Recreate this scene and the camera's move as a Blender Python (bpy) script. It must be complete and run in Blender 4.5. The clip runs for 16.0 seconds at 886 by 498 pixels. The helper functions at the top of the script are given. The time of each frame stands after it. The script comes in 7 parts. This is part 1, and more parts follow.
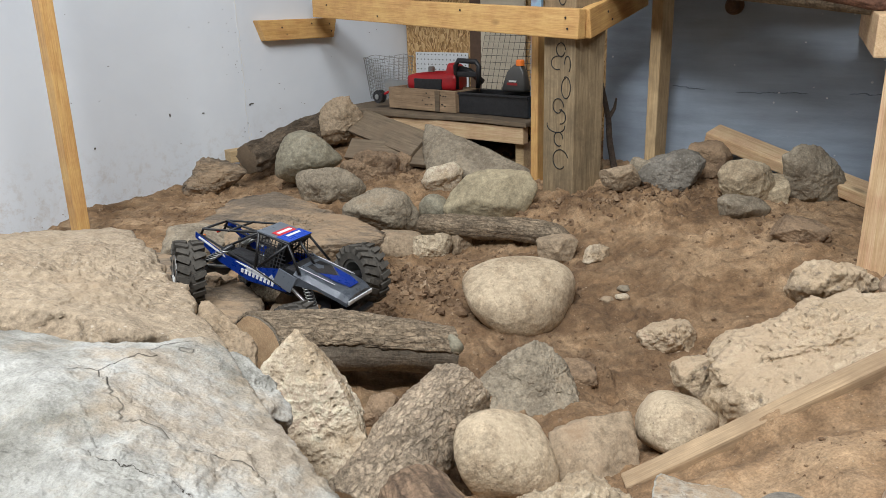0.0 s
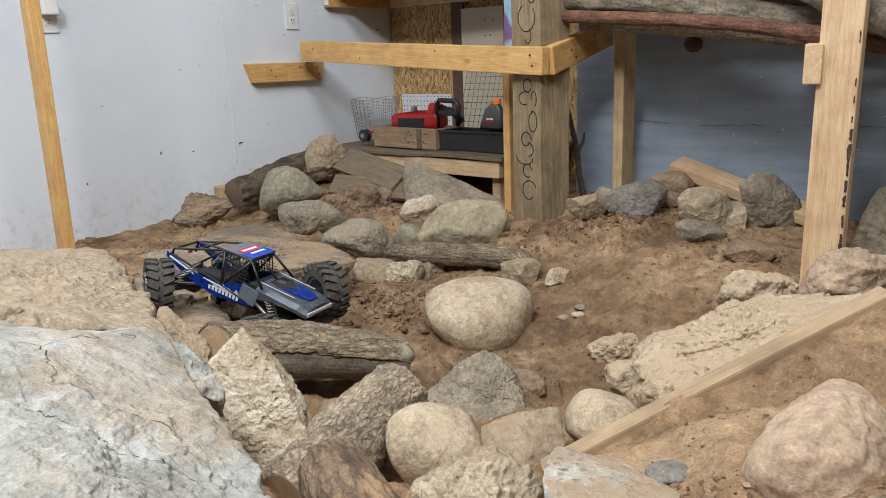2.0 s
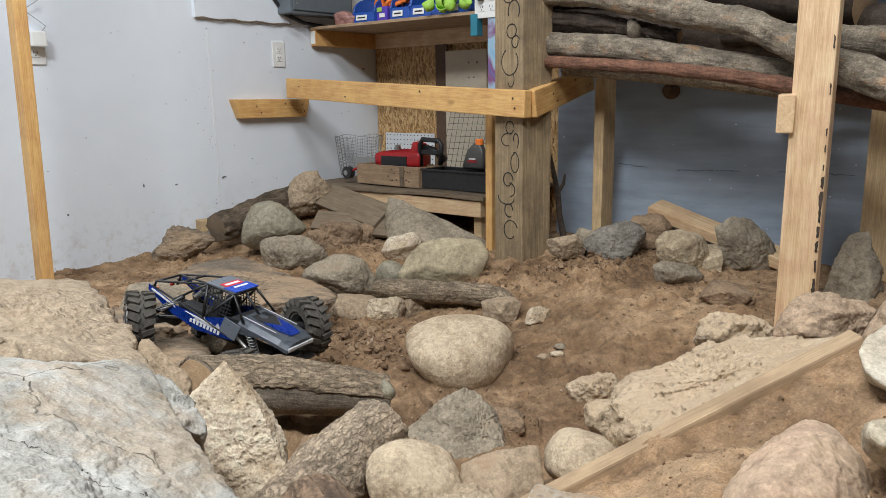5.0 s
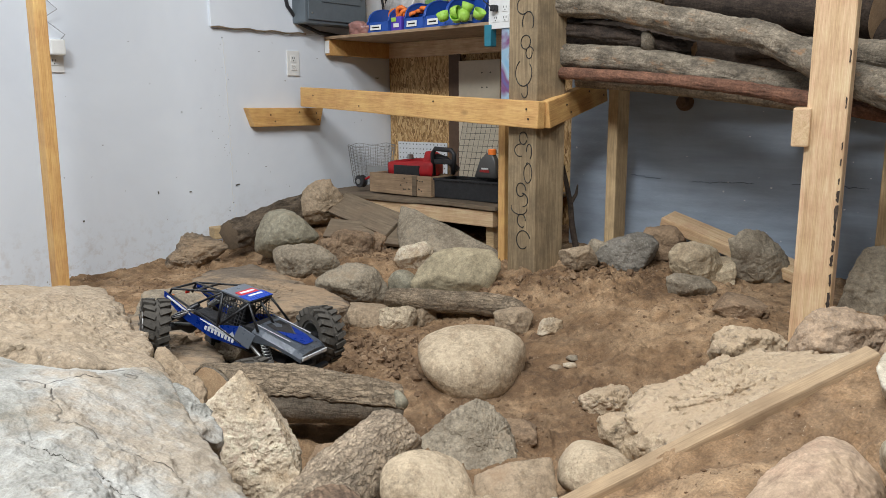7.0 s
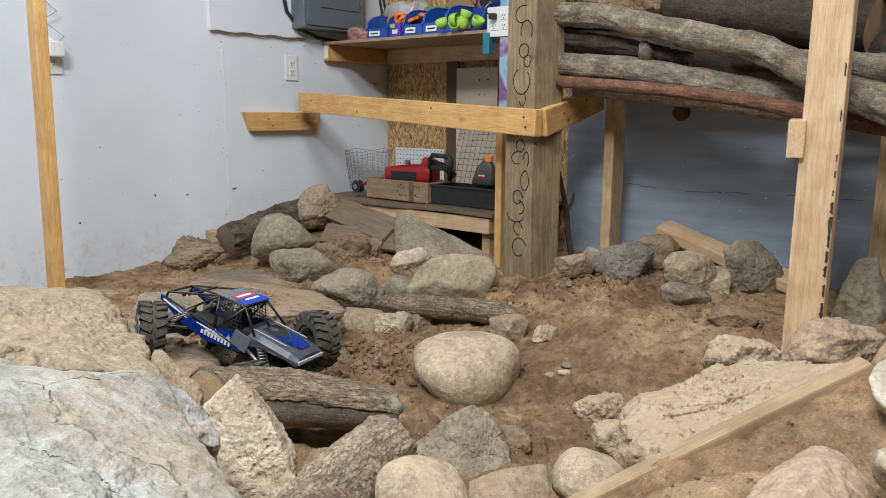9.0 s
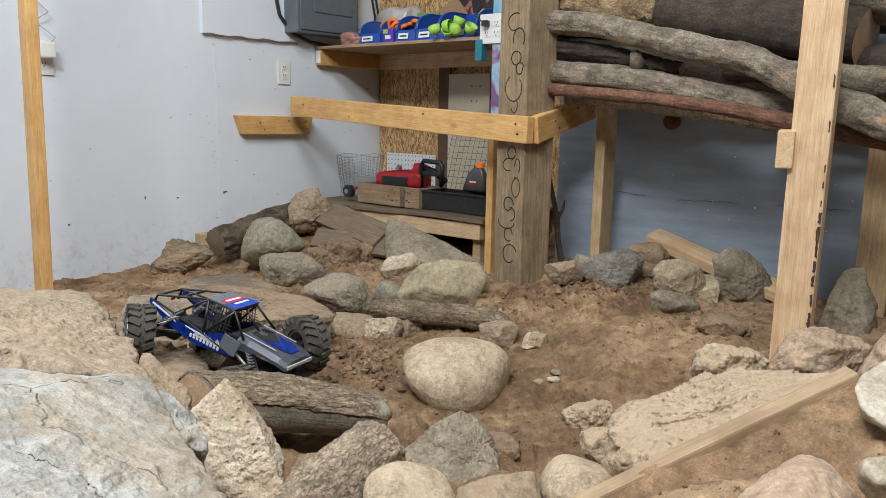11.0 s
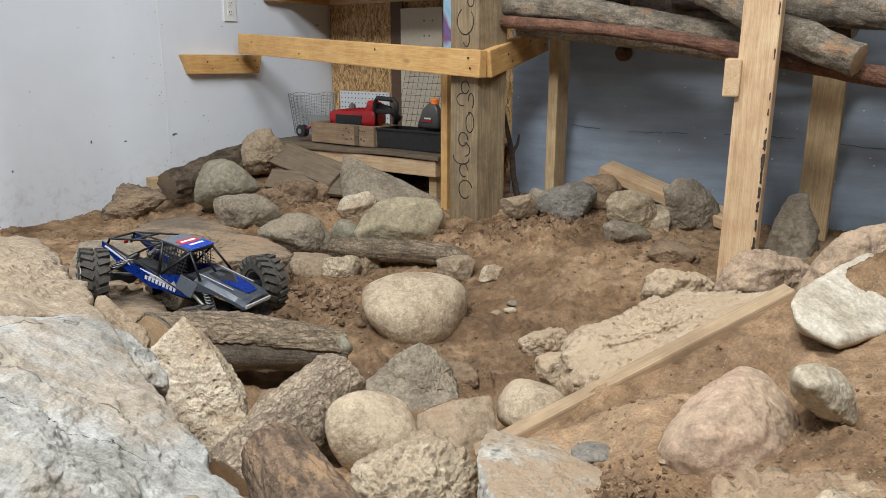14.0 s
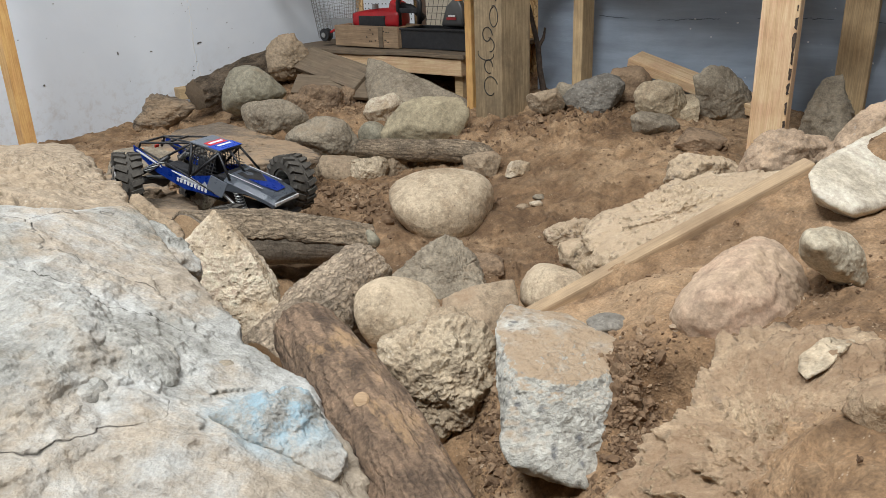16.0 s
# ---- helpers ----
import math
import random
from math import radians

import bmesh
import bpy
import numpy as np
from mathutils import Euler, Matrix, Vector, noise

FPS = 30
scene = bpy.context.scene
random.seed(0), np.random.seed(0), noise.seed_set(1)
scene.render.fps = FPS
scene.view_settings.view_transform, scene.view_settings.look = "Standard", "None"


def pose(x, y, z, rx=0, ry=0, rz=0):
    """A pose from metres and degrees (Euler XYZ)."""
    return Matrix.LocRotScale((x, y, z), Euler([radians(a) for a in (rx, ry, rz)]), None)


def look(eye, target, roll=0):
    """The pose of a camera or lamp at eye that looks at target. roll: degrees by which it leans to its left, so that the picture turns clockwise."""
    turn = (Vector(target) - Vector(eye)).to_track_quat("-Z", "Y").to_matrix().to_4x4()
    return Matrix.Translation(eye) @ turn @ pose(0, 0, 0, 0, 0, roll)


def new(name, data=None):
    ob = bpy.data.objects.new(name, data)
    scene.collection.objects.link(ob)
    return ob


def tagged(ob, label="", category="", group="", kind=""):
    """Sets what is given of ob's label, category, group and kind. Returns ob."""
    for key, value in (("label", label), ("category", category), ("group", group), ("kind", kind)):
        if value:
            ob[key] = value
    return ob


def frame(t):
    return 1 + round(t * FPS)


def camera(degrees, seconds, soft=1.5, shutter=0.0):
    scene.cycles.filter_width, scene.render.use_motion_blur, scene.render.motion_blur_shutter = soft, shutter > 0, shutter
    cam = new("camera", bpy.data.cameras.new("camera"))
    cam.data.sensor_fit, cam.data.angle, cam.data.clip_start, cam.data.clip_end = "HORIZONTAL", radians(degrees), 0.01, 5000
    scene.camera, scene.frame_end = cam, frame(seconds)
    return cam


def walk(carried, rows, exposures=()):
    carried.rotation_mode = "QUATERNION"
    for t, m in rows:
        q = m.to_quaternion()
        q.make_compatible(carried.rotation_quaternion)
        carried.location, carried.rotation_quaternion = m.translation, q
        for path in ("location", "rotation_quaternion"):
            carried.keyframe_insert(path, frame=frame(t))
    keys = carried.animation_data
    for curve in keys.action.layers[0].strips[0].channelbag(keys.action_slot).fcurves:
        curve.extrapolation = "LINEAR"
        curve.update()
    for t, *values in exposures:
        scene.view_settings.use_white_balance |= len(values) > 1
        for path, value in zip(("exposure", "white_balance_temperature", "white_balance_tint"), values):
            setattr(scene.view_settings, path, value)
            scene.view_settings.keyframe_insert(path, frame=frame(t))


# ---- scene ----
cam = camera(61.2, 16.0, soft=0.5)

PATH = [
    (0, (-0.105, 0.093, 1.037), (-0.118, 1.992, 0.409), -1.9),
    (0.5, (-0.039, 0.024, 0.995), (-0.089, 1.93, 0.391), -0.9),
    (1, (-0.023, -0.023, 1.005), (-0.104, 1.904, 0.475), -1.4),
    (1.5, (-0.012, -0.015, 0.997), (-0.072, 1.918, 0.487), -1.6),
    (2, (0.009, -0.012, 0.992), (-0.021, 1.923, 0.489), -2.3),
    (2.5, (0.018, -0.018, 0.991), (0.011, 1.921, 0.501), -2.2),
    (3, (0.015, -0.026, 0.993), (0.029, 1.916, 0.514), -1.6),
    (3.5, (0.007, -0.028, 0.995), (0.038, 1.918, 0.533), -1.1),
    (4, (0.004, -0.028, 0.996), (0.036, 1.923, 0.558), -1.0),
    (6.5, (-0.004, -0.036, 1.002), (0.007, 1.925, 0.611), -0.6),
    (7, (-0.007, -0.035, 1.004), (-0.005, 1.927, 0.618), -0.5),
    (7.5, (-0.006, -0.038, 1.004), (-0.006, 1.925, 0.623), -0.4),
    (8, (-0.008, -0.039, 1.005), (-0.001, 1.925, 0.628), -0.1),
    (8.5, (-0.011, -0.041, 1.006), (-0.001, 1.924, 0.633), 0.1),
    (11, (-0.012, -0.044, 1.008), (0.029, 1.923, 0.652), 1.0),
    (11.5, (-0.013, -0.045, 1.009), (0.029, 1.924, 0.665), 1.0),
    (12, (-0.012, -0.045, 1.008), (0.029, 1.925, 0.667), 1.1),
    (12.5, (-0.009, -0.046, 1.007), (0.042, 1.923, 0.659), 1.2),
    (13, (-0.005, -0.05, 1.006), (0.093, 1.914, 0.64), 1.3),
    (13.5, (-0.002, -0.056, 1.0), (0.139, 1.887, 0.547), 0.5),
    (14, (-0.004, -0.06, 0.998), (0.145, 1.868, 0.488), 0.1),
    (14.5, (-0.003, -0.068, 0.997), (0.134, 1.855, 0.463), -0.2),
    (15, (0.002, -0.099, 0.973), (0.092, 1.779, 0.291), -1.4),
    (15.5, (0.006, -0.104, 0.971), (0.058, 1.748, 0.217), -2.4),
    (16, (0.017, -0.096, 0.968), (0.064, 1.763, 0.233), -2.5),
]
walk(cam, [(t, look(eye, target, roll)) for t, eye, target, roll in PATH])

# ---- world and light ----
TURN = -40.0                     # heading of the room's cross axis
UX, UY = math.cos(radians(TURN)), math.sin(radians(TURN))


def room(u, v, z=0.0):
    """A place from metres along the back wall, metres towards it, and height."""
    return Vector((u * UX - v * UY, u * UY + v * UX, z))


world = bpy.data.worlds.new("world")
scene.world = world
world.use_nodes = True
world.node_tree.nodes["Background"].inputs["Color"].default_value = (0.75, 0.85, 1.0, 1)
world.node_tree.nodes["Background"].inputs["Strength"].default_value = 0.003


def key_fill_lamp(eye, target, sx, sy, watts, colour):
    data = bpy.data.lights.new("tube_light", "AREA")
    data.shape, data.size, data.size_y, data.energy, data.color = "RECTANGLE", sx, sy, watts, colour
    ob = new("tube_light", data)
    ob.matrix_world = look(eye, target)
    return ob


key_fill_lamp((-0.78, -0.45, 3.22), (-0.7, 1.6, 0.3), 1.2, 0.12, 98, (0.935, 0.975, 1.0))
# two unseen fill lamps, added to brighten the rack, blue wall and white wall
key_fill_lamp((1.0, -0.2, 3.25), (0.8, 2.0, 0.3), 1.2, 0.2, 34, (0.945, 0.975, 1.0))
key_fill_lamp((-0.6, 1.15, 3.25), (-0.6, 1.9, 0.3), 1.2, 0.2, 42, (0.945, 0.975, 1.0))


# ---- materials ----
class Nodes:
    """Small helper that wires a node material."""

    def __init__(self, name, rough=0.8, metal=0.0):
        self.m = bpy.data.materials.new(name)
        self.m.use_nodes = True
        self.t = self.m.node_tree
        self.b = self.t.nodes["Principled BSDF"]
        self.b.inputs["Roughness"].default_value = rough
        self.b.inputs["Metallic"].default_value = metal
        self.vec = None

    def add(self, kind, **inputs):
        n = self.t.nodes.new(kind)
        for k, v in inputs.items():
            self.put(n, k.replace("_", " "), v)
        return n

    def put(self, n, key, v):
        s = n.inputs[key]
        if isinstance(v, bpy.types.NodeSocket):
            self.t.links.new(v, s)
        else:
            s.default_value = v

    def coords(self, sx=1.0, sy=1.0, sz=1.0, shift=True):
        tc = self.add("ShaderNodeTexCoord")
        mp = self.add("ShaderNodeMapping", Vector=tc.outputs["Object"])
        mp.inputs["Scale"].default_value = (sx, sy, sz)
        if shift:
            oi = self.add("ShaderNodeObjectInfo")
            mul = self.add("ShaderNodeMath")
            mul.operation = "MULTIPLY"
            self.put(mul, 0, oi.outputs["Random"])
            mul.inputs[1].default_value = 37.0
            comb = self.add("ShaderNodeCombineXYZ", X=mul.outputs[0], Y=mul.outputs[0], Z=mul.outputs[0])
            self.put(mp, "Location", comb.outputs[0])
        return mp.outputs[0]

    def noise(self, vec, scale, detail=4.0, rough=0.6, dist=0.0):
        n = self.add("ShaderNodeTexNoise", Vector=vec, Scale=scale, Detail=detail, Roughness=rough, Distortion=dist)
        return n.outputs["Fac"]

    def voronoi(self, vec, scale, feature="F1", out="Distance"):
        n = self.add("ShaderNodeTexVoronoi", Vector=vec, Scale=scale)
        n.feature = feature
        return n.outputs[out]

    def ramp(self, fac, *stops):
        n = self.add("ShaderNodeValToRGB", Fac=fac)
        els = n.color_ramp.elements
        while len(els) < len(stops):
            els.new(0.5)
        for e, (p, c) in zip(els, stops):
            e.position = p
            e.color = (*c, 1) if not isinstance(c, (int, float)) else (c, c, c, 1)
        return n.outputs["Color"]

    def mix(self, fac, a, b, how="MIX"):
        n = self.t.nodes.new("ShaderNodeMix")
        n.data_type, n.blend_type = "RGBA", how
        for key, v in ((0, fac), (6, a), (7, b)):
            if isinstance(v, bpy.types.NodeSocket):
                self.t.links.new(v, n.inputs[key])
            else:
                n.inputs[key].default_value = v if key == 0 else ((*v, 1) if not isinstance(v, (int, float)) else (v, v, v, 1))
        return n.outputs[2]

    def bump(self, height, strength=0.5, distance=0.01, normal=None):
        n = self.add("ShaderNodeBump", Height=height, Strength=strength, Distance=distance)
        if normal is not None:
            self.put(n, "Normal", normal)
        return n.outputs[0]

    def done(self, colour, normal=None, rough=None):
        if isinstance(colour, bpy.types.NodeSocket):
            self.put(self.b, "Base Color", colour)
        else:
            self.b.inputs["Base Color"].default_value = (*colour, 1)
        if normal is not None:
            self.put(self.b, "Normal", normal)
        if rough is not None:
            self.put(self.b, "Roughness", rough)
        return self.m


def stone(name, light, dark, speck=None, size=1.0, dust=None, relief=0.6, pits=0.0, dust_amount=0.5, grain=(1.0, 1.0, 1.0)):
    """Rock: broad tones, stains, mineral grain, soil dust lying on the upper faces, gritty relief."""
    n = Nodes(name, 0.9)
    v = n.coords(*grain)
    big = n.noise(v, 9 / size, 8, 0.72)
    col = n.mix(n.ramp(big, (0.40, 0), (0.57, 1)), dark, light)
    tone = n.noise(v, 85 / size, 6, 0.75)
    col = n.mix(0.46, col, n.ramp(tone, (0.34, 0.16), (0.5, 0.5), (0.66, 0.84)), "OVERLAY")
    fine = n.noise(v, 240, 3, 0.65)
    col = n.mix(0.24, col, n.ramp(fine, (0.34, 0.2), (0.66, 0.8)), "OVERLAY")
    stain = n.ramp(n.noise(v, 13 / size, 7, 0.75), (0.60, 0.0), (0.76, 0.5))
    col = n.mix(stain, col, tuple(0.55 * c for c in dark))
    if speck:
        sp = n.voronoi(v, 150 / size)
        mask = n.noise(v, 60 / size, 3, 0.6)
        hit = n.mix(1.0, n.ramp(sp, (0.16, 0.75), (0.34, 0.0)), n.ramp(mask, (0.50, 0.0), (0.62, 1.0)), "MULTIPLY")
        col = n.mix(hit, col, speck)
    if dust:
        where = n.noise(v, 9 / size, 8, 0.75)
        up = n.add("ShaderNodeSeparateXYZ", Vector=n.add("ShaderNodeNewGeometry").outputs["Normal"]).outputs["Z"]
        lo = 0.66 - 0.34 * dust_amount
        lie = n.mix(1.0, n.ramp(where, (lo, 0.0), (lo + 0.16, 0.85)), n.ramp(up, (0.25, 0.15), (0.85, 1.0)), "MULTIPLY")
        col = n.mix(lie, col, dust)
    nor = n.bump(n.noise(v, 48, 6, 0.62), min(1.0, 1.1 * relief), 0.010)
    nor = n.bump(fine, 0.2, 0.002, nor)
    if pits:
        p = n.ramp(n.voronoi(v, 75 / size), (0.08, 0.0), (0.30, 1.0))
        m = n.ramp(n.noise(v, 30, 3, 0.6), (0.48, 1.0), (0.60, 0.0))
        p = n.mix(1.0, p, m, "LIGHTEN")
        nor = n.bump(p, 0.9 * pits, 0.006, nor)
        col = n.mix(n.mix(1.0, n.mix(1.0, (1, 1, 1), p, "DIFFERENCE"), (0.6, 0.6, 0.6), "MULTIPLY"), col, tuple(0.6 * c for c in dark))
    return n.done(col, nor)


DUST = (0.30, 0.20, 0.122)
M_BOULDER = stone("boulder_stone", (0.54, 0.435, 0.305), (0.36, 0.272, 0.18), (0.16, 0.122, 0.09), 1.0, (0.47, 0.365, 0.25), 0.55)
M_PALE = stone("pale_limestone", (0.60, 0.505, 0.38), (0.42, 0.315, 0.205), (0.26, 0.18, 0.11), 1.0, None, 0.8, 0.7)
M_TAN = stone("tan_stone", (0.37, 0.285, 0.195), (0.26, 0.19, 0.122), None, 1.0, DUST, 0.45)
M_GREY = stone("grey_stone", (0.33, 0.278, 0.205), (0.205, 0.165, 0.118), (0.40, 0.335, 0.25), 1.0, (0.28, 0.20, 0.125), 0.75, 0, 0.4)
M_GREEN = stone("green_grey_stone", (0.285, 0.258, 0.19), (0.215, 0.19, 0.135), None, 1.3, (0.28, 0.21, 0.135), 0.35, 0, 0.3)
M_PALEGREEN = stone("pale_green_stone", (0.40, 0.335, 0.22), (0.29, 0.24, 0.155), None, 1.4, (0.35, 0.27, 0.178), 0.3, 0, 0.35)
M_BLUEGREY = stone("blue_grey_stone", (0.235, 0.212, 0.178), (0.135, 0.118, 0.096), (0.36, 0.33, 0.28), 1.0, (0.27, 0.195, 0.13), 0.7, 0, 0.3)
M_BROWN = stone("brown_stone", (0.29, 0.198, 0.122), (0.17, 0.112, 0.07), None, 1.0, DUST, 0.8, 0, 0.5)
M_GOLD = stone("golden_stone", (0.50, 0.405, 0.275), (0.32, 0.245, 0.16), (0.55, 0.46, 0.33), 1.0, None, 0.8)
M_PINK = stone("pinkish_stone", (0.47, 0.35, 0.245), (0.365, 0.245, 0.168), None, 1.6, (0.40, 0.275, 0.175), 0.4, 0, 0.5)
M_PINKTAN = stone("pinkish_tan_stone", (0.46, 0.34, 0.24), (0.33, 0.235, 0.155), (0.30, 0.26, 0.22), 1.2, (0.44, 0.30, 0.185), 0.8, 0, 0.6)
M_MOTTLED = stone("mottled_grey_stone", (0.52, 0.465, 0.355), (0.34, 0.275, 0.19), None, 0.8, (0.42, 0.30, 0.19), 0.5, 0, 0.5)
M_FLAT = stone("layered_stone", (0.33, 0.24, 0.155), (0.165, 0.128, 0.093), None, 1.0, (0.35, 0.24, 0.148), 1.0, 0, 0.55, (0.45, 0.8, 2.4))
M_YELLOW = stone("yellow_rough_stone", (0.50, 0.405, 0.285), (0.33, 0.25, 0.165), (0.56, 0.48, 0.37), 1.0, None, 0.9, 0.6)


def conglomerate(name, light, dark, peb, dust=None, share=0.52, lies=0.42, flat=0.45):
    """Old concrete with rounded aggregate, part of it under dust."""
    n = Nodes(name, 0.9)
    v = n.coords()
    big = n.noise(v, 13, 8, 0.72)
    col = n.mix(n.ramp(big, (0.35, 0), (0.65, 1)), dark, light)
    tone = n.noise(v, 85, 6, 0.75)
    col = n.mix(0.42, col, n.ramp(tone, (0.34, 0.18), (0.5, 0.5), (0.66, 0.82)), "OVERLAY")
    wob = n.add("ShaderNodeTexNoise", Vector=v, Scale=70.0, Detail=3.0)
    off = n.add("ShaderNodeVectorMath")
    off.operation = "SCALE"
    n.put(off, 0, wob.outputs["Color"])
    off.inputs["Scale"].default_value = 0.014
    bent = n.add("ShaderNodeVectorMath")
    bent.operation = "ADD"
    n.put(bent, 0, v)
    n.put(bent, 1, off.outputs[0])
    cell = n.voronoi(bent.outputs[0], 75, out="Color")
    dist = n.voronoi(bent.outputs[0], 75)
    pick = n.ramp(n.noise(v, 40, 3, 0.6), (share, 0.0), (share + 0.05, 1.0))
    hit = n.mix(1.0, n.ramp(dist, (0.20, 0.85), (0.46, 0.0)), pick, "MULTIPLY")
    bw = n.add("ShaderNodeRGBToBW", Color=cell)
    stonec = n.ramp(bw.outputs[0], (0.30, peb), (0.48, tuple(0.5 * c for c in light)), (0.62, tuple(0.95 * c for c in light)), (0.8, tuple(0.35 * c for c in light)))
    col = n.mix(hit, col, stonec)
    fine = n.noise(v, 300, 3, 0.7)
    col = n.mix(0.3, col, n.ramp(fine, (0.3, 0.3), (0.7, 0.74)), "OVERLAY")
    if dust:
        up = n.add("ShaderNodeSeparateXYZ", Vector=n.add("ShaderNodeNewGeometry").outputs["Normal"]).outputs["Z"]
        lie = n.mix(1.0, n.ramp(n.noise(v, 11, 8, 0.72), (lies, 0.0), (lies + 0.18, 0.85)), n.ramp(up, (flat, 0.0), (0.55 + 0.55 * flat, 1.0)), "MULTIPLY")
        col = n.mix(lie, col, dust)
    h = n.noise(v, 55, 6, 0.64)
    return n.done(col, n.bump(fine, 0.3, 0.002, n.bump(h, 1.0, 0.011)))


M_CONC_DUSTED = conglomerate("dusted_concrete", (0.54, 0.52, 0.46), (0.37, 0.345, 0.295), (0.14, 0.14, 0.142), (0.40, 0.275, 0.165), 0.40, 0.30, 0.70)
M_BANKROCK = conglomerate("earthy_rubble", (0.52, 0.39, 0.255), (0.34, 0.23, 0.14), (0.30, 0.23, 0.165), (0.27, 0.172, 0.10), 0.56, 0.38)
M_CONC_TAN = conglomerate("dusty_concrete", (0.60, 0.47, 0.33), (0.43, 0.32, 0.205), (0.22, 0.18, 0.14), (0.50, 0.37, 0.245), 0.50)


def slab_rock(name):
    """Pale grey rock slab with warm stains, a blue paint mark, and hairline cracks."""
    n = Nodes(name, 0.86)
    v = n.coords(shift=False)
    big = n.noise(v, 6, 8, 0.7)
    col = n.ramp(big, (0.36, (0.205, 0.195, 0.165)), (0.47, (0.33, 0.318, 0.285)), (0.60, (0.465, 0.455, 0.425)))
    warm = n.ramp(n.noise(v, 4.3, 8, 0.7), (0.50, 0.0), (0.62, 0.7))
    col = n.mix(warm, col, (0.36, 0.275, 0.185))
    fine = n.noise(v, 330, 3, 0.7)
    mid = n.noise(v, 42, 6, 0.64)
    col = n.mix(0.30, col, n.ramp(mid, (0.34, 0.16), (0.5, 0.5), (0.66, 0.82)), "OVERLAY")
    col = n.mix(0.42, col, n.ramp(fine, (0.3, 0.28), (0.7, 0.75)), "OVERLAY")
    d = n.add("ShaderNodeVectorMath")
    d.operation = "DISTANCE"
    n.put(d, 0, n.add("ShaderNodeNewGeometry").outputs["Position"])
    d.inputs[1].default_value = (-0.128, 0.490, 0.590)
    near = n.ramp(d.outputs["Value"], (0.03, 0.9), (0.075, 0.0))
    patch = n.ramp(n.noise(v, 38, 7, 0.75), (0.42, 0.0), (0.58, 0.75))
    col = n.mix(n.mix(1.0, near, patch, "MULTIPLY"), col, (0.27, 0.44, 0.54))
    wob = n.add("ShaderNodeTexNoise", Vector=v, Scale=7.0, Detail=4.0)
    off = n.add("ShaderNodeVectorMath")
    off.operation = "SCALE"
    n.put(off, 0, wob.outputs["Color"])
    off.inputs["Scale"].default_value = 0.22
    bent = n.add("ShaderNodeVectorMath")
    bent.operation = "ADD"
    n.put(bent, 0, v)
    n.put(bent, 1, off.outputs[0])
    cell = n.voronoi(bent.outputs[0], 3.2, "DISTANCE_TO_EDGE")
    crack = n.mix(1.0, n.ramp(cell, (0.001, 0.9), (0.005, 0.0)), n.ramp(n.noise(v, 3.1, 3, 0.6), (0.52, 0.0), (0.60, 1.0)), "MULTIPLY")
    # two long cracks: wavering lines across the slab's top, each as wide as a hair at its ends
    place = n.add("ShaderNodeNewGeometry").outputs["Position"]
    waver = n.noise(place, 16, 5, 0.6)
    for ax, ay, bx, by, thick in ((-0.42, 0.645, -0.235, 0.625, 0.0007), (-0.25, 0.245, -0.125, 0.25, 0.0012)):
        run = Vector((bx - ax, by - ay, 0))
        size_ = run.length
        run.normalize()
        rel = n.add("ShaderNodeVectorMath")
        rel.operation = "SUBTRACT"
        n.put(rel, 0, place)
        rel.inputs[1].default_value = (ax, ay, 0)
        parts_ = []
        for w in (run, Vector((-run.y, run.x, 0))):
            d = n.add("ShaderNodeVectorMath")
            d.operation = "DOT_PRODUCT"
            n.put(d, 0, rel.outputs[0])
            d.inputs[1].default_value = w
            parts_.append(d.outputs["Value"])
        off_ = n.add("ShaderNodeMath")
        off_.operation = "MULTIPLY_ADD"
        n.put(off_, 0, waver)
        off_.inputs[1].default_value, off_.inputs[2].default_value = 0.07, -0.035
        gap = n.add("ShaderNodeMath")
        gap.operation = "SUBTRACT"
        n.put(gap, 0, parts_[1])
        n.put(gap, 1, off_.outputs[0])
        near_ = n.add("ShaderNodeMath")
        near_.operation = "ABSOLUTE"
        n.put(near_, 0, gap.outputs[0])
        wide = n.add("ShaderNodeMath")
        wide.operation = "MULTIPLY"
        n.put(wide, 0, near_.outputs[0])
        wide.inputs[1].default_value = 0.5 / thick
        mark = n.mix(1.0, n.ramp(wide.outputs[0], (0.2, 0.95), (0.5, 0.0)), n.ramp(parts_[0], (0.0, 0.0), (0.004, 1.0), (size_, 1.0), (size_ + 0.004, 0.0)), "MULTIPLY")
        crack = n.mix(1.0, crack, mark, "LIGHTEN")
    col = n.mix(crack, col, (0.06, 0.05, 0.04))
    deep = n.bump(n.mix(crack, 1.0, 0.0), 0.8, 0.004)
    return n.done(col, n.bump(fine, 0.3, 0.002, n.bump(mid, 0.9, 0.010, deep)))


M_SLAB = slab_rock("pale_grey_slab")
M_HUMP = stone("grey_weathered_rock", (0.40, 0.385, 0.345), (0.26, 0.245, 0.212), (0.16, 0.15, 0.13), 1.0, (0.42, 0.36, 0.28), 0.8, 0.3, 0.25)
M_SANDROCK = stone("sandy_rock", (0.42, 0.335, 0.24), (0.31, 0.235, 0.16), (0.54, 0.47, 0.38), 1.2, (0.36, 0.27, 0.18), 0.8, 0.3)


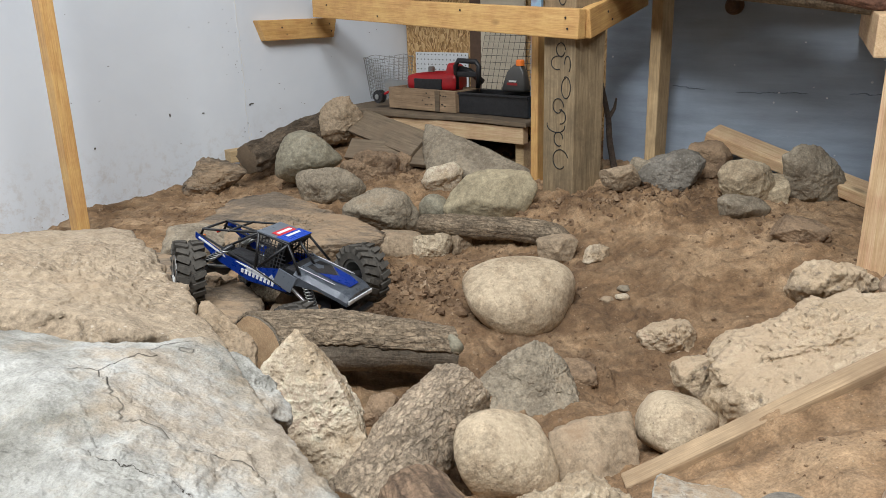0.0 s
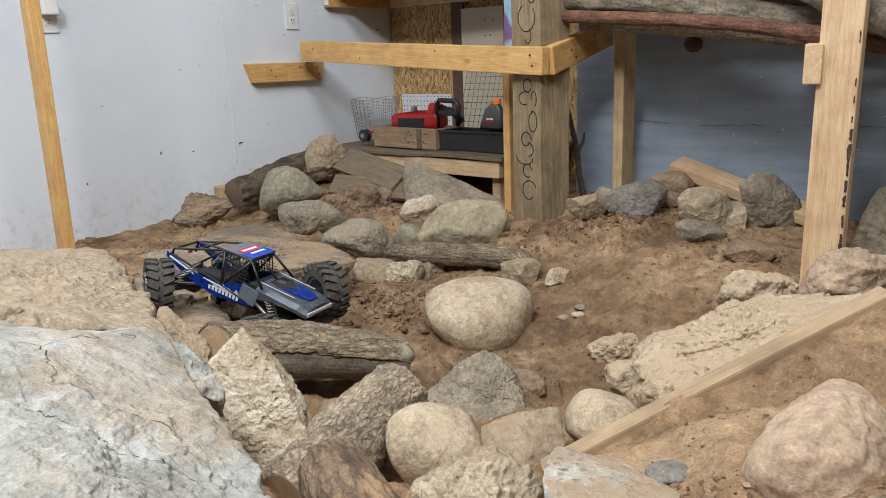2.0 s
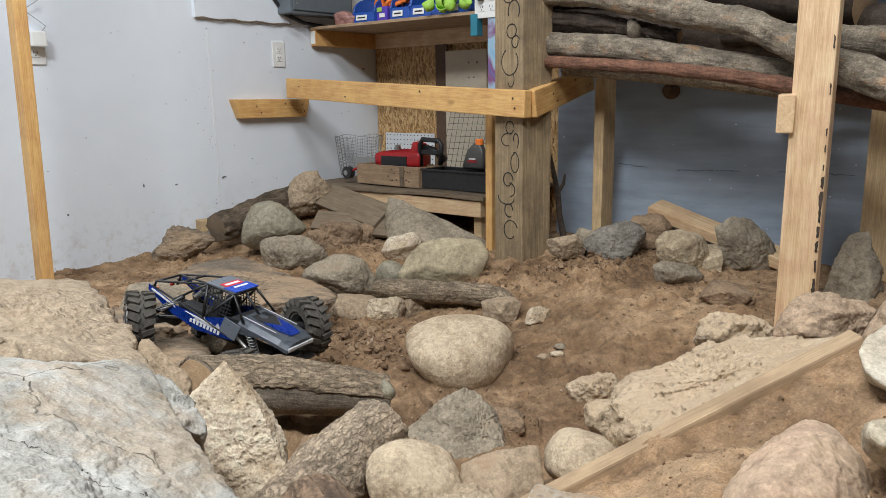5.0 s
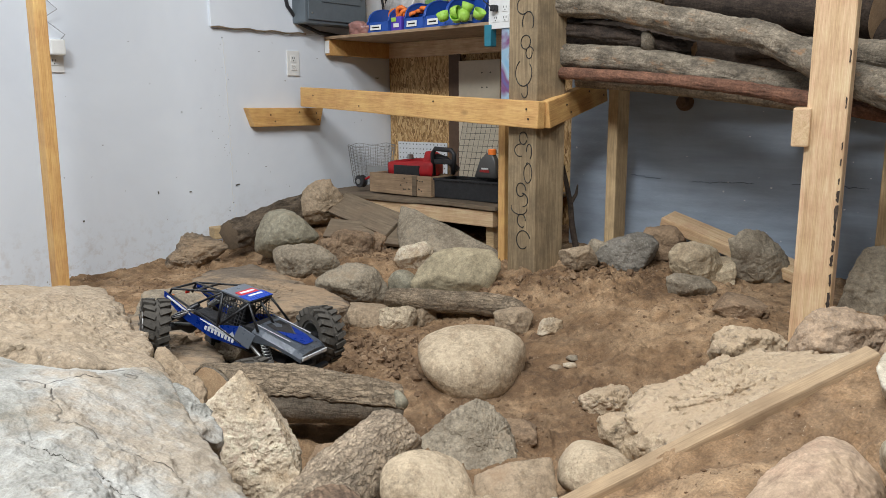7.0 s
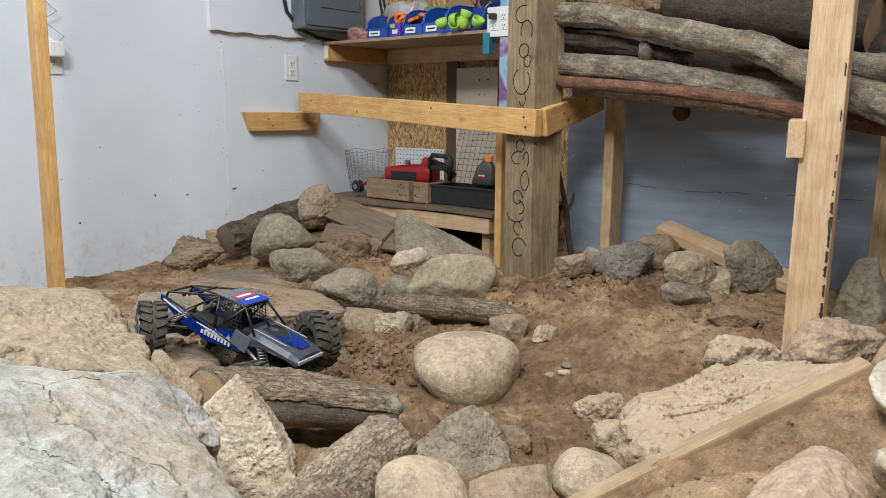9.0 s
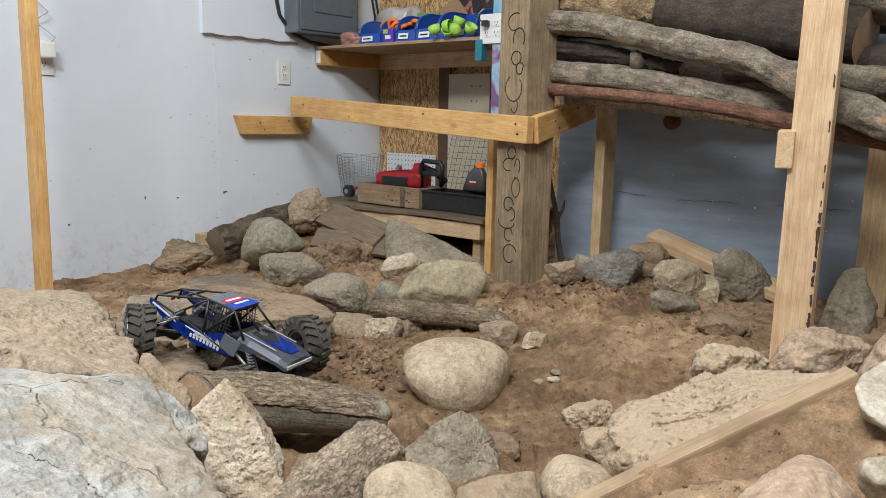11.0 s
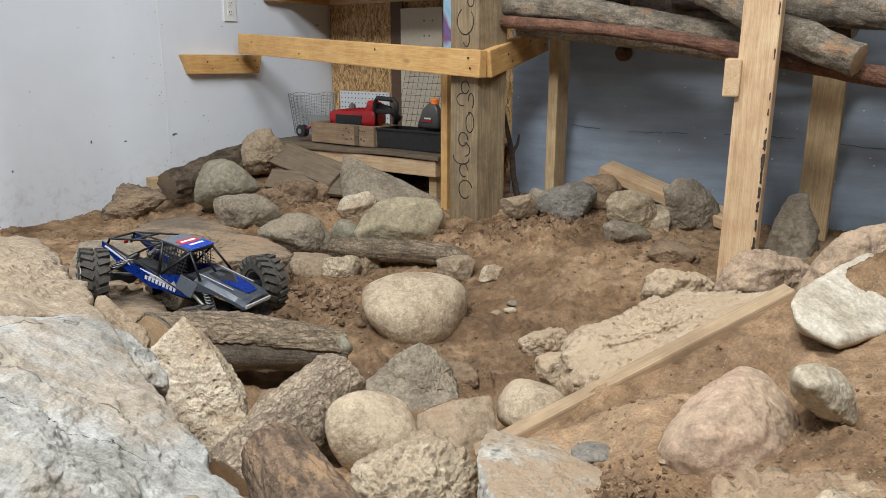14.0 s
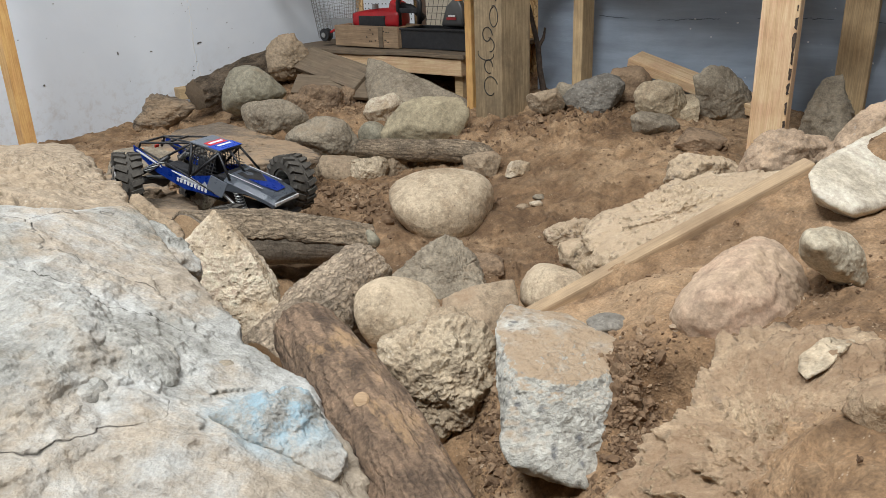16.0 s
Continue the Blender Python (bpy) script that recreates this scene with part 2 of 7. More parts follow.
def soil():
    n = Nodes("brown_soil", 0.95)
    v = n.coords(shift=False)
    big = n.noise(v, 5.5, 9, 0.72)
    col = n.ramp(big, (0.36, (0.120, 0.067, 0.032)), (0.48, (0.235, 0.142, 0.074)), (0.62, (0.385, 0.258, 0.150)))
    far = n.add("ShaderNodeVectorMath")
    far.operation = "DISTANCE"
    n.put(far, 0, v)
    far.inputs[1].default_value = (0.47, 0.82, 0.60)
    dry = n.mix(1.0, n.ramp(far.outputs["Value"], (0.10, 1.0), (0.30, 0.0)), n.ramp(n.noise(v, 9, 8, 0.72), (0.44, 0.0), (0.60, 0.6)), "MULTIPLY")
    col = n.mix(dry, col, (0.31, 0.205, 0.122))
    # patchy darker brown that fades out from the middle of the pit
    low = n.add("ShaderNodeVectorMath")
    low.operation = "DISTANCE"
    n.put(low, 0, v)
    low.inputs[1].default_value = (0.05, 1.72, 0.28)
    deep_brown = n.mix(1.0, n.ramp(low.outputs["Value"], (0.28, 1.0), (0.60, 0.0)), n.ramp(n.noise(v, 8, 7, 0.7), (0.36, 0.2), (0.58, 0.85)), "MULTIPLY")
    col = n.mix(deep_brown, col, (0.115, 0.065, 0.033))
    mid = n.noise(v, 34, 6, 0.66)
    fine = n.noise(v, 300, 3, 0.6)
    col = n.mix(0.46, col, n.ramp(mid, (0.34, 0.2), (0.66, 0.8)), "OVERLAY")
    col = n.mix(0.38, col, n.ramp(fine, (0.34, 0.22), (0.66, 0.78)), "OVERLAY")
    grit = n.mix(1.0, n.ramp(n.voronoi(v, 190), (0.12, 1.0), (0.22, 0.0)), n.ramp(n.noise(v, 60, 2, 0.5), (0.57, 0.0), (0.63, 1.0)), "MULTIPLY")
    col = n.mix(grit, col, (0.38, 0.29, 0.20))
    return n.done(col, n.bump(fine, 0.35, 0.002, n.bump(n.noise(v, 38, 5, 0.6), 0.9, 0.012)))


M_SOIL = soil()


def clods():
    n = Nodes("soil_clods", 0.95)
    isl = n.add("ShaderNodeNewGeometry")
    col = n.ramp(isl.outputs["Random Per Island"], (0.0, (0.13, 0.077, 0.042)), (0.7, (0.225, 0.143, 0.083)), (0.98, (0.30, 0.205, 0.126)), (1.0, (0.40, 0.31, 0.22)))
    v = n.coords(shift=False)
    f = n.noise(v, 150, 3, 0.7)
    return n.done(n.mix(0.5, col, n.ramp(f, (0.3, 0.3), (0.7, 0.7)), "OVERLAY"), n.bump(f, 0.6, 0.003))


M_CLODS = clods()


def wood(name, light, dark, rough=0.62, grime=None, knots=True):
    """Sawn timber with the grain along the board's own x axis."""
    n = Nodes(name, rough)
    v = n.coords(1.0, 1.0, 1.0)
    s = n.add("ShaderNodeMapping", Vector=v)
    s.inputs["Scale"].default_value = (1.6, 26, 26)
    g = n.noise(s.outputs[0], 3.0, 6, 0.62, 0.9)
    s2 = n.add("ShaderNodeMapping", Vector=v)
    s2.inputs["Scale"].default_value = (5, 160, 160)
    f = n.noise(s2.outputs[0], 3.0, 3, 0.6)
    col = n.mix(n.ramp(g, (0.32, 0), (0.68, 1)), dark, light)
    col = n.mix(0.4, col, n.ramp(f, (0.34, 0.28), (0.66, 0.72)), "OVERLAY")
    soft = n.noise(v, 14, 5, 0.65)
    col = n.mix(0.35, col, n.ramp(soft, (0.34, 0.28), (0.66, 0.7)), "OVERLAY")
    if knots:
        sk = n.add("ShaderNodeMapping", Vector=v)
        sk.inputs["Scale"].default_value = (4.5, 9, 9)
        k = n.voronoi(sk.outputs[0], 1.0)
        col = n.mix(n.ramp(k, (0.05, 0.8), (0.13, 0.0)), col, tuple(0.45 * c for c in dark))
    if grime:
        col = n.mix(n.ramp(n.noise(v, 9, 5, 0.7), (0.45, 0.0), (0.7, 0.7)), col, grime)
    return n.done(col, n.bump(n.mix(0.5, g, f), 0.25, 0.003))


M_PINE = wood("pine_lumber", (0.69, 0.42, 0.165), (0.56, 0.31, 0.105))
M_PINE_PALE = wood("pale_pine_lumber", (0.72, 0.51, 0.315), (0.58, 0.385, 0.21))
M_PINE_DULL = wood("dull_pine_lumber", (0.54, 0.395, 0.225), (0.41, 0.28, 0.145), 0.75)
M_POST = wood("weathered_timber", (0.37, 0.275, 0.162), (0.21, 0.15, 0.085), 0.85, (0.12, 0.088, 0.055), False)
M_OLDBOARD = wood("old_board", (0.22, 0.165, 0.11), (0.12, 0.09, 0.06), 0.85, (0.2, 0.14, 0.09), False)
M_RAIL = wood("dusty_board", (0.42, 0.30, 0.185), (0.37, 0.26, 0.155), 0.9, (0.25, 0.165, 0.097), False)
M_END = wood("cut_wood", (0.46, 0.32, 0.19), (0.36, 0.23, 0.13), 0.8, None, False)
M_BOXWOOD = wood("box_wood", (0.42, 0.29, 0.18), (0.30, 0.20, 0.12), 0.75)


def bark(name, light, dark, ridge=1.0, tint=None, sx=6.0, across=24.0):
    """Bark whose furrows run along the log's own x axis."""
    n = Nodes(name, 0.92)
    v = n.coords()
    wob = n.add("ShaderNodeTexNoise", Vector=v, Scale=40.0, Detail=5.0, Roughness=0.7)
    off = n.add("ShaderNodeVectorMath")
    off.operation = "SCALE"
    n.put(off, 0, wob.outputs["Color"])
    off.inputs["Scale"].default_value = 0.020
    bent = n.add("ShaderNodeVectorMath")
    bent.operation = "ADD"
    n.put(bent, 0, v)
    n.put(bent, 1, off.outputs[0])
    s = n.add("ShaderNodeMapping", Vector=bent.outputs[0])
    s.inputs["Scale"].default_value = (sx, across, across)
    w = n.noise(s.outputs[0], 2.6, 8, 0.75)
    cell = n.voronoi(s.outputs[0], 4.2, "DISTANCE_TO_EDGE")
    crack = n.ramp(cell, (0.0, 0.0), (0.16, 1.0))
    f = n.noise(v, 170, 4, 0.7)
    col = n.mix(n.ramp(w, (0.32, 0), (0.66, 1)), dark, light)
    col = n.mix(n.mix(0.30 * ridge, 1.0, crack), tuple(0.4 * c for c in dark), col)
    blot = n.noise(v, 18, 7, 0.72)
    col = n.mix(0.8, col, n.ramp(blot, (0.34, 0.24), (0.66, 0.76)), "OVERLAY")
    col = n.mix(0.7, col, n.ramp(f, (0.34, 0.28), (0.66, 0.74)), "OVERLAY")
    if tint:
        t = n.add("ShaderNodeMapping", Vector=v)
        t.inputs["Scale"].default_value = (6, 14, 14)
        col = n.mix(n.ramp(n.noise(t.outputs[0], 1.6, 7, 0.7), (0.57, 0.0), (0.66, 0.8)), col, tint)
    h = n.mix(0.6, crack, w)
    return n.done(col, n.bump(f, 0.6, 0.004, n.bump(h, min(1.0, 1.1 * ridge), 0.009)))


M_BARK = bark("grey_bark", (0.37, 0.285, 0.195), (0.20, 0.145, 0.093), 0.9)
M_BARK_SCALY = bark("scaly_bark", (0.50, 0.395, 0.285), (0.32, 0.24, 0.165), 0.8, None, 14, 27)
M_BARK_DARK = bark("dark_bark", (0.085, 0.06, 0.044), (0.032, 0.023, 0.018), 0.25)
M_STUMP = bark("weathered_stump_wood", (0.19, 0.14, 0.095), (0.06, 0.044, 0.03), 0.8)
M_BARK_RED = bark("red_bark", (0.24, 0.115, 0.07), (0.13, 0.062, 0.04), 0.6, (0.28, 0.175, 0.115), 4)
M_BARK_SMOOTH = bark("smooth_grey_bark", (0.33, 0.275, 0.205), (0.10, 0.08, 0.058), 0.45, (0.36, 0.20, 0.10), 7, 17)
M_BARK_TAN = bark("tan_bark", (0.42, 0.29, 0.16), (0.22, 0.145, 0.08), 0.6)
M_STRIPPED = bark("peeling_brown_wood", (0.31, 0.205, 0.13), (0.10, 0.064, 0.042), 0.8, (0.44, 0.28, 0.15), 3, 16)
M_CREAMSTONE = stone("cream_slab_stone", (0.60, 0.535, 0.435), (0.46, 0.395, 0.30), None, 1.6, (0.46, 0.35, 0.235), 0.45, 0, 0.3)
M_BAREWOOD = bark("bare_grey_wood", (0.20, 0.165, 0.125), (0.12, 0.095, 0.07), 0.25, None, 2)


def plain(name, colour, rough=0.5, metal=0.0, vary=0.12, scale=30, bumpy=0.15):
    """Paint, plastic or metal with slight wear."""
    n = Nodes(name, rough, metal)
    v = n.coords()
    a = n.noise(v, scale, 5, 0.65)
    col = n.mix(n.ramp(a, (0.3, 0.0), (0.7, 1.0)), tuple(c * (1 - vary) for c in colour), tuple(min(1, c * (1 + vary)) for c in colour))
    r = n.ramp(n.noise(v, scale * 2.3, 4, 0.6), (0.3, max(0, rough - 0.08)), (0.7, min(1, rough + 0.1)))
    return n.done(col, n.bump(a, bumpy, 0.002), r)


def wall_paint():
    """White painted board, grimy low down, with smudges."""
    n = Nodes("white_wall_paint", 0.7)
    v = n.add("ShaderNodeNewGeometry").outputs["Position"]
    a = n.noise(v, 1.7, 5, 0.6, 0.4)
    col = n.ramp(a, (0.3, (0.68, 0.72, 0.78)), (0.7, (0.77, 0.81, 0.86)))
    smudge = n.ramp(n.noise(v, 4, 5, 0.65, 0.6), (0.56, 0.0), (0.80, 0.4))
    sep = n.add("ShaderNodeSeparateXYZ", Vector=v)
    low = n.ramp(sep.outputs["Z"], (0.40, 1.0), (0.70, 0.0))
    col = n.mix(n.mix(1.0, smudge, low, "MULTIPLY"), col, (0.38, 0.30, 0.21))
    splash = n.mix(1.0, n.ramp(n.noise(v, 30, 6, 0.75), (0.50, 0.0), (0.72, 0.4)), n.ramp(sep.outputs["Z"], (0.40, 1.0), (0.60, 0.0)), "MULTIPLY")
    col = n.mix(splash, col, (0.36, 0.26, 0.17))
    f = n.noise(v, 60, 4, 0.6)
    return n.done(col, n.bump(n.mix(0.4, n.noise(v, 9, 4, 0.5), f), 0.12, 0.004))


M_WALL = wall_paint()
# walls out of view: tone kept dark so they bounce little fill light
M_FARWALL = plain("dark_unseen_wall", (0.07, 0.07, 0.067), 0.8, 0, 0.08, 3)


def block_paint():
    """Blue-grey painted masonry with rough mortar lines and chips."""
    n = Nodes("blue_grey_wall_paint", 0.55)
    v = n.coords(shift=False)
    a = n.noise(v, 2.2, 5, 0.6, 0.5)
    col = n.ramp(a, (0.3, (0.25, 0.298, 0.365)), (0.7, (0.365, 0.428, 0.51)))
    s = n.add("ShaderNodeMapping", Vector=v)
    s.inputs["Scale"].default_value = (1.2, 1, 9)
    streak = n.noise(s.outputs[0], 3, 4, 0.6)
    col = n.mix(0.35, col, n.ramp(streak, (0.3, 0.3), (0.7, 0.7)), "OVERLAY")
    chip = n.mix(1.0, n.ramp(n.voronoi(v, 16), (0.05, 1.0), (0.075, 0.0)), n.ramp(n.noise(v, 5, 2, 0.5), (0.55, 0.0), (0.6, 1.0)), "MULTIPLY")
    col = n.mix(chip, col, (0.6, 0.62, 0.63))
    h = n.mix(0.4, n.noise(v, 14, 5, 0.65), n.noise(v, 70, 3, 0.6))
    return n.done(col, n.bump(h, 0.45, 0.008))


M_BLUEWALL = block_paint()


def strand_board():
    n = Nodes("strand_board", 0.75)
    v = n.coords(shift=False)
    wob = n.add("ShaderNodeTexNoise", Vector=v, Scale=14.0)
    off = n.add("ShaderNodeVectorMath")
    off.operation = "SCALE"
    n.put(off, 0, wob.outputs["Color"])
    off.inputs["Scale"].default_value = 0.07
    bent = n.add("ShaderNodeVectorMath")
    bent.operation = "ADD"
    n.put(bent, 0, v)
    n.put(bent, 1, off.outputs[0])
    s = n.add("ShaderNodeMapping", Vector=bent.outputs[0])
    s.inputs["Scale"].default_value = (150, 150, 28)
    cell = n.voronoi(s.outputs[0], 1.0, out="Color")
    bw = n.add("ShaderNodeRGBToBW", Color=cell)
    col = n.ramp(bw.outputs[0], (0.15, (0.22, 0.115, 0.04)), (0.5, (0.50, 0.30, 0.125)), (0.85, (0.70, 0.49, 0.25)))
    d = n.voronoi(s.outputs[0], 1.0)
    return n.done(col, n.bump(d, 0.4, 0.003))


M_OSB = strand_board()
M_WHITE = plain("white_plastic", (0.78, 0.78, 0.76), 0.35, 0, 0.04)
M_BLACK = plain("black_plastic", (0.022, 0.022, 0.024), 0.5, 0, 0.3, 60, 0.3)
M_DARKSLOT = plain("dark_slot", (0.012, 0.012, 0.012), 0.7)
M_PANEL = plain("grey_enamel", (0.13, 0.155, 0.175), 0.42, 0.1, 0.08)
M_BIN = plain("blue_bin_plastic", (0.015, 0.075, 0.36), 0.4, 0, 0.1)
M_ORANGE = plain("orange_plastic", (0.85, 0.20, 0.03), 0.45)
M_LIME = plain("lime_plastic", (0.36, 0.62, 0.09), 0.5)
M_PURPLE = plain("purple_plastic", (0.09, 0.05, 0.42), 0.4)
M_TEAL = plain("teal_paint", (0.02, 0.19, 0.27), 0.5)
M_RED = plain("red_plastic", (0.48, 0.02, 0.025), 0.4, 0, 0.12)
M_STEEL = plain("dull_steel", (0.42, 0.42, 0.41), 0.42, 0.9, 0.12)
M_WIRE = plain("galvanised_wire", (0.36, 0.37, 0.37), 0.5, 0.8, 0.12)
M_RUBBER = plain("dusty_black_rubber", (0.070, 0.062, 0.052), 0.85, 0, 0.4, 70, 0.4)
M_GREYPAINT = plain("grey_body_paint", (0.145, 0.165, 0.195), 0.32, 0.1, 0.06)
M_BLUEPAINT = plain("blue_body_paint", (0.012, 0.06, 0.42), 0.3, 0.05, 0.1)
M_DECAL = plain("white_decal", (0.72, 0.74, 0.78), 0.4, 0, 0.03)
M_PIPEBLACK = plain("black_paint", (0.018, 0.018, 0.02), 0.4, 0.1, 0.2)
M_LENS = plain("clear_lens", (0.7, 0.72, 0.75), 0.12, 0.3, 0.03)
M_PEG = plain("pegboard_white", (0.66, 0.68, 0.70), 0.6, 0, 0.04)
M_BROWNBOARD = plain("brown_hardboard", (0.10, 0.058, 0.036), 0.7, 0, 0.15)
M_CREAM = plain("cream_panel", (0.56, 0.49, 0.38), 0.7, 0, 0.06)
M_CONCFLOOR = plain("concrete_floor", (0.16, 0.155, 0.145), 0.8, 0, 0.15, 6)
# ceiling out of view, darkened to hold back bounced light
M_CEIL = plain("dark_unseen_ceiling", (0.16, 0.16, 0.155), 0.8, 0, 0.04, 4)
M_CARD = plain("brown_card", (0.36, 0.23, 0.12), 0.85, 0, 0.1)
M_BAG = plain("cloudy_plastic_bag", (0.45, 0.43, 0.42), 0.3, 0, 0.2, 20, 0.6)
M_PINKBAG = plain("reddish_plastic_bag", (0.32, 0.16, 0.14), 0.35, 0, 0.3, 25, 0.6)


def painted_strip():
    n = Nodes("spray_painted_board", 0.6)
    v = n.coords(shift=False)
    a = n.noise(v, 6, 3, 0.5, 0.5)
    return n.done(n.ramp(a, (0.3, (0.10, 0.35, 0.60)), (0.45, (0.35, 0.50, 0.62)), (0.55, (0.22, 0.08, 0.20)), (0.7, (0.06, 0.20, 0.50))))


def graffiti():
    n = Nodes("bright_poster_print", 0.6)
    v = n.coords(shift=False)
    cell = n.voronoi(v, 17, out="Color")
    bw = n.add("ShaderNodeRGBToBW", Color=cell)
    col = n.ramp(bw.outputs[0], (0.2, (0.02, 0.02, 0.02)), (0.42, (0.40, 0.03, 0.04)), (0.55, (0.62, 0.60, 0.55)), (0.68, (0.60, 0.45, 0.08)), (0.8, (0.16, 0.03, 0.05)))
    return n.done(n.mix(n.ramp(n.noise(v, 9, 4, 0.6, 2.0), (0.45, 0.0), (0.5, 1.0)), col, (0.03, 0.025, 0.03)))


M_STRIP, M_POSTER = painted_strip(), graffiti()


# ---- builders ----
def link(name, bm, material, parent=None, label="", smooth=False):
    """A bmesh as one mesh object."""
    me = bpy.data.meshes.new(name)
    bm.to_mesh(me)
    bm.free()
    me.materials.append(material)
    if smooth:
        me.polygons.foreach_set("use_smooth", [True] * len(me.polygons))
    ob = new(name, me)
    if parent is not None:
        ob.parent = parent
    if label:
        ob["label"] = label
    return ob


def part(name, bm, material, parent, label="", smooth=False):
    return link(name, bm, material, parent, label, smooth)


def add_box(bm, c, s, bevel=0.003, rot=None):
    """A box with eased edges, centre c and full size s."""
    made = bmesh.ops.create_cube(bm, size=1.0)["verts"]
    m = Matrix.Translation(c) @ (rot.to_4x4() if rot is not None else Matrix()) @ Matrix.Diagonal((*s, 1))
    bmesh.ops.transform(bm, matrix=m, verts=made)
    if bevel:
        edges = list({e for v in made for e in v.link_edges})
        bmesh.ops.bevel(bm, geom=edges, offset=min(bevel, 0.3 * min(s)), segments=2, profile=0.6, affect="EDGES")
    return bm


def box_bm(c, s, bevel=0.003, rot=None):
    return add_box(bmesh.new(), c, s, bevel, rot)


def add_tube(bm, path, radius, sides=8, caps=True):
    """A round bar along a path of points; radius may be a list."""
    path = [Vector(p) for p in path]
    rings = []
    for i, p in enumerate(path):
        d = (path[min(i + 1, len(path) - 1)] - path[max(i - 1, 0)]).normalized()
        a = d.orthogonal().normalized() if i == 0 else (a - d * a.dot(d)).normalized()
        b = d.cross(a)
        r = radius[i] if isinstance(radius, (list, tuple)) else radius
        rings.append([bm.verts.new(p + r * (math.cos(q) * a + math.sin(q) * b)) for q in (2 * math.pi * k / sides for k in range(sides))])
    for r0, r1 in zip(rings, rings[1:]):
        for k in range(sides):
            bm.faces.new((r0[k], r0[(k + 1) % sides], r1[(k + 1) % sides], r1[k]))
    if caps:
        bm.faces.new(rings[0][::-1])
        bm.faces.new(rings[-1])
    return bm


def tube_bm(path, radius, sides=8):
    return add_tube(bmesh.new(), path, radius, sides)


def add_lathe(bm, profile, m=None, sides=24):
    """A turned shape: rows of radius and height about the local z axis."""
    rings = [[bm.verts.new((r * math.cos(2 * math.pi * k / sides), r * math.sin(2 * math.pi * k / sides), z)) for k in range(sides)] for r, z in profile]
    for r0, r1 in zip(rings, rings[1:]):
        for k in range(sides):
            bm.faces.new((r0[k], r0[(k + 1) % sides], r1[(k + 1) % sides], r1[k]))
    bm.faces.new(rings[0][::-1])
    bm.faces.new(rings[-1])
    if m is not None:
        bmesh.ops.transform(bm, matrix=m, verts=[v for r in rings for v in r])
    return bm


def axes(a, b, up):
    """Frame whose x runs from a to b and whose z is nearest to up."""
    x = (Vector(b) - Vector(a)).normalized()
    y = Vector(up).cross(x).normalized()
    z = x.cross(y)
    return Matrix((x, y, z)).transposed().to_4x4()


def lumber(name, a, b, wide, thick, material, label, category="timber", up=(0, 0, 1), bevel=0.004, group=""):
    """A sawn board from a to b; thick runs nearest to up, wide across it. Slightly crooked, with eased edges."""
    a, b = Vector(a), Vector(b)
    n = (b - a).length
    bm = box_bm((0, 0, 0), (n, wide, thick), bevel)
    ends = [e for e in bm.edges if abs(e.verts[0].co.x - e.verts[1].co.x) > 0.5 * n]
    bmesh.ops.subdivide_edges(bm, edges=ends, cuts=10)
    k = random.random() * 50
    for v in bm.verts:
        v.co.y += 0.0025 * noise.noise((v.co.x * 3 + k, 0, 0))
        v.co.z += 0.0025 * noise.noise((v.co.x * 3, k, 0))
    ob = link(name, bm, material)
    ob.matrix_world = Matrix.Translation((a + b) / 2) @ axes(a, b, up)
    return tagged(ob, label, category, group)


def icosphere(sub, cache={}):
    if sub not in cache:
        bm = bmesh.new()
        bmesh.ops.create_icosphere(bm, subdivisions=sub, radius=1.0)
        bm.verts.ensure_lookup_table()
        cache[sub] = (np.array([v.co[:] for v in bm.verts]), [[v.index for v in f.verts] for f in bm.faces])
        cache[sub][0][:] /= np.linalg.norm(cache[sub][0], axis=1)[:, None]
        bm.free()
    return cache[sub]


def weather(p, away, amp, scale, seed, ridge=0.4, crag=0.0, grit=None, fine=0.34):
    """Pushes points along their outward ways by broken fractal noise, in steps where crag is set; grit adds pebbles or holes."""
    out = np.empty(len(p))
    extra = np.zeros(len(p))
    shift = Vector((seed * 7.3, seed * 3.1, seed * 1.7))
    for i, q in enumerate(p):
        w = Vector(q) * scale + shift
        a = noise.fractal(w, 0.9, 2.1, 5)
        c = 1 - abs(noise.noise(w * 1.3 + Vector((5, 9, 2)))) * 2
        h = a + ridge * c
        if crag:
            t = h * 3.2
            st = math.floor(t)
            f = min(max((t - st - 0.36) / 0.28, 0.0), 1.0)
            h = (1 - crag) * h + crag * (st + f * f * (3 - 2 * f)) / 3.2
            k = w * 1.5 + 0.25 * noise.noise_vector(w * 3.0)
            cell = noise.voronoi(k)[1][0]
            h += crag * 1.5 * (k - cell).dot(noise.cell_vector(cell * 17.3) - Vector((0.5, 0.5, 0.5)))
        out[i] = h + fine * noise.fractal(w * 4.6, 0.55, 2.2, 4)
        if grit:
            gs, depth = grit
            d = noise.voronoi(Vector(q) * gs + shift)[0][0]
            extra[i] = depth * max(0.0, 1 - 2.4 * d) ** 0.5 * (noise.noise(Vector(q) * gs * 0.45 + shift) > 0.02)
    return p + away * (amp * out + extra)[:, None]


def rock_object(name, pts, faces, material, centre, label, category, group):
    me = bpy.data.meshes.new(name)
    me.from_pydata(pts.tolist(), [], faces)
    me.materials.append(material)
    me.polygons.foreach_set("use_smooth", [True] * len(me.polygons))
    ob = new(name, me)
    ob.location = centre
    return tagged(ob, label, category, group)


